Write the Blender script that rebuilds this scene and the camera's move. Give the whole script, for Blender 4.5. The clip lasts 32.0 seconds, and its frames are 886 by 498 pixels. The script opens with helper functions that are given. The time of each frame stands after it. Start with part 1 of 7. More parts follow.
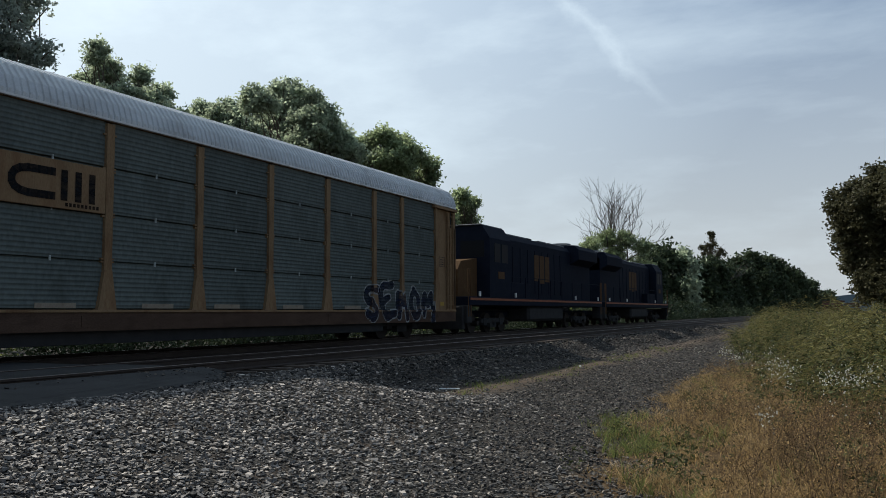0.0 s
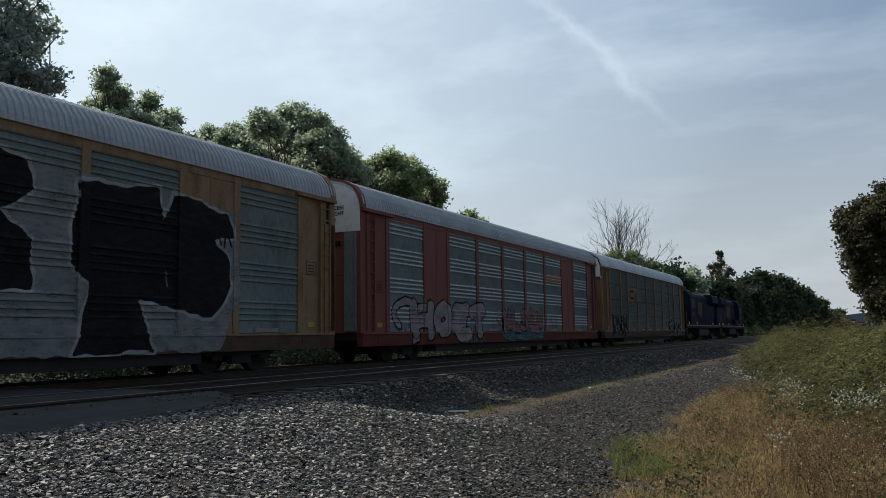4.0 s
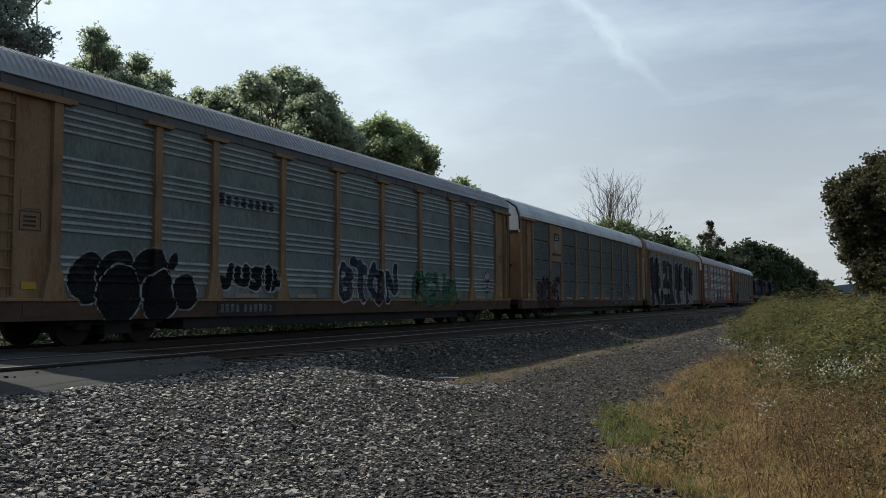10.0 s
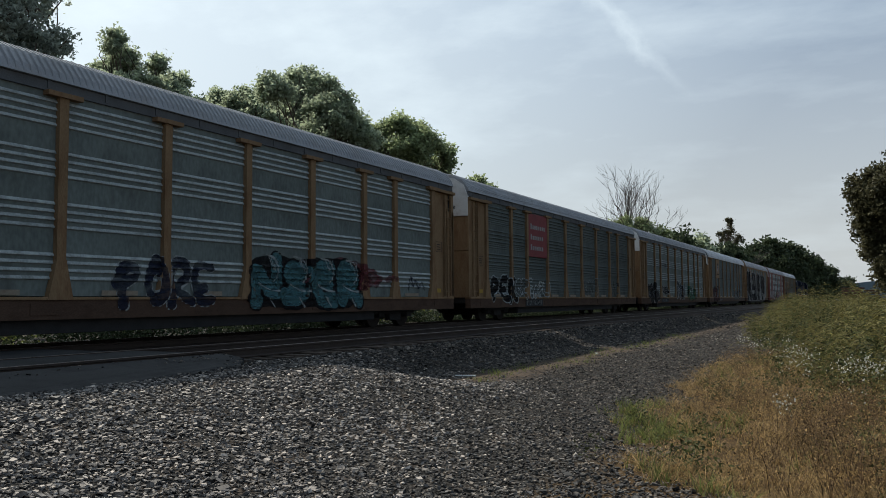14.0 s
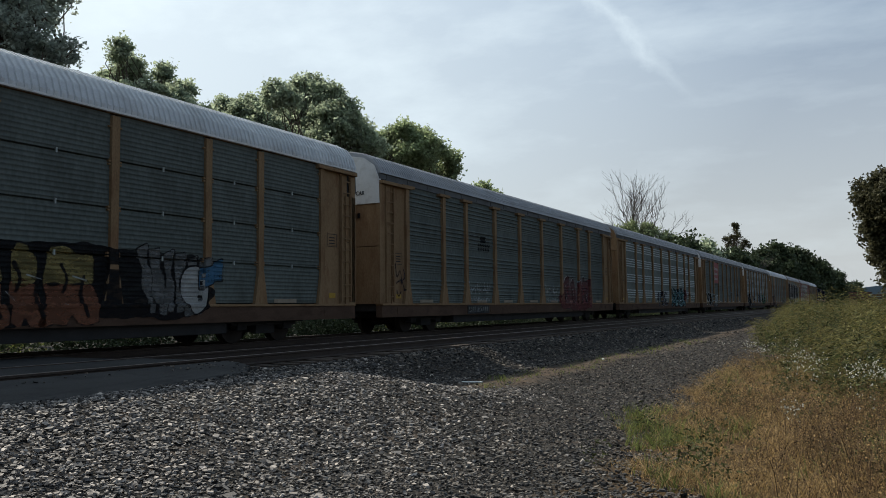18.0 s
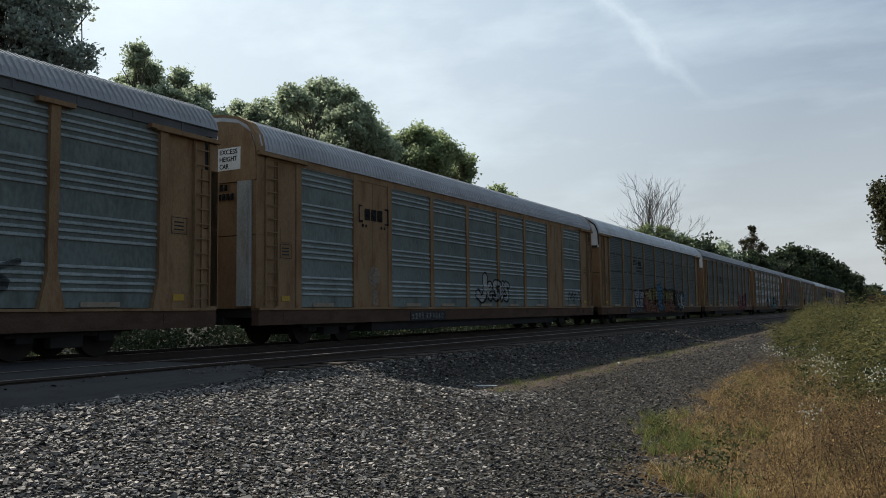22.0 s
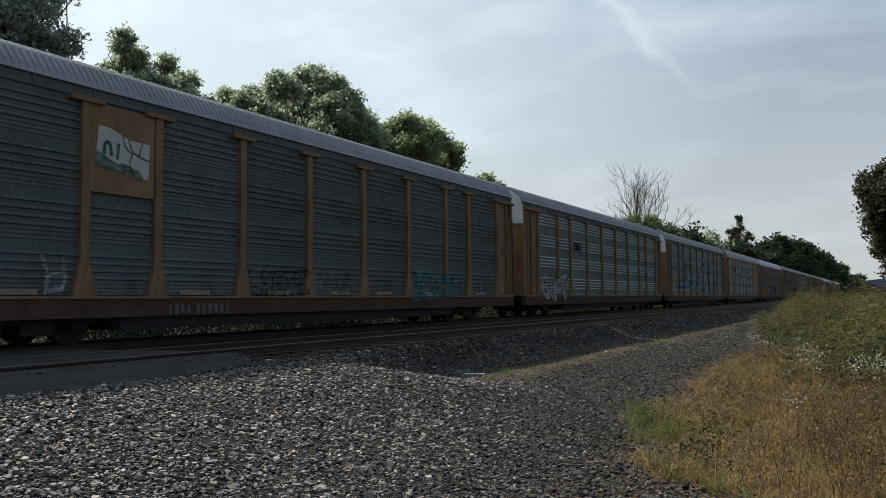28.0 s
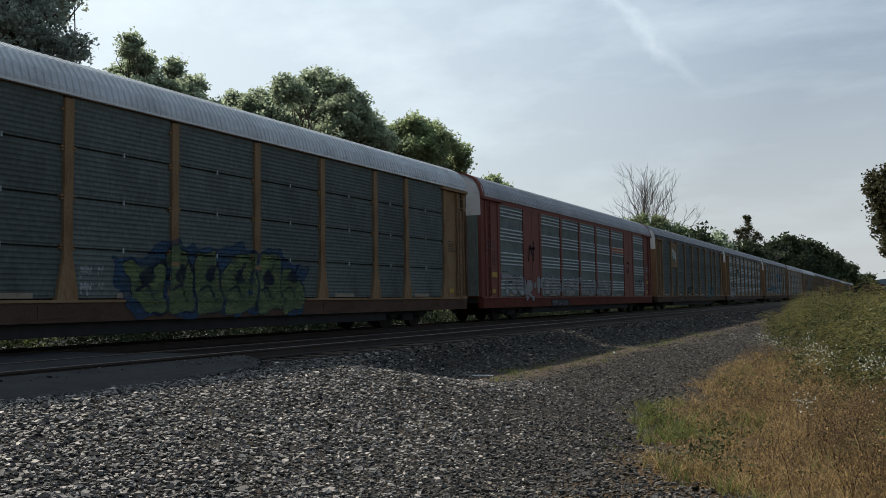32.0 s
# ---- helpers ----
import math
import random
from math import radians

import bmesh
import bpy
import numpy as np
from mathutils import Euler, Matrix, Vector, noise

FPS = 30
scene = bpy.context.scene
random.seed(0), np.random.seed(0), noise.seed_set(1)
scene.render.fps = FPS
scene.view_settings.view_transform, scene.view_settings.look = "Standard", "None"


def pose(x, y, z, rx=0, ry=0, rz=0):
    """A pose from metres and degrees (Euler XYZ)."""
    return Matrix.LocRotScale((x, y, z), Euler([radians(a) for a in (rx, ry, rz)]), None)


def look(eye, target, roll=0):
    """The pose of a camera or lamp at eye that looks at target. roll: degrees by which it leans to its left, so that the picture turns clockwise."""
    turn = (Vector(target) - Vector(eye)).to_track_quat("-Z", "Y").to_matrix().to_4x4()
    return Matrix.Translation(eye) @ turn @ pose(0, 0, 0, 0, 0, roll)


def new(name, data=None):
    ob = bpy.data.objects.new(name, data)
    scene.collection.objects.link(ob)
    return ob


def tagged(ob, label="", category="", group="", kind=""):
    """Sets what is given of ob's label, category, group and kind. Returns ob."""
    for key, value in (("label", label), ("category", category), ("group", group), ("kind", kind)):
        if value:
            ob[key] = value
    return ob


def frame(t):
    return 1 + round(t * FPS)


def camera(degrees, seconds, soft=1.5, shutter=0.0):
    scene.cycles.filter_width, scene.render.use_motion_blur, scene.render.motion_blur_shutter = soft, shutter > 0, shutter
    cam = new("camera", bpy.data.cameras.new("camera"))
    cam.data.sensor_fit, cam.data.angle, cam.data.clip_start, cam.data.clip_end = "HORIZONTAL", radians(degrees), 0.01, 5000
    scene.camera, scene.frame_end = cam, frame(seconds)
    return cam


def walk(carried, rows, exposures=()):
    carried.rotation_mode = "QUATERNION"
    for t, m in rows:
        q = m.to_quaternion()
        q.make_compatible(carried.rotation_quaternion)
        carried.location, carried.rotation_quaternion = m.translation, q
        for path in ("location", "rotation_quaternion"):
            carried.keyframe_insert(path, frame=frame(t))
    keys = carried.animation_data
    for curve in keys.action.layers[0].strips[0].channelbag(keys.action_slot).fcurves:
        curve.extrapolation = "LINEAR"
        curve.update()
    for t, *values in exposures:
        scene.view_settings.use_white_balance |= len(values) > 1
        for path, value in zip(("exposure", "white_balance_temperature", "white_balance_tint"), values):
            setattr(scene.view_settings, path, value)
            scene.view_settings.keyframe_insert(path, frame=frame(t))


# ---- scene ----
import functools

# World: x across the tracks (the camera stands at x 0), y along the line in the train's direction, z 0 at the rail tops.
EYE_Z = 0.84
EXPO = 0.12
cam = camera(57.0, 32.0, soft=0.75)
# seconds, tilt, lean, turn of a hand-held camera on one spot
LOOKS = (
    (0, 94.50, 0.39, 26.37),
    (0.5, 94.97, 0.84, 26.21),
    (1, 95.14, 1.30, 26.03),
    (1.5, 95.03, 1.54, 25.97),
    (2, 95.24, 1.23, 26.25),
    (2.5, 95.70, 0.91, 26.63),
    (3, 95.92, 0.73, 26.75),
    (3.5, 95.95, 0.79, 26.83),
    (5.5, 96.38, 0.91, 28.24),
    (6, 95.99, 0.89, 29.57),
    (6.5, 96.23, 0.91, 30.58),
    (7, 96.68, 0.98, 30.05),
    (7.5, 96.35, 0.91, 28.30),
    (8, 95.56, 0.78, 27.60),
    (8.5, 94.60, 0.79, 26.80),
    (9, 94.05, 0.73, 26.43),
    (9.5, 93.99, 0.65, 26.41),
    (10, 93.74, 0.32, 26.28),
    (10.5, 93.34, 0.23, 26.16),
    (11, 93.26, 0.60, 26.61),
    (11.5, 93.33, 0.82, 26.57),
    (12, 93.17, 1.04, 26.34),
    (12.5, 93.17, 1.16, 26.63),
    (13, 93.34, 0.96, 27.03),
    (13.5, 93.59, 0.49, 27.39),
    (15.5, 93.62, 0.43, 27.75),
    (16, 93.58, 0.37, 27.99),
    (16.5, 93.72, 0.39, 28.24),
    (17, 93.88, 0.32, 28.20),
    (17.5, 94.08, 0.43, 28.06),
    (18, 94.05, 0.64, 27.91),
    (18.5, 93.89, 0.58, 28.15),
    (19, 93.70, 0.56, 28.23),
    (19.5, 93.62, 0.63, 28.34),
    (20, 93.77, 0.54, 28.58),
    (20.5, 93.98, 0.56, 28.77),
    (21, 94.18, 0.63, 28.65),
    (21.5, 94.22, 0.71, 28.76),
    (22, 94.32, 0.67, 28.95),
    (22.5, 94.48, 0.68, 29.20),
    (23, 94.35, 0.49, 29.21),
    (23.5, 94.23, 0.36, 28.88),
    (24, 94.27, 0.38, 28.75),
    (24.5, 93.93, 0.47, 28.59),
    (25, 93.74, 0.67, 28.53),
    (25.5, 93.57, 0.87, 28.87),
    (27.5, 93.74, 0.37, 28.47),
    (28, 93.50, 0.53, 28.11),
    (28.5, 93.20, 0.60, 28.11),
    (29, 92.91, 0.50, 28.16),
    (29.5, 92.76, 0.39, 27.96),
    (30, 92.67, 0.37, 28.07),
    (30.5, 92.70, 0.40, 28.39),
    (31, 92.92, 0.44, 28.58),
    (31.5, 93.29, 0.54, 28.76),
    (32, 93.63, 0.83, 28.65),
)

walk(cam, [(t, pose(0, 0, EYE_Z, a, b, c)) for t, a, b, c in LOOKS], [(t, EXPO + e, k, 8) for t, e, k in ((0.0, 0.0, 6340), (1.5, -0.05, 6340), (3.0, -0.08, 6320), (6.5, -0.08, 6320), (8.0, -0.10, 6420), (9.0, -0.02, 6450), (10.0, 0.05, 6480), (12.0, 0.05, 6570), (20.0, 0.05, 6570), (32.0, 0.05, 6600))])

# ---- light ----
SUN_AZ, SUN_EL = 78.0, 43.0   # left of the line ahead, above the horizon
sun_dir = Vector((-math.sin(radians(SUN_AZ)) * math.cos(radians(SUN_EL)), math.cos(radians(SUN_AZ)) * math.cos(radians(SUN_EL)), math.sin(radians(SUN_EL))))
sun = new("sun", bpy.data.lights.new("sun", "SUN"))
sun.data.energy, sun.data.angle, sun.data.color = 5.0, radians(0.6), (1.0, 0.93, 0.82)
sun.matrix_world = look(sun_dir * 100, (0, 0, 0))

world = bpy.data.worlds.new("world")
scene.world = world
world.use_nodes = True


def make_sky():
    nt = world.node_tree
    nt.nodes.clear()
    out = nt.nodes.new("ShaderNodeOutputWorld")
    bg = nt.nodes.new("ShaderNodeBackground")
    sky = nt.nodes.new("ShaderNodeTexSky")
    sky.sky_type, sky.sun_disc = "NISHITA", False
    sky.sun_elevation, sky.sun_rotation = radians(SUN_EL), radians(-SUN_AZ)
    sky.air_density, sky.dust_density, sky.ozone_density = 1.0, 1.9, 1.0
    lk = nt.links.new
    N = nt.nodes.new

    def node(kind, **values):
        n = N("ShaderNode" + kind)
        for k, v in values.items():
            if k == "operation":
                n.operation = v
            else:
                n.inputs[int(k[1:])].default_value = v
        return n
    co = N("ShaderNodeTexCoord")
    way = co.outputs["Generated"]
    # thin high cloud, thicker towards the sun
    mp = node("Mapping", _2=(radians(8), radians(-12), radians(30)), _3=(1.6, 4.2, 7.0))
    n1 = node("TexNoise", _2=1.6, _3=9.0, _4=0.6)
    lk(way, mp.inputs[0])
    lk(mp.outputs[0], n1.inputs[0])
    wisps = node("MapRange", _1=0.44, _2=0.74, _3=0.0, _4=0.34)
    lk(n1.outputs[0], wisps.inputs[0])
    dot = node("VectorMath", operation="DOT_PRODUCT", _1=tuple(sun_dir))
    lk(way, dot.inputs[0])
    haze = node("MapRange", _1=0.36, _2=0.90, _3=0.0, _4=0.86)
    lk(dot.outputs["Value"], haze.inputs[0])
    # an old vapour trail, one straight band across part of the sky
    side = node("VectorMath", operation="DOT_PRODUCT", _1=TRAIL_SIDE)
    lk(way, side.inputs[0])
    wob = node("TexNoise", _2=16.0, _3=7.0, _4=0.65)
    lk(way, wob.inputs[0])
    off = node("Math", operation="MULTIPLY_ADD", _1=0.05, _2=-0.025)
    lk(wob.outputs[0], off.inputs[0])
    add = node("Math", operation="ADD")
    lk(side.outputs["Value"], add.inputs[0])
    lk(off.outputs[0], add.inputs[1])
    ab = node("Math", operation="ABSOLUTE")
    lk(add.outputs[0], ab.inputs[0])
    band = node("MapRange", _1=0.0, _2=0.012, _3=0.20, _4=0.0)
    lk(ab.outputs[0], band.inputs[0])
    near = node("VectorMath", operation="DOT_PRODUCT", _1=TRAIL_MID)
    lk(way, near.inputs[0])
    fade = node("MapRange", _1=0.991, _2=0.9985, _3=0.0, _4=1.0)
    lk(near.outputs["Value"], fade.inputs[0])
    trail = node("Math", operation="MULTIPLY")
    lk(band.outputs[0], trail.inputs[0])
    lk(fade.outputs[0], trail.inputs[1])
    s1 = node("Math", operation="ADD")
    lk(wisps.outputs[0], s1.inputs[0])
    lk(haze.outputs[0], s1.inputs[1])
    s2 = node("Math", operation="ADD")
    s2.use_clamp = True
    lk(s1.outputs[0], s2.inputs[0])
    lk(trail.outputs[0], s2.inputs[1])
    mix = N("ShaderNodeMix")
    mix.data_type = "RGBA"
    mix.inputs[7].default_value = (7.7, 8.8, 9.6, 1)
    lk(s2.outputs[0], mix.inputs[0])
    veil = node("MapRange", _1=-0.3, _2=0.95, _3=0.95, _4=0.25)
    lk(dot.outputs["Value"], veil.inputs[0])
    grey = N("ShaderNodeMix")
    grey.data_type = "RGBA"
    grey.inputs[7].default_value = (1.85, 2.88, 4.40, 1)
    lk(veil.outputs[0], grey.inputs[0])
    lk(sky.outputs[0], grey.inputs[6])
    high = N("ShaderNodeSeparateXYZ")
    lk(way, high.inputs[0])
    low = node("MapRange", _1=0.04, _2=0.42, _3=0.88, _4=0.0)
    lk(high.outputs[2], low.inputs[0])
    pale = N("ShaderNodeMix")
    pale.data_type = "RGBA"
    pale.inputs[7].default_value = (5.35, 5.60, 5.72, 1)
    lk(low.outputs[0], pale.inputs[0])
    lk(grey.outputs[2], pale.inputs[6])
    lk(pale.outputs[2], mix.inputs[6])
    lk(mix.outputs[2], bg.inputs[0])
    bg.inputs[1].default_value = 0.10
    lk(bg.outputs[0], out.inputs[0])


TRAIL_SIDE, TRAIL_MID = (-0.7542, 0.0246, -0.6562), (-0.2534, 0.9110, 0.3253)
make_sky()


# ---- materials ----
def mat(name, base, rough=0.7, metal=0.0, vary=0.25, scale=3.0, fine=40.0, bump=0.15, stain=None, stain_amt=0.0, stretch=(1, 1, 1), per=0.0, trans=0.0, spec=0.2, other=None):
    """Base colour varied by two noises, a stain colour, fine relief; per: variation from piece to piece."""
    m = bpy.data.materials.new(name)
    m.use_nodes = True
    nt = m.node_tree
    nt.nodes.clear()
    lk = nt.links.new
    N = nt.nodes.new
    out = N("ShaderNodeOutputMaterial")
    b = N("ShaderNodeBsdfPrincipled")
    b.inputs["Roughness"].default_value, b.inputs["Metallic"].default_value = rough, metal
    b.inputs["Specular IOR Level"].default_value = spec
    co = N("ShaderNodeTexCoord")
    mp = N("ShaderNodeMapping")
    mp.inputs["Scale"].default_value = stretch
    lk(co.outputs["Object"], mp.inputs[0])
    a = N("ShaderNodeTexNoise")
    a.inputs["Scale"].default_value, a.inputs["Detail"].default_value = scale, 5.0
    f = N("ShaderNodeTexNoise")
    f.inputs["Scale"].default_value, f.inputs["Detail"].default_value = fine, 3.0
    lk(mp.outputs[0], a.inputs[0])
    lk(mp.outputs[0], f.inputs[0])
    s = N("ShaderNodeMath")
    s.operation = "ADD"
    lk(a.outputs[0], s.inputs[0])
    lk(f.outputs[0], s.inputs[1])
    r = N("ShaderNodeMapRange")
    r.inputs[1].default_value, r.inputs[2].default_value = 0.6, 1.4
    r.inputs[3].default_value, r.inputs[4].default_value = 1 - vary, 1 + vary
    lk(s.outputs[0], r.inputs[0])
    mul = N("ShaderNodeMix")
    mul.data_type, mul.blend_type = "RGBA", "MULTIPLY"
    mul.inputs[0].default_value = 1.0
    mul.inputs[6].default_value = (*base, 1)
    lk(r.outputs[0], mul.inputs[7])
    col = mul.outputs[2]
    if stain:
        sn = N("ShaderNodeTexNoise")
        sn.inputs["Scale"].default_value, sn.inputs["Detail"].default_value, sn.inputs["Roughness"].default_value = scale * 1.7, 8.0, 0.65
        lk(mp.outputs[0], sn.inputs[0])
        sr = N("ShaderNodeMapRange")
        sr.inputs[1].default_value, sr.inputs[2].default_value = 0.5, 0.72
        sr.inputs[4].default_value = stain_amt
        lk(sn.outputs[0], sr.inputs[0])
        mx = N("ShaderNodeMix")
        mx.data_type = "RGBA"
        mx.inputs[7].default_value = (*stain, 1)
        lk(sr.outputs[0], mx.inputs[0])
        lk(col, mx.inputs[6])
        col = mx.outputs[2]
    if per:
        oi = N("ShaderNodeObjectInfo")
        ge = N("ShaderNodeNewGeometry")
        ad = N("ShaderNodeMath")
        ad.operation = "ADD"
        lk(oi.outputs["Random"], ad.inputs[0])
        lk(ge.outputs["Random Per Island"], ad.inputs[1])
        fr = N("ShaderNodeMath")
        fr.operation = "FRACT"
        lk(ad.outputs[0], fr.inputs[0])
        pr = N("ShaderNodeMapRange")
        pr.inputs[3].default_value, pr.inputs[4].default_value = 1 - per, 1 + per
        lk(fr.outputs[0], pr.inputs[0])
        m2 = N("ShaderNodeMix")
        m2.data_type, m2.blend_type = "RGBA", "MULTIPLY"
        m2.inputs[0].default_value = 1.0
        lk(col, m2.inputs[6])
        lk(pr.outputs[0], m2.inputs[7])
        col = m2.outputs[2]
        if other:
            k7 = N("ShaderNodeMath")
            k7.operation, k7.inputs[1].default_value = "MULTIPLY", 7.31
            lk(fr.outputs[0], k7.inputs[0])
            f7 = N("ShaderNodeMath")
            f7.operation = "FRACT"
            lk(k7.outputs[0], f7.inputs[0])
            p7 = N("ShaderNodeMath")
            p7.operation, p7.inputs[1].default_value = "POWER", 3.2
            lk(f7.outputs[0], p7.inputs[0])
            mo = N("ShaderNodeMix")
            mo.data_type = "RGBA"
            mo.inputs[7].default_value = (*other, 1)
            lk(p7.outputs[0], mo.inputs[0])
            lk(col, mo.inputs[6])
            col = mo.outputs[2]
    lk(col, b.inputs["Base Color"])
    if bump:
        bp = N("ShaderNodeBump")
        bp.inputs["Strength"].default_value, bp.inputs["Distance"].default_value = bump, 0.01
        lk(f.outputs[0], bp.inputs["Height"])
        lk(bp.outputs[0], b.inputs["Normal"])
    if trans:
        t = N("ShaderNodeBsdfTranslucent")
        lk(col, t.inputs[0])
        ms = N("ShaderNodeMixShader")
        ms.inputs[0].default_value = trans
        lk(b.outputs[0], ms.inputs[1])
        lk(t.outputs[0], ms.inputs[2])
        lk(ms.outputs[0], out.inputs[0])
    else:
        lk(b.outputs[0], out.inputs[0])
    return m


RUST = (0.10, 0.045, 0.022)
M_YELLOW = mat("yellow_brown_paint", (0.182, 0.120, 0.068), 0.8, spec=0.08, vary=0.3, scale=1.3, stain=RUST, stain_amt=0.75, stretch=(1, 1, 0.35))
M_RED = mat("red_paint", (0.138, 0.046, 0.036), 0.7, vary=0.22, scale=1.3, stain=(0.13, 0.05, 0.03), stain_amt=0.5, stretch=(1, 1, 0.35))
M_GALV = mat("galvanised_panel", (0.121, 0.143, 0.136), 0.75, 0.0, spec=0.06, vary=0.3, scale=0.9, fine=14, stain=(0.06, 0.065, 0.06), stain_amt=0.65, stretch=(1, 1, 0.5), per=0.08)
M_DIRTY = mat("grimy_panel", (0.085, 0.099, 0.094), 0.8, 0.0, spec=0.05, vary=0.3, scale=0.9, fine=14, stain=(0.045, 0.048, 0.045), stain_amt=0.6, stretch=(1, 1, 0.5), per=0.1)
M_ROOF = mat("galvanised_roof", (0.46, 0.48, 0.50), 0.55, 0.2, vary=0.2, scale=0.8, stain=(0.24, 0.24, 0.24), stain_amt=0.5)
M_ROOF_OLD = mat("weathered_roof", (0.235, 0.245, 0.26), 0.55, 0.2, vary=0.2, scale=0.8, stain=(0.20, 0.19, 0.18), stain_amt=0.6)
M_ROOF_MID = mat("dull_roof", (0.30, 0.31, 0.33), 0.55, 0.2, vary=0.2, scale=0.8, stain=(0.2, 0.2, 0.2), stain_amt=0.5)
# rib colours lighter than the panels: sky reflection painted in; M_RIB also colours the clips
M_RIB = mat("skylit_rib_and_clip", (0.29, 0.32, 0.315), 0.6, 0.1, spec=0.1, vary=0.35, scale=3, fine=25, stain=(0.10, 0.11, 0.10), stain_amt=0.6)
M_HALF_RIB = mat("half_skylit_rib", (0.20, 0.225, 0.22), 0.65, 0.05, spec=0.1, vary=0.4, scale=1.2, fine=25, stain=(0.09, 0.10, 0.095), stain_amt=0.8)
M_STICKER = mat("yellow_sticker", (0.30, 0.19, 0.03), 0.6, vary=0.15)
M_WHITE = mat("white_paint", (0.52, 0.525, 0.52), 0.55, vary=0.12, scale=2, stain=(0.27, 0.24, 0.20), stain_amt=0.5)
M_BLACK = mat("black_iron", (0.030, 0.030, 0.031), 0.85, 0.0, spec=0.08, vary=0.3)
M_FASCIA = mat("dark_grey_fascia", (0.085, 0.09, 0.095), 0.75, spec=0.08, vary=0.3, scale=1.2, stain=(0.05, 0.05, 0.05), stain_amt=0.5)
M_PALE_EDGE = mat("pale_weathered_edge", (0.27, 0.28, 0.27), 0.75, vary=0.3, scale=1.5, stain=(0.13, 0.085, 0.055), stain_amt=0.7, stretch=(1, 1, 0.4))
M_WHEEL = mat("wheel_steel", (0.028, 0.024, 0.022), 0.85, 0.0, spec=0.08, vary=0.3)
M_NAVY = mat("dark_blue_paint", (0.008, 0.011, 0.020), 0.8, spec=0.05, vary=0.25, stain=(0.014, 0.015, 0.022), stain_amt=0.5)
# lighter grey than the hood: the sun's shine on the roof is in the colour
M_LOCO_TOP = mat("sunlit_roof_plate", (0.10, 0.105, 0.115), 0.5, spec=0.3, vary=0.3)
M_STRIPE = mat("faded_orange_stripe", (0.20, 0.065, 0.03), 0.7, vary=0.3)
M_GOLD = mat("gold_paint", (0.075, 0.043, 0.022), 0.8, spec=0.05, vary=0.2, stain=(0.12, 0.08, 0.04), stain_amt=0.4)
M_GLASS = mat("dark_window", (0.008, 0.009, 0.011), 0.6, spec=0.08, vary=0.05, bump=0)
M_TIMBER = mat("old_timber", (0.088, 0.050, 0.038), 0.9, vary=0.4, scale=2, stain=(0.05, 0.035, 0.03), stain_amt=0.7, per=0.4)
M_SILL = mat("rusty_sill", (0.070, 0.045, 0.033), 0.85, spec=0.05, vary=0.35, scale=1.6, stain=(0.040, 0.026, 0.020), stain_amt=0.85, stretch=(1, 0.6, 1.5))
M_SILL_RED = mat("rusty_red_sill", (0.098, 0.031, 0.023), 0.85, spec=0.05, vary=0.35, scale=1.6, stain=(0.06, 0.03, 0.022), stain_amt=0.8, stretch=(1, 0.6, 1.5))
M_TAPE = mat("reflective_tape", (0.20, 0.17, 0.13), 0.6, vary=0.3, scale=3, stain=(0.09, 0.05, 0.035), stain_amt=0.6)
M_RAIL = mat("rusty_rail", (0.042, 0.032, 0.027), 0.7, 0.2, vary=0.3)
M_SHINE = mat("rail_head", (0.12, 0.10, 0.09), 0.5, 0.6, vary=0.15)
M_TIE = mat("weathered_tie", (0.055, 0.043, 0.035), 0.9, vary=0.35, scale=4, stretch=(0.3, 4, 1), per=0.25)
M_ASPHALT = mat("old_asphalt", (0.043, 0.043, 0.043), 0.95, vary=0.35, scale=1.2, fine=60, bump=0.5, spec=0.08, stain=(0.022, 0.022, 0.022), stain_amt=0.6)
M_STONE = mat("ballast_stone", (0.083, 0.077, 0.073), 0.65, vary=0.3, scale=8, fine=60, bump=0.3, per=0.85, spec=0.22, other=(0.45, 0.395, 0.345))
M_STONE_DARK = mat("road_stone", (0.036, 0.035, 0.034), 0.7, vary=0.25, scale=8, fine=60, bump=0.3, per=0.85, spec=0.12, other=(0.20, 0.172, 0.145))
M_BARK = mat("bark", (0.09, 0.07, 0.055), 0.95, vary=0.35, scale=3, fine=25, bump=0.6, stretch=(1, 1, 0.3))
M_BARE = mat("dead_wood", (0.075, 0.068, 0.062), 0.9, vary=0.3)


def leaf_mat(name, c, t=0.45, per=0.4):
    return mat(name, c, 0.65, vary=0.3, scale=0.6, fine=5, bump=0, per=per, trans=t, spec=0.15)


M_LEAF = leaf_mat("tree_leaf", (0.25, 0.30, 0.165), 0.66, 0.35)
M_LEAF_PALE = leaf_mat("pale_tree_leaf", (0.31, 0.36, 0.25), 0.66, 0.35)
M_LEAF_DARK = leaf_mat("dark_tree_leaf", (0.042, 0.058, 0.030), 0.25)
M_LEAF_TALL = leaf_mat("grey_green_leaf", (0.29, 0.33, 0.28), 0.65)
M_LEAF_RUST = leaf_mat("browning_leaf", (0.066, 0.064, 0.034), 0.35, 0.4)
M_WEED = leaf_mat("weed_leaf", (0.058, 0.068, 0.026), 0.3, 0.7)
M_GOLDEN = leaf_mat("yellowing_weed_tops", (0.135, 0.122, 0.044), 0.35, 0.6)
M_GRASS = leaf_mat("green_grass", (0.130, 0.150, 0.048), 0.4, 0.6)
M_DRY = leaf_mat("dry_grass", (0.275, 0.188, 0.085), 0.3, 0.95)
M_RUSTY_GRASS = leaf_mat("rusty_seed_heads", (0.112, 0.074, 0.042), 0.3, 0.95)
M_PETAL = mat("white_petal", (0.46, 0.46, 0.40), 0.6, vary=0.1, bump=0, trans=0.3)


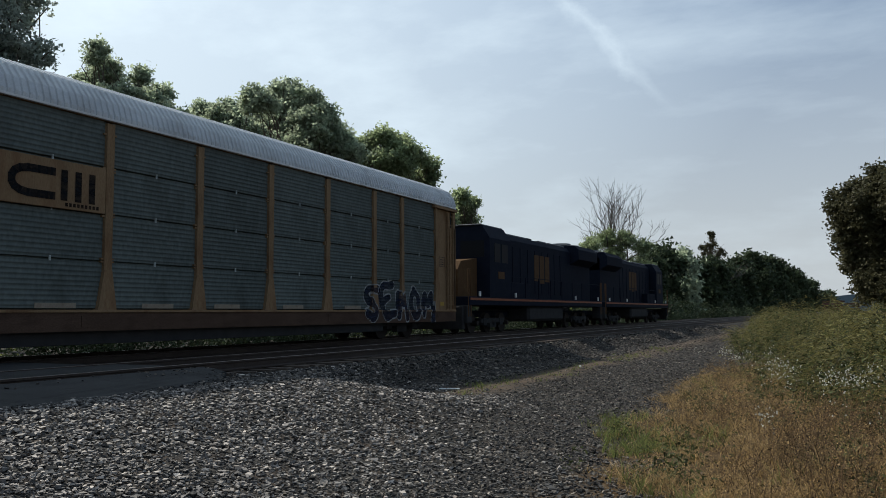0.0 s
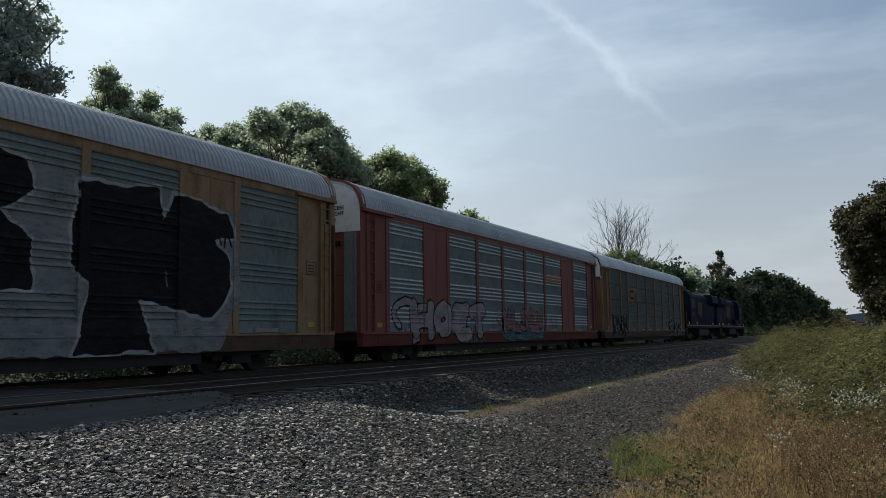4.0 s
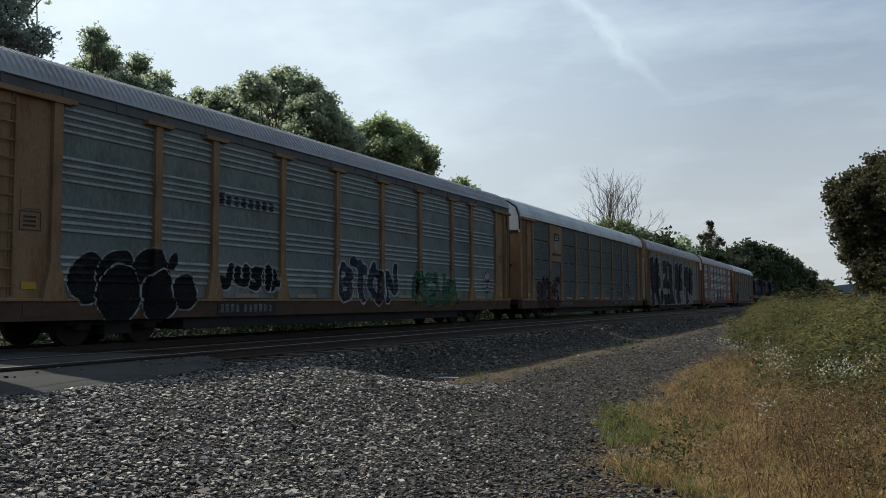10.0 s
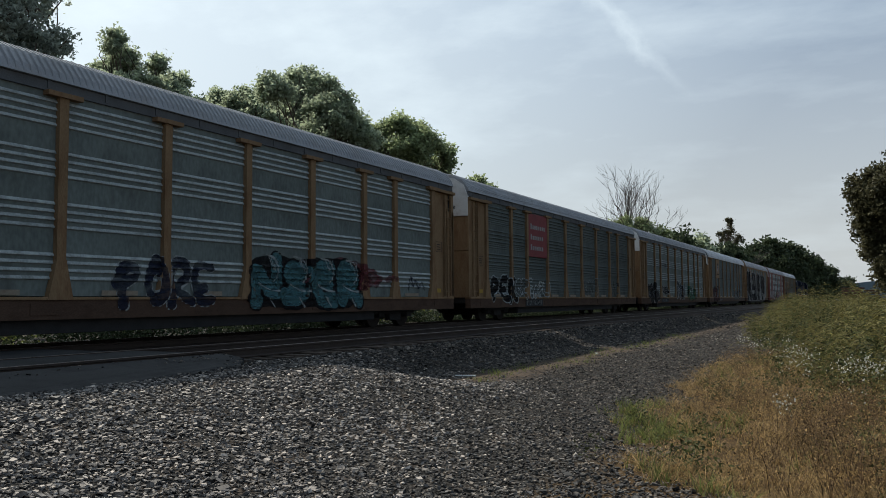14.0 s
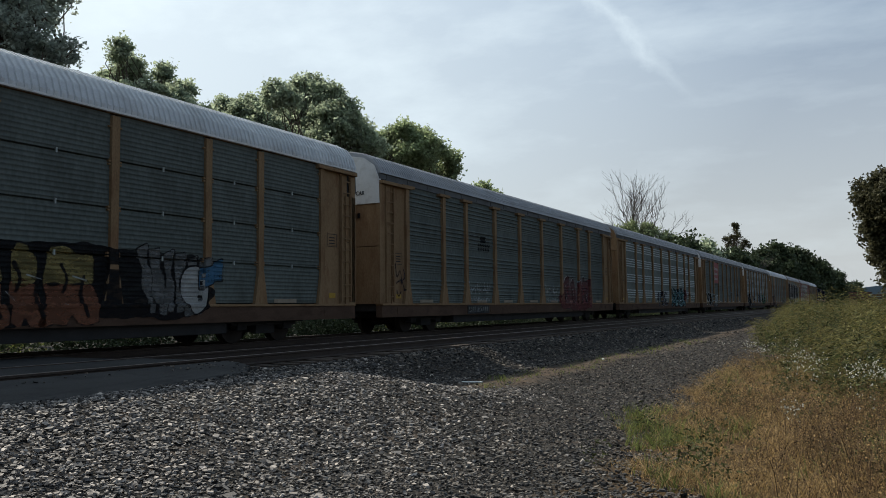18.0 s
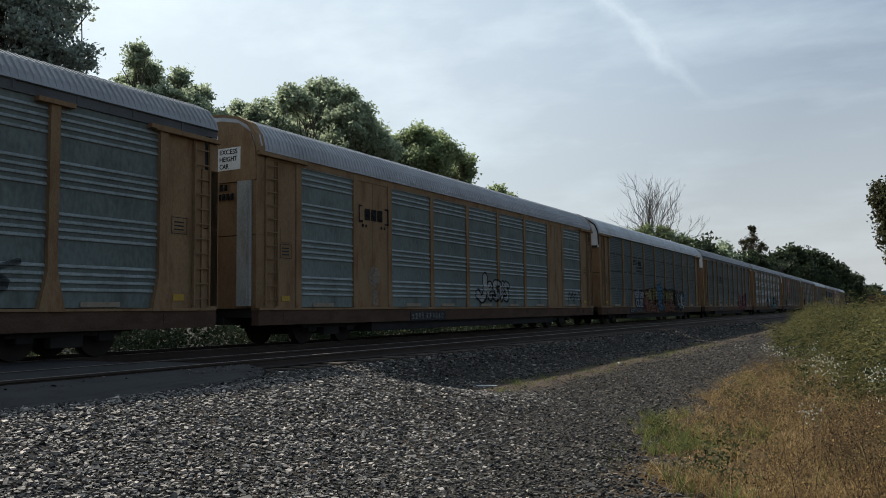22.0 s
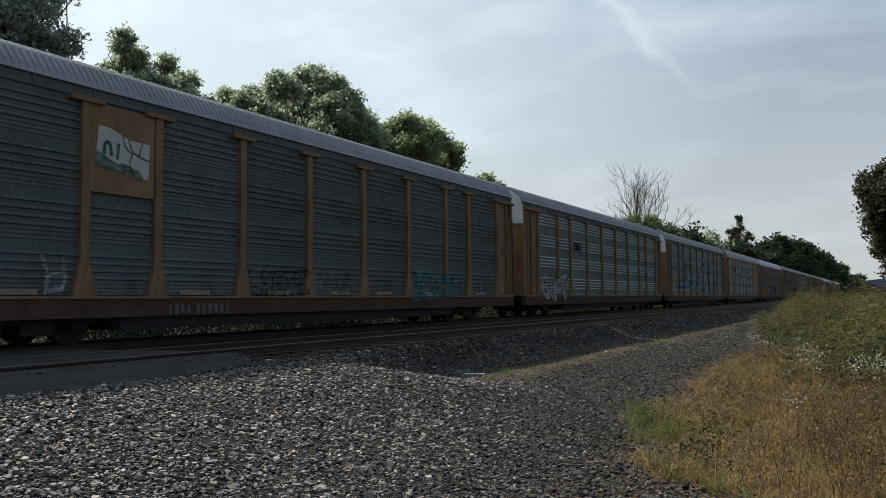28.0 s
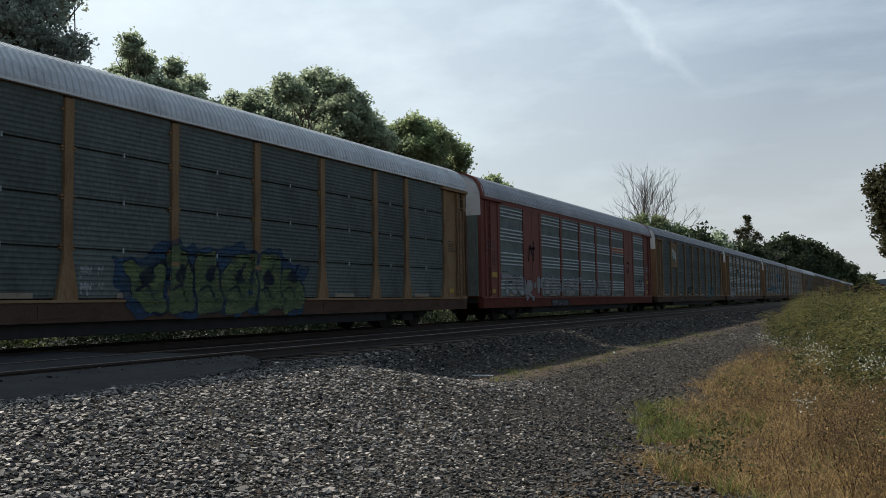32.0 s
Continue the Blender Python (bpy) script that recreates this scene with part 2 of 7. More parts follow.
def ground_mat():
    """Gravelly earth by the line and on the road, straw-brown soil under the grass, a noisy border between them."""
    m = mat("earth", (0.034, 0.032, 0.030), 0.95, spec=0.03, vary=0.4, scale=1.5, fine=30, bump=0.7, stain=(0.09, 0.062, 0.042), stain_amt=0.4)
    nt = m.node_tree
    lk, N = nt.links.new, nt.nodes.new
    bsdf = next(n for n in nt.nodes if n.type == "BSDF_PRINCIPLED")
    old = bsdf.inputs["Base Color"].links[0].from_socket
    co = N("ShaderNodeTexCoord")
    sep = N("ShaderNodeSeparateXYZ")
    lk(co.outputs["Object"], sep.inputs[0])
    nz = N("ShaderNodeTexNoise")
    nz.inputs["Scale"].default_value, nz.inputs["Detail"].default_value = 1.1, 6.0
    lk(co.outputs["Object"], nz.inputs[0])
    ad = N("ShaderNodeMath")
    ad.operation, ad.inputs[1].default_value, ad.inputs[2].default_value = "MULTIPLY_ADD", 1.6, -0.8
    lk(nz.outputs[0], ad.inputs[0])
    sm = N("ShaderNodeMath")
    sm.operation = "ADD"
    lk(sep.outputs["X"], sm.inputs[0])
    lk(ad.outputs[0], sm.inputs[1])
    rg = N("ShaderNodeMapRange")
    rg.inputs[1].default_value, rg.inputs[2].default_value = -2.7, -2.1
    lk(sm.outputs[0], rg.inputs[0])
    n2 = N("ShaderNodeTexNoise")
    n2.inputs["Scale"].default_value, n2.inputs["Detail"].default_value = 25.0, 5.0
    lk(co.outputs["Object"], n2.inputs[0])
    straw = N("ShaderNodeMix")
    straw.data_type = "RGBA"
    straw.inputs[6].default_value, straw.inputs[7].default_value = (0.03, 0.022, 0.014, 1), (0.11, 0.072, 0.038, 1)
    lk(n2.outputs[0], straw.inputs[0])
    mx = N("ShaderNodeMix")
    mx.data_type = "RGBA"
    lk(rg.outputs[0], mx.inputs[0])
    vo = N("ShaderNodeTexVoronoi")
    vo.inputs["Scale"].default_value = 34.0
    lk(co.outputs["Object"], vo.inputs["Vector"])
    vs = N("ShaderNodeSeparateXYZ")
    lk(vo.outputs["Color"], vs.inputs[0])
    vr = N("ShaderNodeMapRange")
    vr.inputs[3].default_value, vr.inputs[4].default_value = 0.4, 1.7
    lk(vs.outputs[0], vr.inputs[0])
    vm = N("ShaderNodeMix")
    vm.data_type, vm.blend_type = "RGBA", "MULTIPLY"
    vm.inputs[0].default_value = 1.0
    lk(old, vm.inputs[6])
    lk(vr.outputs[0], vm.inputs[7])
    vb = N("ShaderNodeBump")
    vb.inputs["Strength"].default_value, vb.inputs["Distance"].default_value = 0.9, 0.02
    vb.invert = True
    lk(vo.outputs["Distance"], vb.inputs["Height"])
    lk(vb.outputs[0], bsdf.inputs["Normal"])
    # a strip of pale sandy soil along the foot of the ballast
    dx = N("ShaderNodeMath")
    dx.operation, dx.inputs[1].default_value = "ADD", 7.05
    lk(sm.outputs[0], dx.inputs[0])
    ax = N("ShaderNodeMath")
    ax.operation = "ABSOLUTE"
    lk(dx.outputs[0], ax.inputs[0])
    near = N("ShaderNodeMapRange")
    near.inputs[1].default_value, near.inputs[2].default_value, near.inputs[3].default_value, near.inputs[4].default_value = 0.10, 1.0, 0.55, 0.0
    lk(ax.outputs[0], near.inputs[0])
    start = N("ShaderNodeMapRange")
    start.inputs[1].default_value, start.inputs[2].default_value = 12.6, 14.0
    lk(sep.outputs["Y"], start.inputs[0])
    both = N("ShaderNodeMath")
    both.operation = "MULTIPLY"
    lk(near.outputs[0], both.inputs[0])
    lk(start.outputs[0], both.inputs[1])
    sand = N("ShaderNodeMix")
    sand.data_type = "RGBA"
    sand.inputs[7].default_value = (0.125, 0.092, 0.066, 1)
    lk(both.outputs[0], sand.inputs[0])
    lk(vm.outputs[2], sand.inputs[6])
    lk(sand.outputs[2], mx.inputs[6])
    lk(straw.outputs[2], mx.inputs[7])
    lk(mx.outputs[2], bsdf.inputs["Base Color"])
    return m


M_GROUND = ground_mat()
# the blue of distant haze is mixed into the hill's base colour
M_HILL = mat("far_hill", (0.10, 0.14, 0.17), 1.0, vary=0.15, scale=0.01, fine=0.1, bump=0)


# ---- mesh helpers ----
def part(name, bm, material, parent=None, label=""):
    """Links a bmesh (or a finished mesh) as one object under a thing."""
    if isinstance(bm, bmesh.types.BMesh):
        me = bpy.data.meshes.new(name)
        bm.to_mesh(me)
        bm.free()
    else:
        me = bm
    if material and not me.materials:
        me.materials.append(material)
    ob = new(name, me)
    if parent:
        ob.parent = parent
    return tagged(ob, label)


def box(bm, x0, x1, y0, y1, z0, z1):
    v = [bm.verts.new((x, y, z)) for x in (x0, x1) for y in (y0, y1) for z in (z0, z1)]
    for f in ((0, 1, 3, 2), (4, 6, 7, 5), (0, 4, 5, 1), (2, 3, 7, 6), (0, 2, 6, 4), (1, 5, 7, 3)):
        bm.faces.new([v[i] for i in f])
    return v


def boxes(*dims, bevel=0.0):
    bm = bmesh.new()
    for d in dims:
        box(bm, *d)
    if bevel:
        bmesh.ops.bevel(bm, geom=bm.edges[:], offset=bevel, segments=1, affect="EDGES")
    return bm


def prism(bm, pts, axis, a, b):
    """Extrudes a closed outline of 2-D points from a to b along an axis."""
    def at(p, c):
        return (c, p[0], p[1]) if axis == "x" else (p[0], c, p[1]) if axis == "y" else (p[0], p[1], c)
    lo = [bm.verts.new(at(p, a)) for p in pts]
    hi = [bm.verts.new(at(p, b)) for p in pts]
    n = len(pts)
    for i in range(n):
        bm.faces.new((lo[i], lo[(i + 1) % n], hi[(i + 1) % n], hi[i]))
    bm.faces.new(lo[::-1])
    bm.faces.new(hi)
    bmesh.ops.recalc_face_normals(bm, faces=bm.faces[:])


def disc(bm, c, r, axis, a, b, n=20):
    pts = [(c[0] + r * math.cos(2 * math.pi * i / n), c[1] + r * math.sin(2 * math.pi * i / n)) for i in range(n)]
    prism(bm, pts, axis, a, b)


def mesh_np(name, verts, faces, material):
    """A mesh from arrays: verts (n, 3), faces (m, k) of one size."""
    me = bpy.data.meshes.new(name)
    verts, faces = np.asarray(verts, np.float32), np.asarray(faces, np.int32)
    m, k = faces.shape
    me.vertices.add(len(verts))
    me.vertices.foreach_set("co", verts.ravel())
    me.loops.add(m * k)
    me.loops.foreach_set("vertex_index", faces.ravel())
    me.polygons.add(m)
    me.polygons.foreach_set("loop_start", np.arange(0, m * k, k, dtype=np.int32))
    me.polygons.foreach_set("loop_total", np.full(m, k, np.int32))
    me.polygons.foreach_set("use_smooth", np.zeros(m, bool))
    me.update(calc_edges=True)
    me.materials.append(material)
    return me


def tube(bm, pts, radii, n=6):
    """A tapered tube along points."""
    rings = []
    for i, p in enumerate(pts):
        d = (Vector(pts[min(i + 1, len(pts) - 1)]) - Vector(pts[max(i - 1, 0)])).normalized()
        u = d.orthogonal().normalized()
        w = d.cross(u)
        rings.append([bm.verts.new(Vector(p) + float(radii[i]) * (math.cos(6.2832 * k / n) * u + math.sin(6.2832 * k / n) * w)) for k in range(n)])
    for a, b in zip(rings, rings[1:]):
        for k in range(n):
            bm.faces.new((a[k], a[(k + 1) % n], b[(k + 1) % n], b[k]))
    bm.faces.new(rings[-1])


def smooth(a, b, v):
    t = np.clip((np.asarray(v, float) - a) / (b - a), 0, 1)
    return t * t * (3 - 2 * t)


# ---- ground ----
TX, NX = -14.88, -10.92    # centre lines of the train's track and of the near, empty track


def ground_z(x, y):
    x, y = np.asarray(x, float), np.asarray(y, float)
    road = -0.75 + 0.0025 * np.clip(y - 20, 0, 160) + 0.04 * np.sin(0.9 * x + 0.35 * y) * np.cos(0.23 * y)
    mound = 0.58 * smooth(-4.0, -8.2, x) * smooth(14.4, 10.4, y)
    z = road + mound
    bed = smooth(-7.9, -9.5, x) * smooth(-20.6, -19.0, x)
    z = z * (1 - bed) + -0.24 * bed
    far = smooth(-19.0, -22.0, x)
    z = z * (1 - far) + (-0.5) * far
    grass = smooth(-2.2, 2.0, x)
    return z + 0.12 * grass


def make_ground():
    xs = np.concatenate([[-3000, -1200, -500, -200, -90, -50, -36], np.arange(-28, 12.01, 0.4), [15, 20, 30, 60, 150, 400, 1200, 3000]])
    ys = np.concatenate([[-3000, -900, -300, -100, -40, -15, -8], np.arange(-4, 40, 0.5), np.arange(40, 130, 3), np.arange(130, 520, 15), [600, 800, 1200, 2000, 4000]])
    X, Y = np.meshgrid(xs, ys)
    Z = ground_z(X, Y)
    n, m = X.shape
    idx = np.arange(n * m).reshape(n, m)
    f = np.stack([idx[:-1, :-1], idx[:-1, 1:], idx[1:, 1:], idx[1:, :-1]], -1).reshape(-1, 4)
    g = part("ground", mesh_np("ground", np.stack([X, Y, Z], -1).reshape(-1, 3), f, M_GROUND), None)
    tagged(g, "gravelly brown earth beside the railway line", "ground", kind="structure")


make_ground()

# ---- railway tracks ----
def make_track(cx, name, label):
    track = tagged(new(name), label, "railway track", kind="structure")
    track.location = (cx, 0, 0)
    prof = [(-0.07, -0.17), (0.07, -0.17), (0.07, -0.155), (0.012, -0.13), (0.012, -0.045), (0.036, -0.035), (0.036, -0.004), (0.028, 0.0), (-0.028, 0.0), (-0.036, -0.004), (-0.036, -0.035), (-0.012, -0.045), (-0.012, -0.13), (-0.07, -0.155)]
    for sx in (-0.753, 0.753):
        bm = bmesh.new()
        prism(bm, [(sx + p, z) for p, z in prof], "y", -120, 900)
        rail = part("rail", bm, M_RAIL, track, "rust-brown steel rail")
        rail.data.materials.append(M_SHINE)
        for f in rail.data.polygons:
            if abs(f.normal.z) > 0.7 and f.center.z > -0.003:
                f.material_index = 1
    bm = boxes((-1.28, 1.28, -0.115, 0.115, -0.36, -0.175), bevel=0.012)
    me = bpy.data.meshes.new("tie")
    bm.to_mesh(me)
    bm.free()
    me.materials.append(M_TIE)
    for i in range(110):
        t = part("tie", me, None, track)
        t.location = (random.uniform(-0.03, 0.03), 10.7 + 0.53 * i, random.uniform(-0.012, 0.008))
        t.rotation_euler = (0, 0, radians(random.uniform(-1, 1)))
    bm = bmesh.new()
    for i in range(700):
        y = 10.7 + 0.53 * (110 + i)
        box(bm, -1.28, 1.28, y - 0.115, y + 0.115, -0.36, -0.175)
    tagged(part("far_tie", bm, M_TIE, track), "weathered ties further along the line", kind="stuff")
    return track


make_track(TX, "railway_track_far", "railway track with worn rails on dark ties")
make_track(NX, "railway_track_near", "empty railway track in the train's shadow")


# ---- the road crossing at the tracks ----
def pad(name, x0, x1, y0, y1, z, label):
    bm = boxes((x0, x1, y0, y1, z - 0.25, z), bevel=0.01)
    return tagged(part(name, bm, M_ASPHALT), label, "road", kind="structure")


def apron():
    """The ragged asphalt shoulder between the near rail and the gravel."""
    edge = [(-10.06, 10.9), (-9.5, 10.8), (-9.1, 10.3), (-8.75, 9.4), (-8.35, 8.0), (-8.1, 6.7), (-7.98, 5.2), (-7.9, 2.0), (-7.9, -40)]
    pts = []
    for (xa, ya), (xb, yb) in zip(edge, edge[1:]):
        n = 8
        pts += [(xa + (xb - xa) * k / n + 0.30 * noise.noise((xa + k * 0.9, ya * 1.3, 0)), ya + (yb - ya) * k / n) for k in range(n)]
    pts += [(-7.9, -40), (-10.06, -40)]
    bm = bmesh.new()
    prism(bm, pts, "z", -0.45, -0.165)
    for v in bm.verts:
        if v.co.z > -0.2:
            v.co.z += 0.13 * float(smooth(-8.9, -10.0, v.co.x)) - 0.02
    return tagged(part("road_apron", bm, M_ASPHALT), "grey worn asphalt apron beside the rails", "road", kind="structure")


apron()
pad("crossing_panel_near", NX - 0.66, NX + 0.66, -40, 10.4, -0.012, "asphalt filling between the rails of the crossing")
pad("crossing_panel_middle", TX + 0.85, NX - 0.85, -40, 10.2, -0.02, "asphalt strip between the two tracks")
pad("crossing_panel_far", TX - 0.66, TX + 0.66, -40, 10.0, -0.012, "asphalt filling between the far rails")


# ---- the train ----
CAR = 26.264
HALF = 12.45                  # half the length of a car's body
POSTS = (-10.85, -8.3, -6.5, -3.9, -1.3, 1.3, 3.9, 6.5, 8.3, 10.85)
P_LOW, P_TOP = 0.97, 4.81     # the panels' foot and head
CACHE = {}


def cached(key, make, *mats):
    if key not in CACHE:
        bm = make()
        me = bpy.data.meshes.new(key[0])
        bm.to_mesh(me)
        bm.free()
        for m in mats:
            me.materials.append(m)
        CACHE[key] = me
    return CACHE[key]


def sheet(prof, y0, y1, thick=0.03):
    """A wall sheet with a profile of (x, z, material) from the foot up, with a plain back."""
    bm = bmesh.new()
    a = [bm.verts.new((p[0], y0, p[1])) for p in prof]
    b = [bm.verts.new((p[0], y1, p[1])) for p in prof]
    for i in range(len(prof) - 1):
        f = bm.faces.new((a[i], b[i], b[i + 1], a[i + 1]))
        f.material_index = prof[i][2]
    xb = min(p[0] for p in prof) - thick
    c = [bm.verts.new((xb, y, z)) for y in (y0, y1) for z in (prof[0][1], prof[-1][1])]
    bm.faces.new((c[0], c[1], c[3], c[2]))
    bm.faces.new((a[0], c[0], c[2], b[0]))
    bm.faces.new((a[-1], b[-1], c[3], c[1]))
    bm.faces.new(a + [c[1], c[0]])
    bm.faces.new(b[::-1] + [c[2], c[3]])
    bmesh.ops.recalc_face_normals(bm, faces=bm.faces[:])
    return bm


def ribs_profile(fine=False):
    """Four groups of four pressed ribs, with shallow waves between the groups on the older walls."""
    p = [(1.44, P_LOW, 0)]
    step = (P_TOP - P_LOW) / 4
    for g in range(4):
        z0 = P_LOW + g * step
        if fine:
            for z in (z0 + 0.05, z0 + 0.13, z0 + 0.21):
                p += [(1.44, z, 0), (1.454, z + 0.025, 0), (1.44, z + 0.06, 0)]
        for r in range(4):
            z = z0 + 0.30 + r * 0.145
            # material 1 paints the sky's gleam on each rib
            p += [(1.44, z, 1), (1.475, z + 0.012, 1), (1.475, z + 0.03, 1), (1.44, z + 0.075, 0)]
    p.append((1.44, P_TOP, 0))
    return p


def bands_profile():
    """Four sheets one above another, each with narrow waves and a dark joint between."""
    p = []
    step = (P_TOP - P_LOW) / 4
    for g in range(4):
        z0 = P_LOW + g * step
        p += [(1.39, z0, 0), (1.455, z0 + 0.018, 0)]
        for r in range(9):
            z = z0 + 0.05 + r * 0.096
            p += [(1.452, z, 0), (1.465, z + 0.030, 0), (1.452, z + 0.072, 0)]
        p += [(1.455, z0 + step - 0.03, 0), (1.39, z0 + step - 0.012, 0)]
    p.append((1.425, P_TOP, 0))
    return p


def wall_panel(kind, w, fine):
    if kind != "bands":
        return sheet(ribs_profile(fine), -w / 2, w / 2)
    bm = sheet(bands_profile(), -w / 2, w / 2)
    for g in (1, 2, 3):
        z = P_LOW + g * (P_TOP - P_LOW) / 4
        n = len(bm.faces)
        box(bm, 1.44, 1.475, -0.018, 0.018, z - 0.05, z + 0.05)
        bm.faces.ensure_lookup_table()
        for f in bm.faces[n:]:
            f.material_index = 1
    return bm


def tee_post():
    bm = boxes((1.40, 1.55, -0.10, 0.10, 1.5, 4.76), (1.40, 1.60, -0.38, 0.38, 4.70, 4.79))
    prism(bm, [(-0.27, 0.9), (0.27, 0.9), (0.10, 1.65), (-0.10, 1.65)], "x", 1.40, 1.565)
    return bm


def clip_post():
    bm = boxes((1.40, 1.53, -0.095, 0.095, 1.5, 4.74))
    prism(bm, [(-0.24, 0.9), (0.24, 0.9), (0.095, 1.75), (-0.095, 1.75)], "x", 1.40, 1.545)
    for z in (1.9, 1.96, 2.82, 2.88, 3.74, 3.80, 4.5):
        for y in (-0.13, 0.13):
            box(bm, 1.44, 1.51, y - 0.03, y + 0.03, z, z + 0.035)
    return bm


def flat_post():
    return boxes((1.40, 1.50, -0.11, 0.11, 0.9, 4.78), bevel=0.01)


def roof_mesh(foot):
    """Corrugated roof; foot: the height of its eaves."""
    prof = [(1.53, foot), (1.52, max(4.92, foot + 0.03)), (1.44, 5.18), (1.22, 5.46), (0.85, 5.64), (0.4, 5.74), (0, 5.77)]
    prof = prof + [(-x, z) for x, z in prof[-2::-1]]
    ys, offs = [], []
    y, pitch = -HALF, 0.15
    while y < HALF - 0.1:
        for dy, o in ((0, 0), (0.065, 0), (0.08, 0.03), (0.135, 0.03)):
            ys.append(y + dy)
            offs.append(o)
        y += pitch
    bm = bmesh.new()
    rings = []
    for yy, o in zip(ys, offs):
        s = 1 + o / 1.5
        rings.append([bm.verts.new((x * (s if z > foot + 0.1 else 1), yy, z + o * (z - 4.6) * (z > foot + 0.1))) for x, z in prof])
    for a, b in zip(rings, rings[1:]):
        for k in range(len(prof) - 1):
            bm.faces.new((a[k], a[k + 1], b[k + 1], b[k]))
    bm.faces.new(rings[0])
    bm.faces.new(rings[-1][::-1])
    bmesh.ops.recalc_face_normals(bm, faces=bm.faces[:])
    return bm


def fascia():
    """The plain strip under the eaves, with a row of small brackets."""
    dims = [(1.38, 1.475, -HALF, HALF, 4.822, 5.01), (1.475, 1.50, -HALF, HALF, 4.985, 5.01)]
    dims += [(1.475, 1.495, -12.0 + 1.3 * i - 0.03, -12.0 + 1.3 * i + 0.03, 4.83, 4.985) for i in range(19)]
    return boxes(*dims)


def corner_column():
    """The folded edge panel of an end door."""
    return boxes((0.92, 1.36, 12.46, 12.53, 1.0, 4.05), (1.0, 1.03, 12.53, 12.55, 1.1, 3.9), bevel=0.008)


def ladder():
    bm = boxes((1.50, 1.56, -0.24, -0.20, 1.0, 4.6), (1.50, 1.56, 0.20, 0.24, 1.0, 4.6))
    for i in range(11):
        box(bm, 1.52, 1.545, -0.2, 0.2, 1.15 + 0.33 * i, 1.18 + 0.33 * i)
    return bm


def end_plate():
    """The plain corner plate between the last post and the end of a car."""
    return boxes((1.40, 1.46, 10.95, 12.1, 0.95, 4.79), (1.46, 1.472, 11.15, 11.55, 2.6, 2.95), (1.46, 1.49, 11.72, 11.78, 0.95, 4.7), bevel=0.004)


def end_wall():
    """Flat end doors with corner posts, a middle joint and a seam."""
    bm = bmesh.new()
    pts = [(-1.5, 12.1), (-1.5, 12.6), (-1.38, 12.6), (-1.36, 12.56), (-0.03, 12.58), (-0.02, 12.54), (0.02, 12.54), (0.03, 12.58), (1.36, 12.56), (1.38, 12.6), (1.5, 12.6), (1.5, 12.1)]
    prism(bm, pts[::-1], "z", 0.95, 2.72)
    prism(bm, pts[::-1], "z", 2.74, 4.05)
    return bm


def end_hood():
    bm = bmesh.new()
    prism(bm, [(-1.48, 4.06), (1.48, 4.06), (1.46, 4.85), (1.30, 5.25), (0.9, 5.52), (0.35, 5.62), (-0.35, 5.62), (-0.9, 5.52), (-1.30, 5.25), (-1.46, 4.85)], "y", 12.46, 12.61)
    prism(bm, [(0.50, 4.5), (0.53, 4.5), (0.53, 5.3), (0.50, 5.3)], "y", 12.61, 12.65)
    return bm


def hood_trim():
    """Black edging round the end hood, a dark band below it and a lock bar on the doors."""
    bm = bmesh.new()
    line = [(1.49, 4.2), (1.47, 4.86), (1.31, 5.27), (0.91, 5.55), (0.35, 5.65), (-0.35, 5.65), (-0.91, 5.55), (-1.31, 5.27), (-1.47, 4.86), (-1.49, 4.2)]
    for (xa, za), (xb, zb) in zip(line, line[1:]):
        prism(bm, [(xa, za), (xb, zb), (xb * 0.965, zb - 0.05), (xa * 0.965, za - 0.05)], "y", 12.60, 12.64)
    return bm


def end_band():
    return boxes((-1.4, 1.4, 12.58, 12.63, 4.06, 4.16), bevel=0.006)


def lock_bar():
    return boxes((-0.45, 0.45, 12.56, 12.62, 2.48, 2.60), bevel=0.012)


def corner_beam():
    return boxes((1.45, 1.60, 10.6, 12.45, 4.67, 4.77), (1.46, 1.50, 12.18, 12.46, 1.0, 4.66), bevel=0.008)


def corner_slot():
    # solid black strip in place of the gap's shade beside the corner plate
    return boxes((1.42, 1.466, 12.10, 12.18, 1.0, 4.66))


def stencil_frame():
    """A thin painted rectangle."""
    bm = bmesh.new()
    a, b = [[bm.verts.new((0.003, y, z)) for y, z in ((-w, 0.18 - h), (w, 0.18 - h), (w, 0.18 + h), (-w, 0.18 + h))] for w, h in ((0.22, 0.18), (0.205, 0.165))]
    for k in range(4):
        bm.faces.new((a[k], a[(k + 1) % 4], b[(k + 1) % 4], b[k]))
    return bm


def roof_end():
    """A painted arch round the end of the roof."""
    bm = bmesh.new()
    line = [(1.55, 4.78), (1.545, 4.93), (1.465, 5.21), (1.245, 5.50), (0.865, 5.69), (0.4, 5.79), (0, 5.82)]
    line = line + [(-x, z) for x, z in line[-2::-1]]
    prism(bm, line + [(x * 0.95, z - 0.06) for x, z in line[::-1]], "y", 12.22, 12.47)
    return bm


def truck_frame():
    dims = []
    for s in (-1, 1):
        dims += [(s * 1.02 - 0.09, s * 1.02 + 0.09, -1.25, 1.25, 0.42, 0.60), (s * 1.02 - 0.1, s * 1.02 + 0.1, -0.35, 0.35, 0.22, 0.45), (s * 1.02 - 0.12, s * 1.02 + 0.12, -1.05, -0.70, 0.32, 0.62), (s * 1.02 - 0.12, s * 1.02 + 0.12, 0.70, 1.05, 0.32, 0.62)]
    dims.append((-1.0, 1.0, -0.2, 0.2, 0.3, 0.62))
    return boxes(*dims, bevel=0.015)


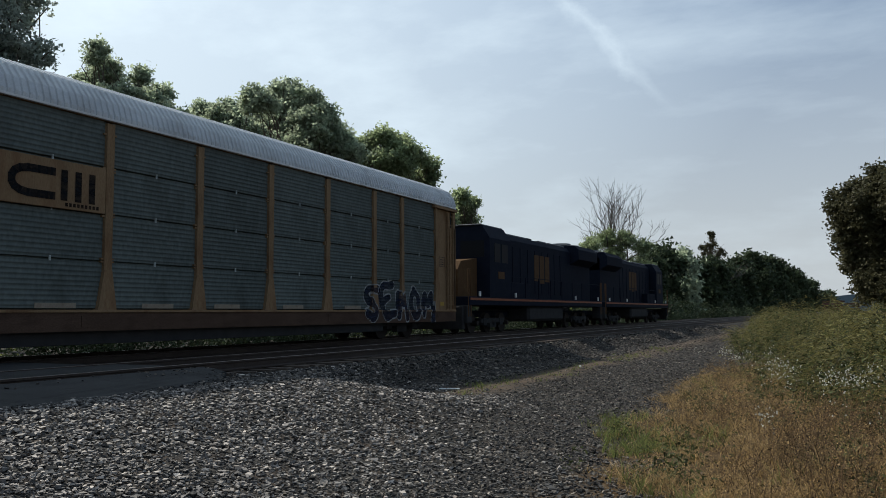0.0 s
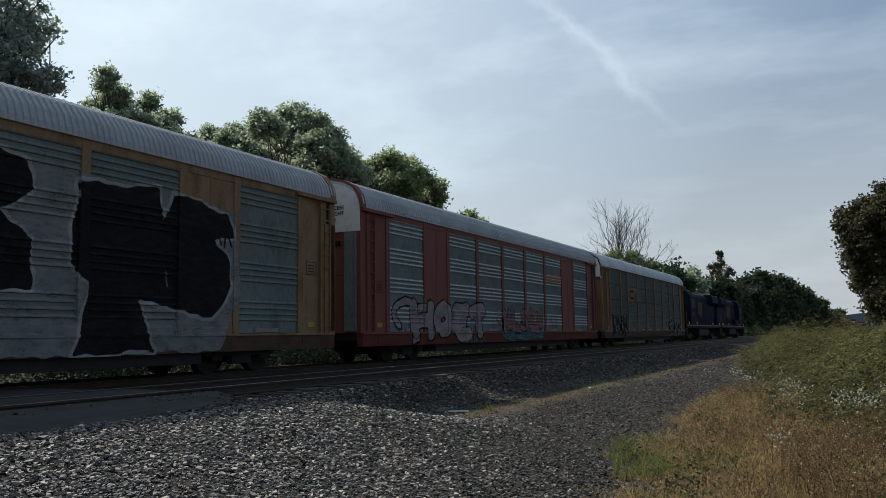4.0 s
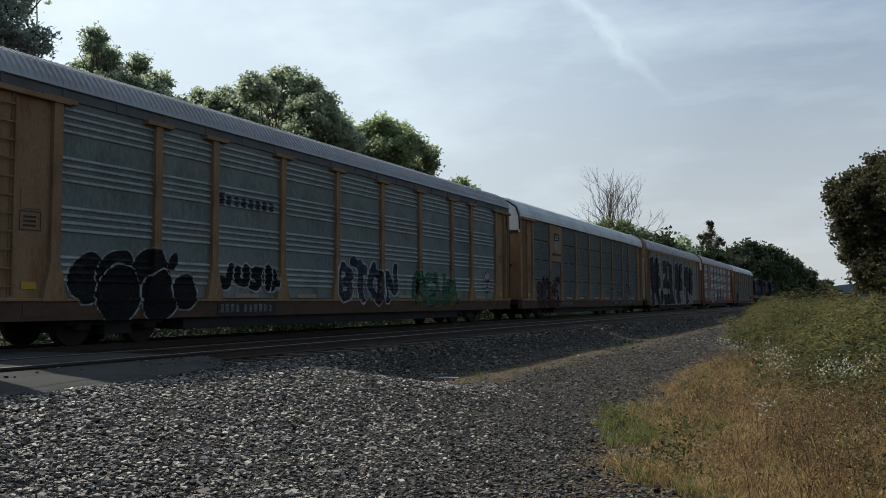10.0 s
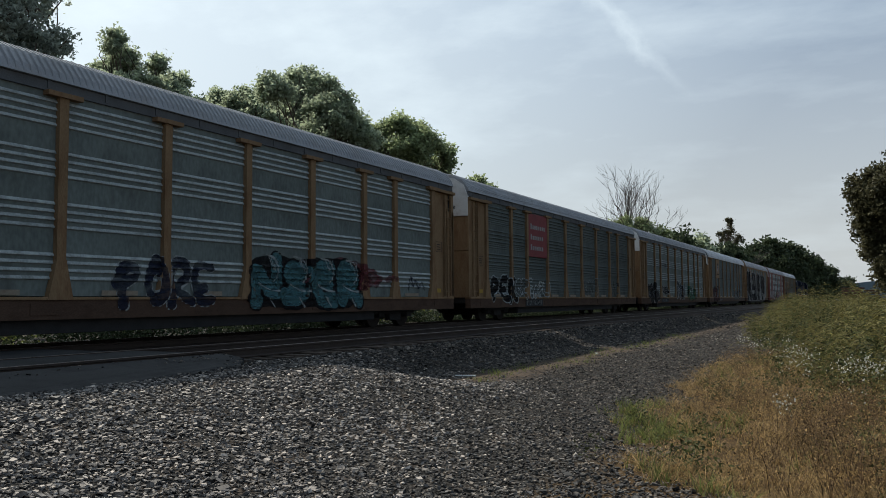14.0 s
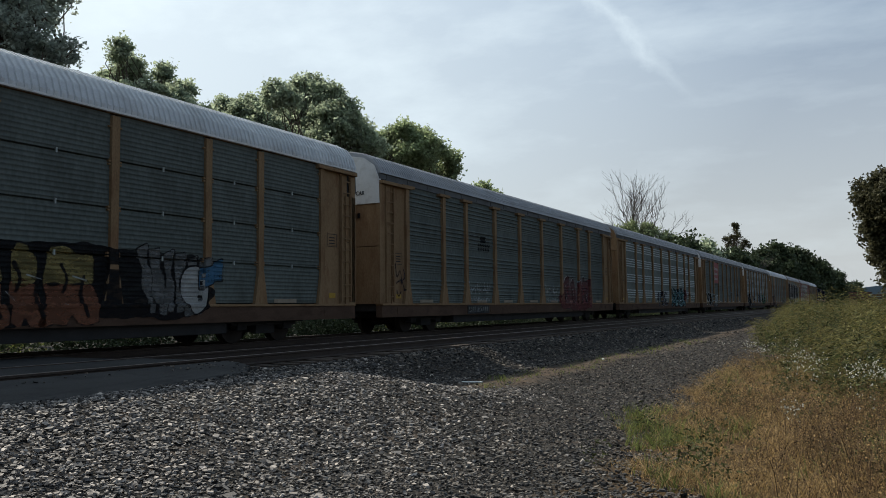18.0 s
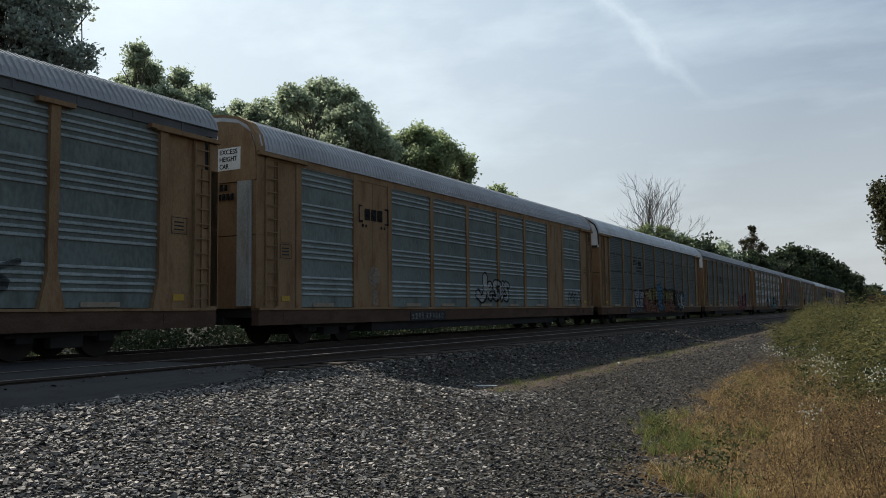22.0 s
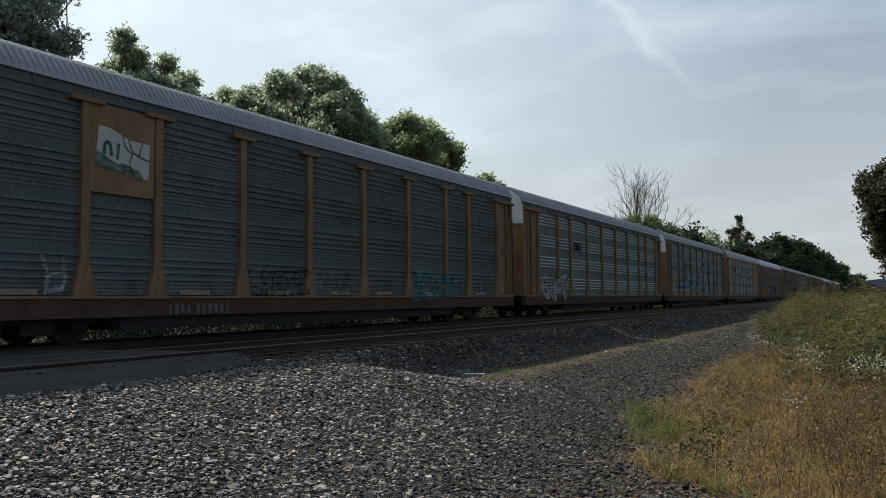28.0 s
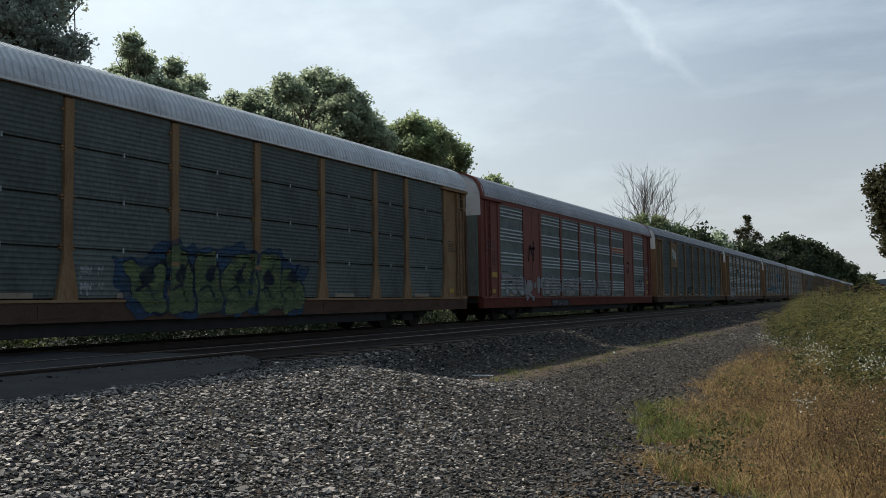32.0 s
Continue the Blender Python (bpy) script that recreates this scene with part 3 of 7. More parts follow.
def wheelset():
    bm = bmesh.new()
    for s in (-1, 1):
        a, b = sorted((s * 0.69, s * 0.83))
        disc(bm, (0, 0), 0.42, "x", a, b, 28)
        a, b = sorted((s * 0.66, s * 0.69))
        disc(bm, (0, 0), 0.45, "x", a, b, 28)
        a, b = sorted((s * 0.83, s * 1.12))
        disc(bm, (0, 0), 0.11, "x", a, b, 12)
    disc(bm, (0, 0), 0.08, "x", -0.7, 0.7, 10)
    return bm


def truck(parent, y, axles=(-0.89, 0.89)):
    t = part("truck", cached(("truck",), truck_frame, M_BLACK), None, parent)
    t.location = (0, y, 0)
    for a in axles:
        w = part("wheelset", cached(("wheelset",), wheelset, M_WHEEL), None, t)
        w.location = (0, a, 0.42)
    return t


UNDERFRAME = (
    ("underframe", (-1.38, 1.38, -12.3, 12.3, 0.72, 0.97)),
    ("centre_sill", (-0.4, 0.4, -12.4, 12.4, 0.55, 0.716)),
    # black block, carried low to keep the space under the car dark
    ("floor_box", (-1.35, 1.35, -7.3, 7.3, 0.27, 0.715)),
    ("coupler", (-0.2, 0.2, 12.42, 13.1, 0.62, 0.86)),
    ("coupler", (-0.2, 0.2, -13.1, -12.42, 0.62, 0.86)),
    ("bolster", (-1.2, 1.2, -10.4, -7.4, 0.5, 0.714)),
    ("bolster", (-1.2, 1.2, 7.4, 10.4, 0.5, 0.714)),
    # black blocks added between the wheels to shut out the bright background
    ("centre_plate", (-0.6, 0.6, -9.7, -8.2, 0.25, 0.498)),
    ("centre_plate", (-0.6, 0.6, 8.2, 9.7, 0.25, 0.498)),
)


def side_sill():
    dims = [(1.30, 1.52, -12.4, 12.4, 0.535, 0.898)]
    for y in (-11.2, -4.2, 4.2, 11.2):
        dims.append((1.52, 1.535, y - 0.3, y + 0.3, 0.62, 0.84))
    return boxes(*dims)


def autorack(spec):
    """One covered car carrier. spec: kind of wall, body paint, panel and rib materials, roof, end hood, label."""
    kind, paint, flat, rib, roof, hood, label = spec
    car = tagged(new("autorack_car"), label, "train car", group="autorack cars of the train")
    eaves = 5.0 if kind == "ribs" else 4.80
    part("roof", cached(("roof", roof.name, kind), lambda: roof_mesh(eaves), roof), None, car, "corrugated galvanised roof")
    for i, (name, dims) in enumerate(UNDERFRAME):
        part(name, cached((name, i), lambda: boxes(dims, bevel=0.01), M_BLACK), None, car)
    for rz in (0, 180):
        def side(name, me, y=0.0):
            o = part(name, me, None, car)
            o.matrix_basis = pose(0, 0, 0, 0, 0, rz) @ pose(0, y, 0)
            return o
        side("side_sill", cached(("side_sill", paint.name), side_sill, M_SILL if paint is M_YELLOW else M_SILL_RED))
        side("sill_ledge", cached(("sill_ledge", paint.name), lambda: boxes((1.28, 1.55, -12.4, 12.4, 0.90, 0.955), bevel=0.006), paint))
        side("top_rail", cached(("top_rail", kind, paint.name), lambda: boxes((1.38, 1.485, -12.1, 12.1, 4.62 if kind == "frames" else 4.79, 4.835)), M_FASCIA if kind == "ribs" else paint))
        if kind == "ribs":
            side("fascia", cached(("fascia",), fascia, M_FASCIA))
        elif kind == "bands":
            side("eave_trim", cached(("eave_trim",), lambda: boxes((1.45, 1.55, -HALF, HALF, 4.80, 4.845), bevel=0.006), M_WHITE))
        post = {"bands": clip_post, "ribs": tee_post, "frames": flat_post}[kind]
        for y in POSTS:
            side("post", cached(("post", kind, paint.name), post, paint), y)
        for y0, y1 in zip(POSTS, POSTS[1:]):
            w = round(y1 - y0 - 0.19, 3)
            if kind == "frames" and 6.4 < min(abs(y0), abs(y1)) < 6.6:
                side("plate", cached(("plate", w, paint.name), lambda: boxes((1.40, 1.47, -w / 2, w / 2, P_LOW - 0.04, P_TOP), (1.47, 1.478, -0.02, 0.02, P_LOW, P_TOP)), paint), (y0 + y1) / 2)
            else:
                side("wall_panel", cached(("wall_panel", kind, w, flat.name, rib.name), lambda: wall_panel(kind, w, flat is M_DIRTY), flat, rib), (y0 + y1) / 2)
    for rz in (0, 180):
        for mirror in (1, -1):
            m = pose(0, 0, 0, 0, 0, rz)
            if mirror == 1:
                o = part("corner_plate", cached(("corner_plate", paint.name), end_plate, paint), None, car)
                o.matrix_basis = m
                o = part("ladder", cached(("ladder", paint.name), ladder, paint), None, car)
                o.matrix_basis = m @ pose(0, 11.95, 0)
            else:
                def other(name, make):
                    def flip():
                        bm = make()
                        for v in bm.verts:
                            v.co.y = -v.co.y
                        bmesh.ops.recalc_face_normals(bm, faces=bm.faces[:])
                        return bm
                    return cached((name, "flip", paint.name), flip, paint)
                part("corner_plate", other("corner_plate", end_plate), None, car).matrix_basis = m
                part("ladder", cached(("ladder", paint.name), ladder, paint), None, car).matrix_basis = m @ pose(0, -11.95, 0)
        part("end_door", cached(("end_door", paint.name), end_wall, paint), None, car).matrix_basis = pose(0, 0, 0, 0, 0, rz) @ pose(0, -0.12, 0)
        if kind == "frames":
            part("roof_end", cached(("roof_end", paint.name), roof_end, paint), None, car, "painted roof edge").matrix_basis = pose(0, 0, 0, 0, 0, rz)
        if kind == "bands":
            part("hood_trim", cached(("hood_trim",), hood_trim, M_BLACK), None, car, "black edging").matrix_basis = pose(0, 0, 0, 0, 0, rz) @ pose(0, -0.12, 0)
            part("end_band", cached(("end_band",), end_band, M_BLACK), None, car, "black band").matrix_basis = pose(0, 0, 0, 0, 0, rz) @ pose(0, -0.12, 0)
            for x in (-0.6, 0.6):
                part("lock_bar", cached(("lock_bar",), lock_bar, M_BLACK), None, car, "black lock bar").matrix_basis = pose(0, 0, 0, 0, 0, rz) @ pose(x, -0.12, 0)
        part("end_hood", cached(("end_hood", hood.name), end_hood, hood), None, car).matrix_basis = pose(0, 0, 0, 0, 0, rz) @ pose(0, -0.12, 0)
    for sy in (-1, 1):
        for name, make, m in (("corner_beam", corner_beam, paint), ("corner_slot", corner_slot, M_BLACK)):
            def turned():
                bm = make()
                for v in bm.verts:
                    v.co.y *= sy
                bmesh.ops.recalc_face_normals(bm, faces=bm.faces[:])
                return bm
            part(name, cached((name, sy, m.name), turned, m), None, car)
        part("stencil", cached(("stencil",), stencil_frame, M_BLACK), None, car, "small dark stencilled box").location = (1.474, sy * 11.35, 2.55 if sy > 0 else 2.2)
        for k in range(3):
            part("stencil_bar", cached(("stencil_bar",), lambda: boxes((0, 0.003, -0.14, 0.12, 0, 0.03)), M_BLACK), None, car).location = (1.474, sy * 11.35, (2.63 if sy > 0 else 2.28) + 0.08 * k)
        part("sticker", cached(("sticker",), lambda: boxes((0, 0.004, -0.15, 0.15, 0, 0.14)), M_STICKER), None, car, "small yellow sticker").location = (1.474, sy * 11.35, 1.12)
    for y in (-9.5, -5.2, -2.6, 0.0, 2.6, 5.2, 9.5):
        part("reflective_strip", cached(("tape",), lambda: boxes((0, 0.005, -0.45, 0.45, 0, 0.10)), M_TAPE), None, car, "faded reflective strip").location = (1.478, y + random.uniform(-0.3, 0.3), 0.985)
    truck(car, 8.95)
    truck(car, -8.95)
    return car


SPECS = (
    ("bands", M_YELLOW, M_DIRTY, M_RIB, M_ROOF, M_WHITE, "yellow-brown autorack with dark banded wall panels and graffiti"),
    ("frames", M_RED, M_GALV, M_RIB, M_ROOF_MID, M_WHITE, "red autorack with ribbed grey panels and pale graffiti letters"),
    ("frames", M_YELLOW, M_GALV, M_GALV, M_ROOF_MID, M_YELLOW, "yellow-brown autorack with huge black and white graffiti"),
    ("bands", M_YELLOW, M_DIRTY, M_RIB, M_ROOF, M_WHITE, "yellow-brown autorack with a shield emblem on a plain plate"),
    ("ribs", M_YELLOW, M_GALV, M_HALF_RIB, M_ROOF_OLD, M_WHITE, "yellow-brown autorack with grey-green ribbed panels and several tags"),
    ("ribs", M_YELLOW, M_DIRTY, M_DIRTY, M_ROOF_OLD, M_WHITE, "yellow-brown autorack with dark panels and a red sign"),
    ("ribs", M_YELLOW, M_GALV, M_RIB, M_ROOF_OLD, M_YELLOW, "yellow-brown autorack with bright ribs and a teal graffiti"),
    ("ribs", M_YELLOW, M_DIRTY, M_DIRTY, M_ROOF_OLD, M_WHITE, "yellow-brown autorack with dark panels and red graffiti letters"),
    ("bands", M_YELLOW, M_DIRTY, M_RIB, M_ROOF, M_WHITE, "yellow-brown autorack with dark banded panels and colourful graffiti"),
    ("frames", M_YELLOW, M_GALV, M_HALF_RIB, M_ROOF_MID, M_YELLOW, "yellow-brown autorack with plain plates between ribbed grey panels"),
    ("ribs", M_YELLOW, M_GALV, M_HALF_RIB, M_ROOF_OLD, M_WHITE, "yellow-brown autorack with a huge blue script graffiti"),
    ("ribs", M_YELLOW, M_GALV, M_RIB, M_ROOF_OLD, M_WHITE, "yellow-brown autorack with bright ribbed panels"),
    ("ribs", M_YELLOW, M_DIRTY, M_DIRTY, M_ROOF_OLD, M_WHITE, "yellow-brown autorack with a torn white poster on a plate"),
    ("frames", M_RED, M_GALV, M_RIB, M_ROOF_MID, M_WHITE, "red autorack with ribbed grey panels and white graffiti letters"),
    ("bands", M_YELLOW, M_DIRTY, M_RIB, M_ROOF, M_YELLOW, "yellow-brown autorack with banded panels and green graffiti"),
)
CARS = [autorack(s) for s in SPECS]
# pale or grey-green edge panels on the rear doors of some cars
for i, m in ((1, M_GALV), (2, M_PALE_EDGE), (9, M_PALE_EDGE), (13, M_GALV)):
    part("edge_panel", cached(("edge_panel", m.name), corner_column, m), None, CARS[i], "weathered pale edge panel of the end door").matrix_basis = pose(0, 0, 0, 0, 0, 180) @ pose(-2.28, 0, 0)
# folding end door of the first car, and orange bars on two red ones
for k in range(6):
    part("door_slot", cached(("door_slot",), lambda: boxes((-0.025, 0.025, -12.53, -12.47, 1.0, 5.15)), M_BLACK), None, CARS[0], "dark fold of the end door").location = (-1.0 + 0.42 * k, 0, 0)
# brighter than the red paint: the sunlight on the bars is in this colour
M_SUNLIT_BAR = mat("sunlit_orange_bar", (0.27, 0.085, 0.035), 0.7, vary=0.3, scale=3)
for car in (CARS[1], CARS[13]):
    for z in (3.40, 3.56):
        part("patch_bar", cached(("patch_bar",), lambda: boxes((1.44, 1.485, 4.05, 6.35, 0, 0.10), bevel=0.006), M_SUNLIT_BAR), None, car, "orange bar across a panel, sunlight put into its colour").location = (0, 0, z)


# ---- locomotives ----
def locomotive(label):
    loco = tagged(new("locomotive"), label, "locomotive", group="locomotives of the train")
    part("frame", boxes((-1.5, 1.5, -9.7, 9.7, 1.15, 1.5), (-0.3, 0.3, -10.1, 10.1, 0.65, 0.95), bevel=0.02), M_NAVY, loco)
    part("fuel_tank", boxes((-1.35, 1.35, -2.6, 2.6, 0.42, 1.15), bevel=0.12), M_BLACK, loco)
    bm = bmesh.new()
    prism(bm, [(-0.95, 1.5), (0.95, 1.5), (0.95, 4.2), (0.75, 4.45), (-0.75, 4.45), (-0.95, 4.2)], "y", -9.0, 5.2)
    part("long_hood", bm, M_NAVY, loco)
    bm = bmesh.new()
    prism(bm, [(-0.95, 3.5), (0.95, 3.5), (1.45, 3.8), (1.45, 4.35), (1.2, 4.6), (-1.2, 4.6), (-1.45, 4.35), (-1.45, 3.8)], "y", -9.0, -5.2)
    part("radiator", bm, M_NAVY, loco, "flared radiator section")
    for i in range(9):
        y = -4.2 + i * 1.0
        for s in (-1, 1):
            a, b = sorted((s * 0.95, s * 0.975))
            part("hood_door", boxes((a, b, y, y + 0.86, 1.75, 3.9), bevel=0.004), M_NAVY, loco)
    bm = bmesh.new()
    prism(bm, [(-1.5, 1.5), (1.5, 1.5), (1.5, 4.0), (1.15, 4.55), (-1.15, 4.55), (-1.5, 4.0)], "y", 5.2, 7.6)
    cab = part("cab", bm, M_NAVY, loco)
    for s in (-1, 1):
        a, b = sorted((s * 1.49, s * 1.51))
        part("window", boxes((a, b, 5.6, 6.3, 3.0, 3.8)), M_GLASS, cab)
        part("window", boxes((a, b, 6.45, 7.1, 3.0, 3.8)), M_GLASS, cab)
        part("windshield", boxes((s * 0.7 - 0.55, s * 0.7 + 0.55, 7.59, 7.61, 3.2, 3.9)), M_GLASS, cab)
    bm = bmesh.new()
    prism(bm, [(7.6, 1.5), (9.5, 1.5), (9.5, 2.6), (9.2, 2.95), (7.6, 3.15)], "x", -0.9, 0.9)
    nose = part("nose", bm, M_GOLD, loco, "dull yellow nose")
    part("number_board", boxes((0.15, 0.85, 9.1, 9.5, 2.98, 3.18)), M_WHITE, nose)
    for s in (-1, 1):
        a, b = sorted((s * 1.5, s * 1.515))
        part("side_stripe", boxes((a, b, -9.6, 9.6, 1.36, 1.45)), M_STRIPE, loco, "faded orange stripe")
        dims = [(s * 1.42 - 0.015, s * 1.42 + 0.015, -9.4, 5.0, 2.45, 2.48)]
        for y in np.arange(-9.4, 5.1, 1.8):
            dims.append((s * 1.42 - 0.015, s * 1.42 + 0.015, y - 0.015, y + 0.015, 1.5, 2.48))
        part("handrail", boxes(*dims), M_NAVY, loco)
        a, b = sorted((s * 0.976, s * 0.985))
        for y0, z0 in ((-1.5, 2.4), (-0.7, 2.3), (0.1, 2.4)):
            part("emblem", boxes((a, b, y0, y0 + 0.66, z0, 3.7)), M_GOLD, loco, "worn gold bar of an emblem on the hood")
        for y in (-8.9, -4.4, 4.6, 8.6):
            part("step_light", boxes((s * 1.5 - 0.03, s * 1.5 + 0.03, y, y + 0.12, 1.52, 1.72)), M_WHITE, loco, "small pale step marker")
        for y in (-9.75, 9.45):
            part("step_rail", boxes((s * 1.46 - 0.02, s * 1.46 + 0.02, y, y + 0.05, 0.7, 2.6), (s * 1.46 - 0.02, s * 1.46 + 0.02, y + 0.22, y + 0.27, 0.7, 2.6), bevel=0.008), M_GOLD, loco, "yellow grab rail")
            part("step_well", boxes((s * 1.2 - 0.25, s * 1.2 + 0.25, y - 0.1, y + 0.35, 0.45, 1.15), bevel=0.02), M_BLACK, loco)
        part("cab_number", boxes((s * 1.5 - 0.012, s * 1.5 + 0.012, 6.0, 6.7, 2.3, 2.6)), M_GOLD, cab, "worn gold bar below the cab windows")
        part("side_panel", boxes((s * 1.2 - 0.2, s * 1.2 + 0.2, 2.4, 5.1, 1.5, 2.2), bevel=0.02), M_NAVY, loco, "dark equipment box on the walkway")
    # grey plates and fans added on top to carry the roof's sunlit highlight
    for y0, y1 in ((-8.8, -5.4), (-4.9, -2.2), (-1.8, -0.7), (1.0, 4.9)):
        part("roof_plate", boxes((-0.72, 0.72, y0, y1, 4.46 + 0.15 * (y1 < -5), 4.53 + 0.15 * (y1 < -5)), bevel=0.02), M_LOCO_TOP, loco, "added roof plate, sun highlight put into its grey")
    for y in (-8.0, -6.4):
        bm = bmesh.new()
        disc(bm, (0, y), 0.6, "z", 4.68, 4.80, 20)
        part("fan", bm, M_LOCO_TOP, loco, "round roof fan")
    part("cab_roof", boxes((-1.12, 1.12, 5.25, 7.7, 4.555, 4.60), bevel=0.015), M_LOCO_TOP, loco, "added cab roof plate, sun highlight put into its grey")
    part("exhaust_stack", boxes((-0.4, 0.4, -0.5, 0.6, 4.45, 4.62), bevel=0.03), M_BLACK, loco)
    part("horn", boxes((-0.25, 0.25, 5.6, 5.9, 4.55, 4.72), bevel=0.02), M_BLACK, loco)
    part("plow", boxes((-1.3, 1.3, 9.7, 9.9, 0.2, 1.1), bevel=0.03), M_BLACK, loco)
    for y in (-6.4, 6.4):
        truck(loco, y, (-1.65, 0, 1.65))
    return loco


LOCOS = [locomotive("dark blue diesel locomotive running nose first"), locomotive("dark blue diesel locomotive with a dull yellow nose")]


def train_y(t):
    """Where the front coupling of the first car stands at t."""
    return 28.74 + 10.93 * t + 0.01575 * t * t


SLACK = (0.02, 0.04, -0.01, -0.02, -0.05, -0.07, -0.03, 0.05, 0.02, 0.10, 0.15, -0.15, -0.04, -0.03, 0.04)


def motions():
    times = (0, 4, 8, 12, 16, 20, 24, 28, 32)
    for i, car in enumerate(CARS):
        walk(car, [(t, pose(TX, train_y(t) - 13.13 - CAR * i + SLACK[i], 0)) for t in times])
    walk(LOCOS[1], [(t, pose(TX, train_y(t) + 10.3, 0, 0, 0, 180)) for t in times])
    walk(LOCOS[0], [(t, pose(TX, train_y(t) + 30.6, 0)) for t in times])


# ---- paint on the cars: signs, numbers (as plain bars) and graffiti ----
def paint(name, c, cover=(0.4, 0.95)):
    m = mat(name, c, 0.8, vary=0.25, scale=1.5, fine=30, bump=0.05, spec=0.1, stain=(c[0] * 0.5, c[1] * 0.5, c[2] * 0.5), stain_amt=0.5)
    nt = m.node_tree
    lk, N = nt.links.new, nt.nodes.new
    co, nz, rg = N("ShaderNodeTexCoord"), N("ShaderNodeTexNoise"), N("ShaderNodeMapRange")
    mp = N("ShaderNodeMapping")
    mp.inputs["Scale"].default_value = (1, 1, 3.0)
    nz.inputs["Scale"].default_value, nz.inputs["Detail"].default_value, nz.inputs["Roughness"].default_value = 2.2, 7.0, 0.7
    rg.inputs[1].default_value, rg.inputs[2].default_value, rg.inputs[3].default_value, rg.inputs[4].default_value = 0.36, 0.60, cover[0], cover[1]
    lk(co.outputs["Object"], mp.inputs[0])
    lk(mp.outputs[0], nz.inputs[0])
    lk(nz.outputs[0], rg.inputs[0])
    b = next(n for n in nt.nodes if n.type == "BSDF_PRINCIPLED")
    lk(rg.outputs[0], b.inputs["Alpha"])
    return m


G_BLACK = paint("black_spray", (0.007, 0.007, 0.008), (0.7, 1.0))
G_WHITE = paint("white_spray", (0.25, 0.255, 0.25), (0.7, 1.0))
G_GREY = paint("grey_spray", (0.111, 0.115, 0.115))
G_PINK = paint("pale_pink_spray", (0.235, 0.20, 0.20), (0.65, 0.95))
G_RED = paint("red_spray", (0.112, 0.032, 0.036), (0.4, 0.85))
G_TEAL = paint("teal_spray", (0.051, 0.125, 0.138))
G_BLUE = paint("blue_spray", (0.028, 0.056, 0.098))
G_NAVY = paint("navy_spray", (0.014, 0.018, 0.034))
G_GREEN = paint("green_spray", (0.039, 0.109, 0.067))
G_LIME = paint("lime_spray", (0.103, 0.132, 0.062))
G_GOLD = paint("yellow_spray", (0.165, 0.134, 0.055))
G_FAINT = paint("worn_pale_spray", (0.27, 0.29, 0.29), (0.4, 0.95))
G_DIM = paint("dim_spray", (0.125, 0.137, 0.138), (0.05, 0.45))
G_DIM_BLUE = paint("dim_blue_spray", (0.063, 0.138, 0.192), (0.45, 0.85))
G_SILVER = paint("silver_spray", (0.215, 0.212, 0.215), (0.75, 1.0))
G_GROUND = paint("pale_ground_spray", (0.165, 0.17, 0.168), (0.6, 0.95))
G_ROSE = paint("pink_spray", (0.21, 0.115, 0.115), (0.6, 0.95))
G_ORANGE = paint("orange_spray", (0.135, 0.058, 0.035), (0.55, 0.95))
G_SKY = paint("bright_blue_spray", (0.035, 0.095, 0.165), (0.65, 0.95))
G_OLIVE = paint("olive_spray", (0.10, 0.11, 0.045), (0.1, 0.6))
G_FADED = paint("faded_pale_spray", (0.22, 0.18, 0.145), (0.5, 0.8))
G_POSTER = mat("torn_poster_paper", (0.36, 0.37, 0.35), 0.7, vary=0.15, scale=3)
G_CHALK = paint("chalky_spray", (0.30, 0.33, 0.33), (0.6, 1.0))
G_SMOKE = paint("worn_black_spray", (0.02, 0.02, 0.022), (0.25, 0.75))
G_DARK_RED = paint("dark_red_spray", (0.065, 0.022, 0.026), (0.35, 0.8))
G_SIGN = mat("red_sign", (0.160, 0.030, 0.034), 0.7, vary=0.2, scale=1.5, stain=(0.09, 0.025, 0.025), stain_amt=0.5)

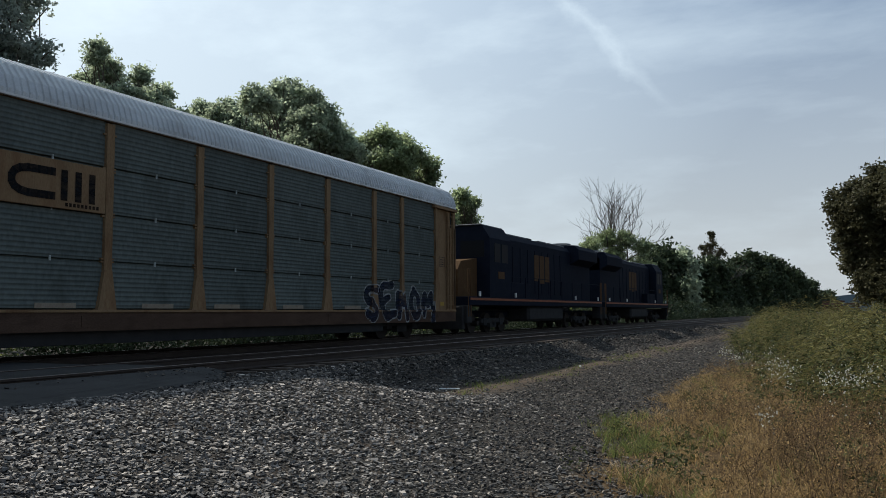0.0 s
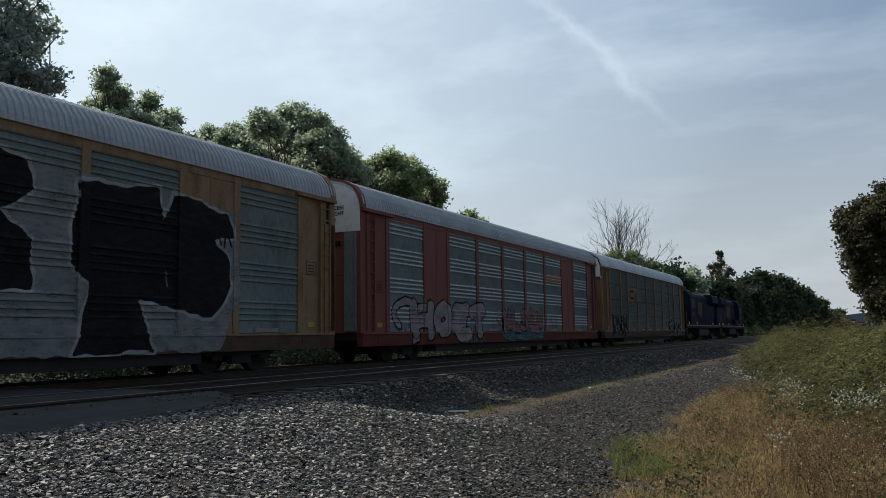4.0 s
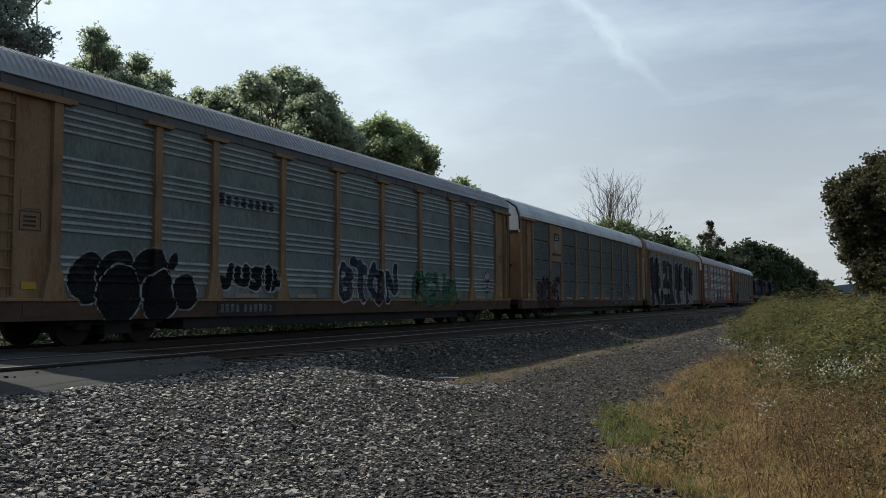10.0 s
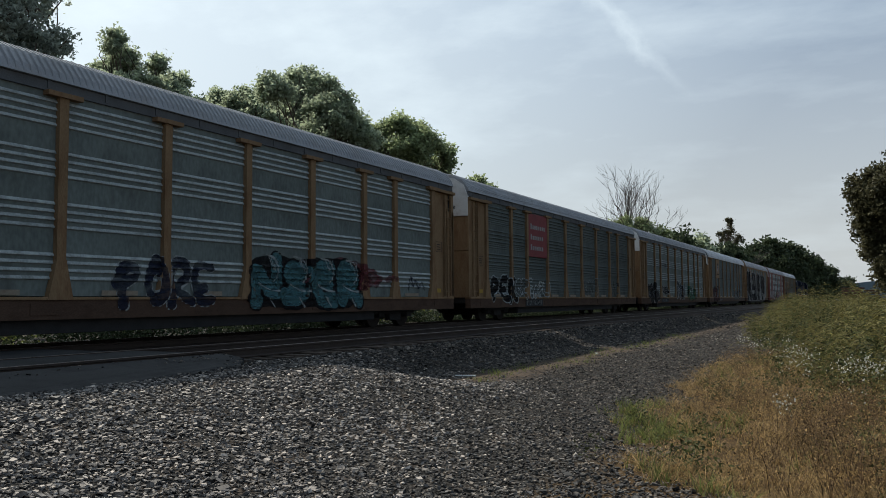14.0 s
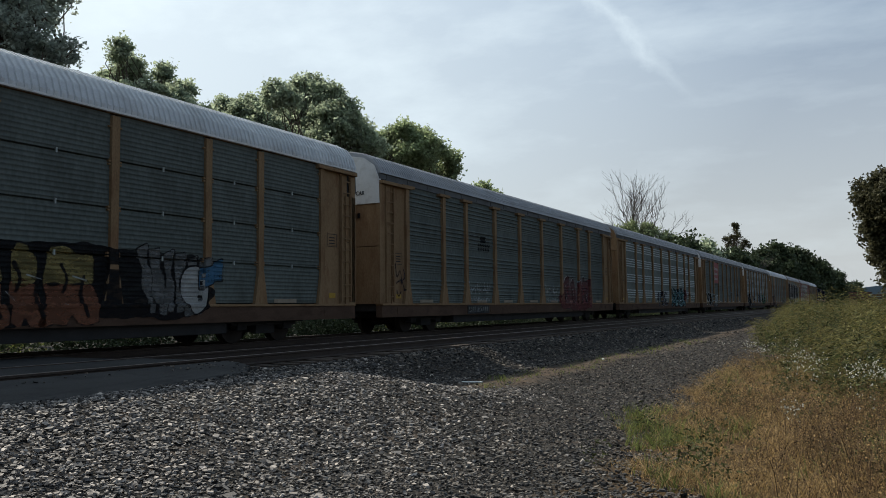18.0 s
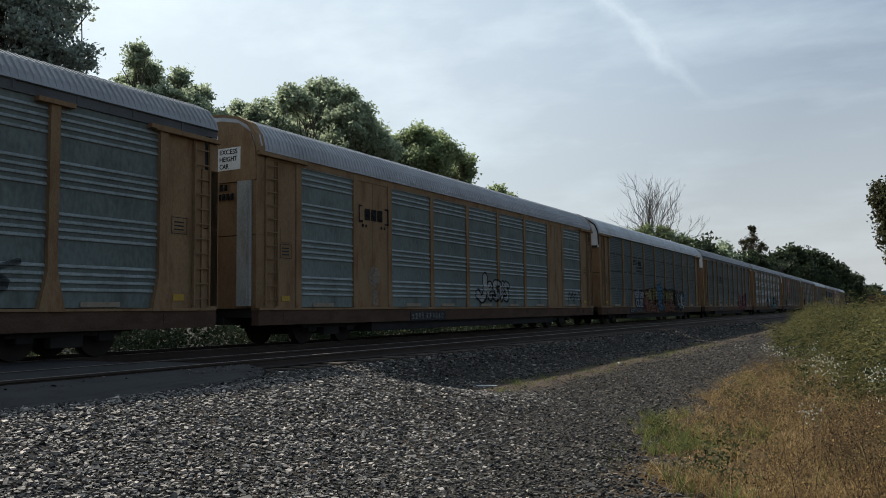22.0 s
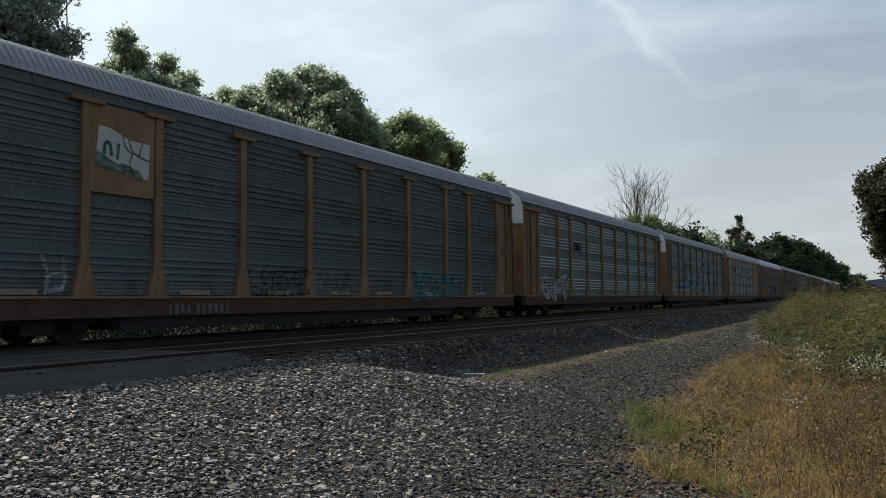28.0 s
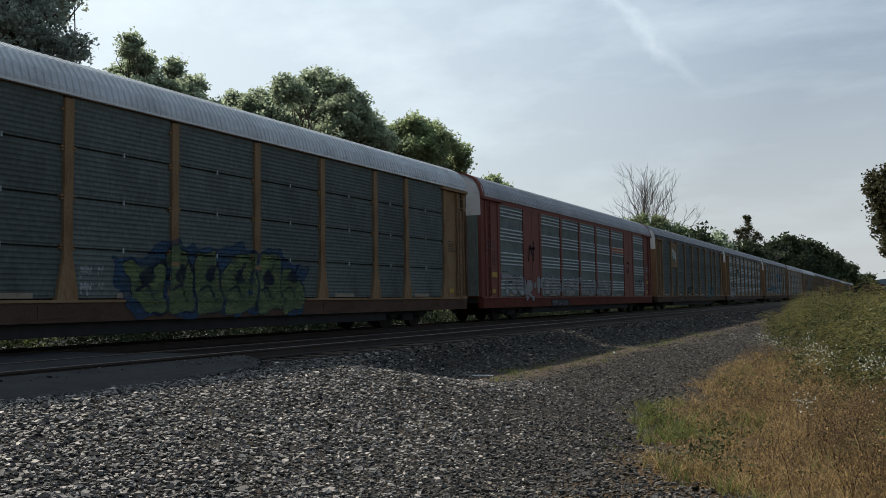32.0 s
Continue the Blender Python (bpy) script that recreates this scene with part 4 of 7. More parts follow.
GLYPHS = {
    "A": (((0, 0), (0.5, 1), (1, 0)), ((0.2, 0.35), (0.8, 0.35))), "B": (((0, 0), (0, 1), (0.8, 0.92), (0.8, 0.6), (0.1, 0.5)), ((0.1, 0.5), (1, 0.42), (1, 0.06), (0, 0))),
    "C": (((1, 0.85), (0.5, 1), (0, 0.7), (0, 0.3), (0.5, 0), (1, 0.15)),), "E": (((1, 1), (0, 1), (0, 0), (1, 0)), ((0, 0.5), (0.75, 0.5))),
    "G": (((1, 0.85), (0.4, 1), (0, 0.6), (0.2, 0.05), (1, 0.05), (1, 0.5), (0.6, 0.5)),), "H": (((0, 0), (0, 1)), ((1, 0), (1, 1)), ((0, 0.5), (1, 0.5))),
    "I": (((0.5, 0), (0.5, 1)),), "J": (((1, 1), (0.9, 0.2), (0.5, 0), (0.05, 0.2)),), "K": (((0, 0), (0, 1)), ((1, 1), (0.05, 0.45), (1, 0))), "L": (((0, 1), (0, 0), (1, 0)),),
    "M": (((0, 0), (0.1, 1), (0.5, 0.4), (0.9, 1), (1, 0)),), "N": (((0, 0), (0, 1), (1, 0), (1, 1)),), "O": (((0.5, 1), (0.05, 0.75), (0.05, 0.25), (0.5, 0), (0.95, 0.25), (0.95, 0.75), (0.5, 1)),),
    "P": (((0, 0), (0, 1), (0.9, 0.9), (0.9, 0.55), (0, 0.45)),), "R": (((0, 0), (0, 1), (0.9, 0.9), (0.9, 0.6), (0.1, 0.48), (1, 0)),), "S": (((1, 0.9), (0.4, 1), (0.05, 0.75), (0.95, 0.3), (0.6, 0), (0, 0.1)),),
    "T": (((0, 1), (1, 1)), ((0.5, 1), (0.5, 0))), "U": (((0, 1), (0.05, 0.2), (0.5, 0), (0.95, 0.2), (1, 1)),), "V": (((0, 1), (0.5, 0), (1, 1)),), "X": (((0, 0), (1, 1)), ((0, 1), (1, 0))), "Y": (((0, 1), (0.5, 0.5), (1, 1)), ((0.5, 0.5), (0.5, 0))),
    "Z": (((0, 1), (1, 1), (0, 0), (1, 0)),), "-": (((0.3, 0.5), (0.7, 0.5)),), ".": (((0.5, 0.42), (0.5, 0.58)),),
    "e": (((0.1, 0.5), (0.9, 0.55), (0.8, 0.95), (0.25, 0.95), (0.02, 0.45), (0.4, 0.02), (0.95, 0.18)),), "i": (((0.5, 0), (0.5, 0.6)), ((0.5, 0.86), (0.52, 0.93))), "D": (((0, 0), (0.05, 1), (0.8, 0.85), (1, 0.4), (0.6, 0.02), (0, 0)),), "F": (((1, 1), (0.05, 1), (0, 0)), ((0, 0.5), (0.75, 0.52))), "W": (((0, 1), (0.2, 0), (0.5, 0.7), (0.8, 0), (1, 1)),),
}
FACE = 1.532   # just outside the sign plates


class Paint:
    """Collects flat strokes of paint on a sign plate as one part."""

    def __init__(self, face=FACE):
        self.bm, self.n, self.face = bmesh.new(), 0, face

    def poly(self, pts, slot=0, layer=0):
        self.n += 1
        x = self.face + layer * 0.003 + (self.n % 20) * 0.0001
        f = self.bm.faces.new([self.bm.verts.new((x, y, z)) for y, z in pts])
        f.material_index = slot
        f.normal_update()
        if f.normal.x < 0:
            f.normal_flip()

    def stroke(self, line, hw, slot=0, layer=0):
        line = rounded(line, 2)
        for (ya, za), (yb, zb) in zip(line, line[1:]):
            L = math.hypot(yb - ya, zb - za) or 1e-6
            u, w = ((yb - ya) / L, (zb - za) / L), (-(zb - za) / L, (yb - ya) / L)
            e = hw * 0.35
            self.poly([(ya - u[0] * e + w[0] * hw, za - u[1] * e + w[1] * hw), (ya - u[0] * e - w[0] * hw, za - u[1] * e - w[1] * hw), (yb + u[0] * e - w[0] * hw, zb + u[1] * e - w[1] * hw), (yb + u[0] * e + w[0] * hw, zb + u[1] * e + w[1] * hw)], slot, layer)

    def rect(self, y0, y1, z0, z1, slot=0, layer=0):
        self.poly([(y0, z0), (y1, z0), (y1, z1), (y0, z1)], slot, layer)

    def done(self, car, name, label, *mats):
        ob = part(name, self.bm, mats[0], car, label)
        for m in mats[1:]:
            ob.data.materials.append(m)
        return ob


def rounded(line, rounds):
    """Cuts the corners of a line."""
    for _ in range(rounds if len(line) > 2 else 0):
        out = [line[0]]
        for (ya, za), (yb, zb) in zip(line, line[1:]):
            out += [(ya * 0.75 + yb * 0.25, za * 0.75 + zb * 0.25), (ya * 0.25 + yb * 0.75, za * 0.25 + zb * 0.75)]
        line = out + [line[-1]]
    return line


POST_FACE = {"bands": 1.535, "ribs": 1.555, "frames": 1.505}


@functools.lru_cache(None)
def wall_skin(car):
    """The outer profile of a car's side from the sill up."""
    kind, flat = SPECS[car - 1][0], SPECS[car - 1][2]
    p = bands_profile() if kind == "bands" else ribs_profile(flat is M_DIRTY)
    rows = [(1.537, 0.50), (1.537, 0.895), (1.557, 0.90), (1.557, 0.957), (1.487, 0.985), (1.487, 1.09)] + [(x, z) for x, z, _ in p if z > 1.1]
    return np.array([r[0] for r in rows]), np.array([r[1] for r in rows])


def drape(car, y, z):
    """How far out the side stands at places (y, z)."""
    kind = SPECS[car - 1][0]
    xs, zs = wall_skin(car)
    x = np.interp(z, zs, xs)
    gap = np.min(np.abs(y[..., None] - np.array(POSTS)), -1)
    half = 0.117 + (0.0 if kind == "frames" else 0.17) * np.clip((1.65 - z) / 0.75, 0, 1)
    x = np.where((gap < half) & (z > 0.9), np.maximum(x, POST_FACE[kind] + 0.014 * (z < 1.65)), x)
    if kind == "frames":
        x = np.where((np.abs(y) > 6.4) & (np.abs(y) < 8.4), np.maximum(x, 1.482), x)
    return np.where(np.abs(y) > 10.85, np.maximum(x, 1.495), x)


def cut(Y, Z, F):
    """Triangles (k, 3, 2) of the part of a grid where F is below zero."""
    n, m = F.shape
    g = np.arange(n * m).reshape(n, m)
    a, b, c, d = g[:-1, :-1].ravel(), g[1:, :-1].ravel(), g[1:, 1:].ravel(), g[:-1, 1:].ravel()
    T = np.concatenate([np.stack([a, b, c], 1), np.stack([a, c, d], 1)])
    P, f = np.stack([Y.ravel(), Z.ravel()], 1), F.ravel()
    s = f[T] < 0
    k = s.sum(1)

    def turned(rows, first):
        return np.take_along_axis(rows, (first[:, None] + np.arange(3)) % 3, 1)

    def between(i, j):
        w = (f[i] / (f[i] - f[j]))[:, None]
        return P[i] * (1 - w) + P[j] * w
    out = [P[T[k == 3]]]
    t = turned(T[k == 1], np.argmax(s[k == 1], 1))
    out.append(np.stack([P[t[:, 0]], between(t[:, 0], t[:, 1]), between(t[:, 0], t[:, 2])], 1))
    t = turned(T[k == 2], np.argmin(s[k == 2], 1))
    p, q = between(t[:, 1], t[:, 0]), between(t[:, 2], t[:, 0])
    out.append(np.stack([p, P[t[:, 1]], P[t[:, 2]]], 1))
    out.append(np.stack([p, P[t[:, 2]], q], 1))
    return np.concatenate(out)


def spray(car, shapes, fill, out, label, edge=0.05, layer=0, wob=0.02, seed=1, name="graffiti"):
    """Paint sprayed on a car's side, following its ribs. shapes: ('line', points, half width) or ('poly', points); out: the paint of the edge."""
    pts = np.array([p for sh in shapes for p in sh[1]])
    pad_ = edge + wob + 0.06 + max([sh[2] for sh in shapes if sh[0] == "line"], default=0.0)
    (y0, z0), (y1, z1) = pts.min(0) - pad_, pts.max(0) + pad_
    z0, z1 = max(z0, 0.52), min(z1, 4.78)
    zs = wall_skin(car)[1]
    thin = all(sh[0] == "line" and sh[2] < 0.06 for sh in shapes)
    step = 0.02 if thin else 0.055 if y1 - y0 < 2.5 else 0.075
    posts = [p + o for p in POSTS for o in (-0.122, -0.115, 0.115, 0.122)]
    ys = np.unique(np.round(np.concatenate([np.arange(y0, y1, step), [p for p in posts if y0 < p < y1]]), 4))
    zs = np.unique(np.round(np.concatenate([np.arange(z0, z1, step), zs[(zs > z0) & (zs < z1)]]), 4))
    Y, Z = np.meshgrid(ys, zs, indexing="ij")
    F = np.full(Y.shape, 9.0)
    w = wob * (np.sin(5.1 * Y + 2.3 * Z + seed) + np.sin(-3.7 * Y + 6.9 * Z + 2 * seed) + 0.6 * np.sin(13.0 * Y - 9.0 * Z + seed))
    for sh in shapes:
        p = sh[1]
        inside = np.zeros(Y.shape, bool)
        d = np.full(Y.shape, 9.0)
        loop = list(zip(p, p[1:])) + ([(p[-1], p[0])] if sh[0] == "poly" else [])
        for (ya, za), (yb, zb) in loop:
            uy, uz = yb - ya, zb - za
            t = np.clip(((Y - ya) * uy + (Z - za) * uz) / (uy * uy + uz * uz + 1e-9), 0, 1)
            d = np.minimum(d, np.hypot(Y - ya - t * uy, Z - za - t * uz))
            if sh[0] == "poly":
                inside ^= ((za > Z) != (zb > Z)) & (Y < ya + uy * (Z - za) / (uz if abs(uz) > 1e-9 else 1e-9))
        F = np.minimum(F, np.where(inside, -d, d) if sh[0] == "poly" else d - sh[2])
    F = F + w
    meshes = [(cut(Y, Z, F), 0, 0.0045 + 0.0025 * layer)] if fill else []
    if out and edge:
        meshes.append((cut(Y, Z, np.maximum(F - edge, -F - (0.006 if fill else edge))), 1 if fill else 0, 0.0035 + 0.0025 * layer))
    tri = np.concatenate([m[0] for m in meshes])
    if not len(tri):
        return None
    slot = np.concatenate([np.full(len(m[0]), m[1]) for m in meshes])
    lift = np.concatenate([np.full(len(m[0]), m[2]) for m in meshes])
    y, z = tri[..., 0], tri[..., 1]
    v = np.stack([drape(car, y, z) + lift[:, None], y, z], -1).reshape(-1, 3)
    v, f = np.unique(np.round(v, 4), axis=0, return_inverse=True)
    me = mesh_np(name, v, f.reshape(-1, 3), fill or out)
    if fill and out:
        me.materials.append(out)
        me.polygons.foreach_set("material_index", slot.astype(np.int32))
    return part(name, me, None, CARS[car - 1], label)


def strokes(car, lines, hw, material, label, layer=3, seed=1, rounds=2, name="graffiti", wob=0.006):
    """Thin lines of paint, each a part."""
    for i, line in enumerate(lines):
        spray(car, [("line", rounded(line, rounds), hw)], material, None, label, 0.0, layer, wob, seed + i, name)


def word(car, text, y0, y1, z0, z1, fill, out, label, weight=0.16, edge=0.05, seed=1, wild=0.06, slant=0.0, layer=0, rounds=2):
    """Letter by letter, each a part of its own."""
    step = (y1 - y0) / sum(0.45 if c == "." else 0.6 if c in "Ii" else 1.0 for c in text)
    y = y0
    for i, ch in enumerate(text):
        rng = random.Random(seed * 31 + i)
        w = step * (0.45 if ch == "." else 0.6 if ch in "Ii" else 1.0)
        h0, h1 = z0 + rng.uniform(0, 0.08) * (z1 - z0), z1 - rng.uniform(0, 0.12) * (z1 - z0)
        hw = weight * min(step, h1 - h0) * 0.5
        a, b = y + hw * 0.9, y + w - hw * 0.9
        if ch == "i" or ch == "I" or ch == ".":
            a, b = y, y + w
        shapes = []
        for line in GLYPHS[ch]:
            pts = [(a + (b - a) * p + rng.uniform(-wild, wild) * w + slant * q * w, h0 + hw + (h1 - h0 - 2 * hw) * q + rng.uniform(-wild, wild) * (h1 - h0)) for p, q in line]
            shapes.append(("line", rounded(pts, rounds), hw))
        spray(car, shapes, fill, out, label, edge, layer + 2 * (i % 2), min(0.02, hw * 0.2), seed + i, "graffiti_letter")
        y += w


def cloud(car, y0, y1, z0, z1, material, label, seed=1, rough=0.15, layer=-1, out=None, edge=0.0):
    """A loose rounded patch of paint."""
    pts = []
    for i in range(40):
        a = 6.2832 * i / 40
        c, s = math.cos(a), math.sin(a)
        r = (1 - rough + rough * 1.6 * noise.noise((c * 3 + seed * 3.7, s * 3, seed))) / max(abs(c), abs(s), 0.82)
        pts.append(((y0 + y1) / 2 + c * r * (y1 - y0) / 2, (z0 + z1) / 2 + s * r * (z1 - z0) / 2))
    return spray(car, [("poly", pts)], material, out, label, edge, layer, 0.02, seed)


def bars(car, name, label, rows, material, face=None):
    """Plain bars for lettering, each a part: flat on a plate, or sprayed on the wall."""
    for y0, y1, z0, z1 in rows:
        if face:
            p = Paint(face)
            p.rect(y0, y1, z0, z1)
            p.done(CARS[car - 1], name, label, material)
        else:
            spray(car, [("poly", [(y0, z0), (y1, z0), (y1, z1), (y0, z1)])], material, None, label, 0.0, 0, 0.002, 1, name)


def number_bars(car, y0, y1, z0, z1, backed):
    if backed:
        part("number_board", boxes((1.50, 1.5375, y0 - 0.1, y1 + 0.1, z0 - 0.05, z1 + 0.05)), M_BLACK, CARS[car - 1], "black painted board on the sill")
    m = y0 + (y1 - y0) * 0.42
    w = (m - y0 - 0.1) / 4
    rows = [(y0 + i * w, y0 + i * w + w * 0.6, z0, z1) for i in range(4)]
    w = (y1 - m) / 6
    rows += [(m + i * w, m + i * w + w * 0.6, z0, z1) for i in range(6)]
    bars(car, "number_bar", "small pale bar on the sill", rows, G_GREY, 1.541)


def plate(car, y0, y1, z0, z1, material, label):
    return part("sign_plate", boxes((1.46, 1.525, y0, y1, z0, z1), bevel=0.006), material, CARS[car - 1], label)


def ellipse(y, z, ry, rz, tilt=0.0, n=26):
    return [(y + ry * math.cos(a * 6.2832 / n) + tilt * rz * math.sin(a * 6.2832 / n), z + rz * math.sin(a * 6.2832 / n)) for a in range(n)]


def bracket_emblem(car, y0, y1, z0, z1, face=None):
    """A dark emblem between two square brackets, with bolt heads below."""
    w = (y1 - y0) * 0.1
    lines = [[(y + s * w, z1), (y, z1), (y, z0 + 0.15), (y + s * w, z0 + 0.15)] for s, y in ((1, y0), (-1, y1))]
    for line in lines:
        strokes(car, [line], 0.028, G_BLACK, "dark bracket of an emblem", 1, 1, 0, "emblem")
    bars(car, "emblem", "dark bar of an emblem", [(y0 + (y1 - y0) * (0.18 + 0.22 * k), y0 + (y1 - y0) * (0.37 + 0.22 * k), z0 + 0.2, z1 - 0.06) for k in range(3)], G_BLACK)
    for y in (y0 + 1.2 * w, y0 + 2.3 * w, y1 - 2.3 * w, y1 - 1.2 * w):
        spray(car, [("poly", ellipse(y, z0 + 0.03, 0.055, 0.055, 0, 12))], G_BLACK, None, "dark spot below an emblem", 0, 1, 0.004, 1, "emblem")


def paint_first_cars():
    # first car: dark emblem on a plate, black letters, white outlined letters
    plate(1, -6.4, -4.0, 2.88, 3.80, M_YELLOW, "yellow-brown sign plate")
    p = Paint()
    p.stroke([(-5.2, 3.56), (-6.08, 3.56), (-6.08, 3.10), (-5.2, 3.10)], 0.075)
    for y in (-4.98, -4.66, -4.34):
        p.stroke([(y, 3.06), (y, 3.60)], 0.075)
    p.done(CARS[0], "emblem", "dark bar emblem", G_BLACK)
    bars(1, "lettering", "small dark lettering bars", [(-4.95 + i * 0.09, -4.89 + i * 0.09, 2.93, 3.0) for i in range(9)], G_BLACK, FACE)
    word(1, "BYOH", -10.7, -6.85, 0.56, 2.0, G_BLACK, G_FAINT, "heavy black graffiti letters with pale outlines", weight=0.38, edge=0.028, seed=2, rounds=1)
    strokes(1, [[(-9.95, 1.65), (-9.9, 1.35)], [(-9.6, 1.22), (-8.95, 1.25)], [(-9.85, 0.95), (-9.9, 0.75)], [(-8.5, 1.85), (-8.55, 1.4)], [(-6.95, 1.0), (-7.35, 1.02), (-7.4, 0.75)]], 0.03, G_FAINT, "thin pale inner lines of graffiti letters", 5, 3, 1)
    word(1, "SEMOM", 5.9, 10.65, 0.55, 1.92, G_NAVY, G_WHITE, "dark graffiti letters outlined in white", weight=0.27, edge=0.045, seed=3, wild=0.09)
    # red car: pale letters and a pink and teal piece
    word(2, "HOET", -9.3, -3.1, 0.6, 2.15, G_PINK, G_BLACK, "pale pink graffiti letters outlined in black", weight=0.38, edge=0.06, seed=4, rounds=1, wild=0.04)
    spray(2, [("line", rounded([(-9.35, 2.0), (-10.2, 1.9), (-10.5, 1.5), (-10.1, 1.2)], 2), 0.11)], G_PINK, G_BLACK, "pale graffiti swirl outlined in black", 0.06, 0, 0.02, 5)
    spray(2, [("poly", [(-9.3, 1.95), (-8.3, 1.9), (-8.9, 0.7), (-9.3, 0.6), (-9.25, 1.2)])], G_PINK, G_BLACK, "slanted pale graffiti stroke outlined in black", 0.06, -1, 0.03, 6)
    cloud(2, -1.9, 3.7, 0.55, 1.35, G_TEAL, "teal painted cloud", 6, 0.12)
    word(2, "NLSEN", -1.4, 3.55, 0.85, 2.08, G_ROSE, G_BLACK, "pink graffiti letter over teal", weight=0.36, edge=0.045, seed=6, rounds=1, wild=0.07)
    strokes(2, [[(-1.0 + k * 0.95, 1.95), (-0.9 + k * 0.95, 1.3), (-0.55 + k * 0.95, 1.0)] for k in range(5)], 0.018, G_BLACK, "thin dark inner lines of a graffiti", 5, 4)
    spray(2, [("poly", ellipse(-1.75, 1.75, 0.16, 0.13))], G_WHITE, G_BLACK, "small white painted eyes", 0.03, 3, 0.01, 1)
    spray(2, [("line", rounded([(-2.0, 1.45), (-1.75, 1.3), (-1.45, 1.45)], 2), 0.05)], G_ROSE, G_BLACK, "painted pink curve", 0.02, 3, 0.01, 1)
    for k in range(4):
        cloud(2, 4.4 + k * 0.31, 4.66 + k * 0.31, 0.95, 1.85 - 0.1 * (k % 2), G_DIM, "faint pale scratched paint", 20 + k, 0.25)
    # third car: four huge black letters on a pale ground
    spray(3, [("poly", [(-11.2, 4.2), (-9.65, 4.36), (-8.25, 4.3), (-7.2, 3.4), (-6.4, 3.7), (-6.15, 4.25), (-2.45, 4.15), (-1.55, 3.85), (0.65, 4.33), (3.95, 4.1), (8.25, 3.85), (8.4, 1.75), (7.7, 0.56), (-11.15, 0.5)])], G_GROUND, None, "pale grey painted ground of a graffiti", 0, -1, 0.03, 1)
    letters = ([(-11.2, 4.15), (-9.65, 4.3), (-9.55, 3.65), (-9.1, 4.25), (-8.25, 4.25), (-7.65, 3.85), (-7.55, 3.2), (-8.05, 3.0), (-7.2, 2.8), (-7.15, 2.0), (-8.25, 1.7), (-7.45, 1.25), (-8.15, 0.55), (-8.8, 0.55), (-9.2, 1.4), (-9.5, 1.45), (-9.9, 0.55), (-11.2, 0.5), (-10.65, 1.65), (-11.05, 1.8)],
               [(-6.8, 1.95), (-6.4, 1.3), (-6.7, 0.7), (-7.9, 0.6), (-7.3, 1.2)],
               [(-6.15, 4.15), (-4.3, 4.25), (-4.15, 2.75), (-3.85, 2.3), (-4.05, 4.2), (-2.1, 3.95), (-2.0, 1.75), (-1.3, 0.6), (-6.15, 0.55), (-6.05, 1.4), (-3.2, 1.45), (-3.5, 1.9), (-6.1, 1.85), (-6.05, 2.45), (-4.9, 3.15), (-6.05, 3.1)],
               [(-1.1, 3.95), (0.8, 4.28), (0.87, 3.2), (1.2, 4.28), (2.7, 4.2), (2.8, 3.6), (2.1, 3.2), (2.75, 2.7), (2.8, 1.8), (1.05, 1.7), (1.3, 0.6), (-0.6, 0.62), (-0.25, 1.85), (-0.85, 1.9)],
               [(3.75, 3.95), (5.85, 4.1), (5.95, 3.35), (6.25, 4.1), (7.95, 3.8), (8.2, 3.25), (7.45, 3.15), (8.0, 2.85), (8.15, 2.1), (7.45, 1.3), (5.3, 1.7), (5.65, 0.6), (3.65, 0.56), (4.1, 1.9), (3.65, 2.35)])
    for i, pts in enumerate(letters):
        spray(3, [("poly", pts)], G_BLACK, G_WHITE if i != 1 else G_GREY, "huge black graffiti letter with a pale edge", 0.075, 1, 0.025, i + 1, "graffiti_letter")
    strokes(3, [[(-9.75, 1.85), (-9.75, 2.2), (-9.35, 2.25)], [(-9.55, 2.3), (-9.45, 2.6)], [(6.05, 2.3), (6.1, 2.0)], [(1.25, 2.1), (1.3, 2.4)]], 0.03, G_GREY, "thin pale inner line of a graffiti", 4, 2, 0)
    spray(3, [("line", rounded([(-7.35, 4.42), (-8.02, 4.42), (-8.02, 3.95), (-7.35, 3.95)], 2), 0.065)], G_WHITE, None, "white bracket of an emblem", 0, 4, 0.004, 1, "emblem")
    bars(3, "emblem", "white bar of an emblem", [(y - 0.06, y + 0.06, 3.9, 4.46) for y in (-7.15, -6.88, -6.61)], G_WHITE)
    bars(3, "lettering", "small white lettering bars", [(-7.45 + i * 0.13, -7.36 + i * 0.13, 3.5, 3.63) for i in range(8)], G_WHITE)
    strokes(3, [[(6.8 + k * 0.35, 3.0), (6.85 + k * 0.35, 3.45), (7.05 + k * 0.35, 3.05)] for k in range(4)], 0.022, G_BLACK, "thin dark scribbled tag", 5, 4)


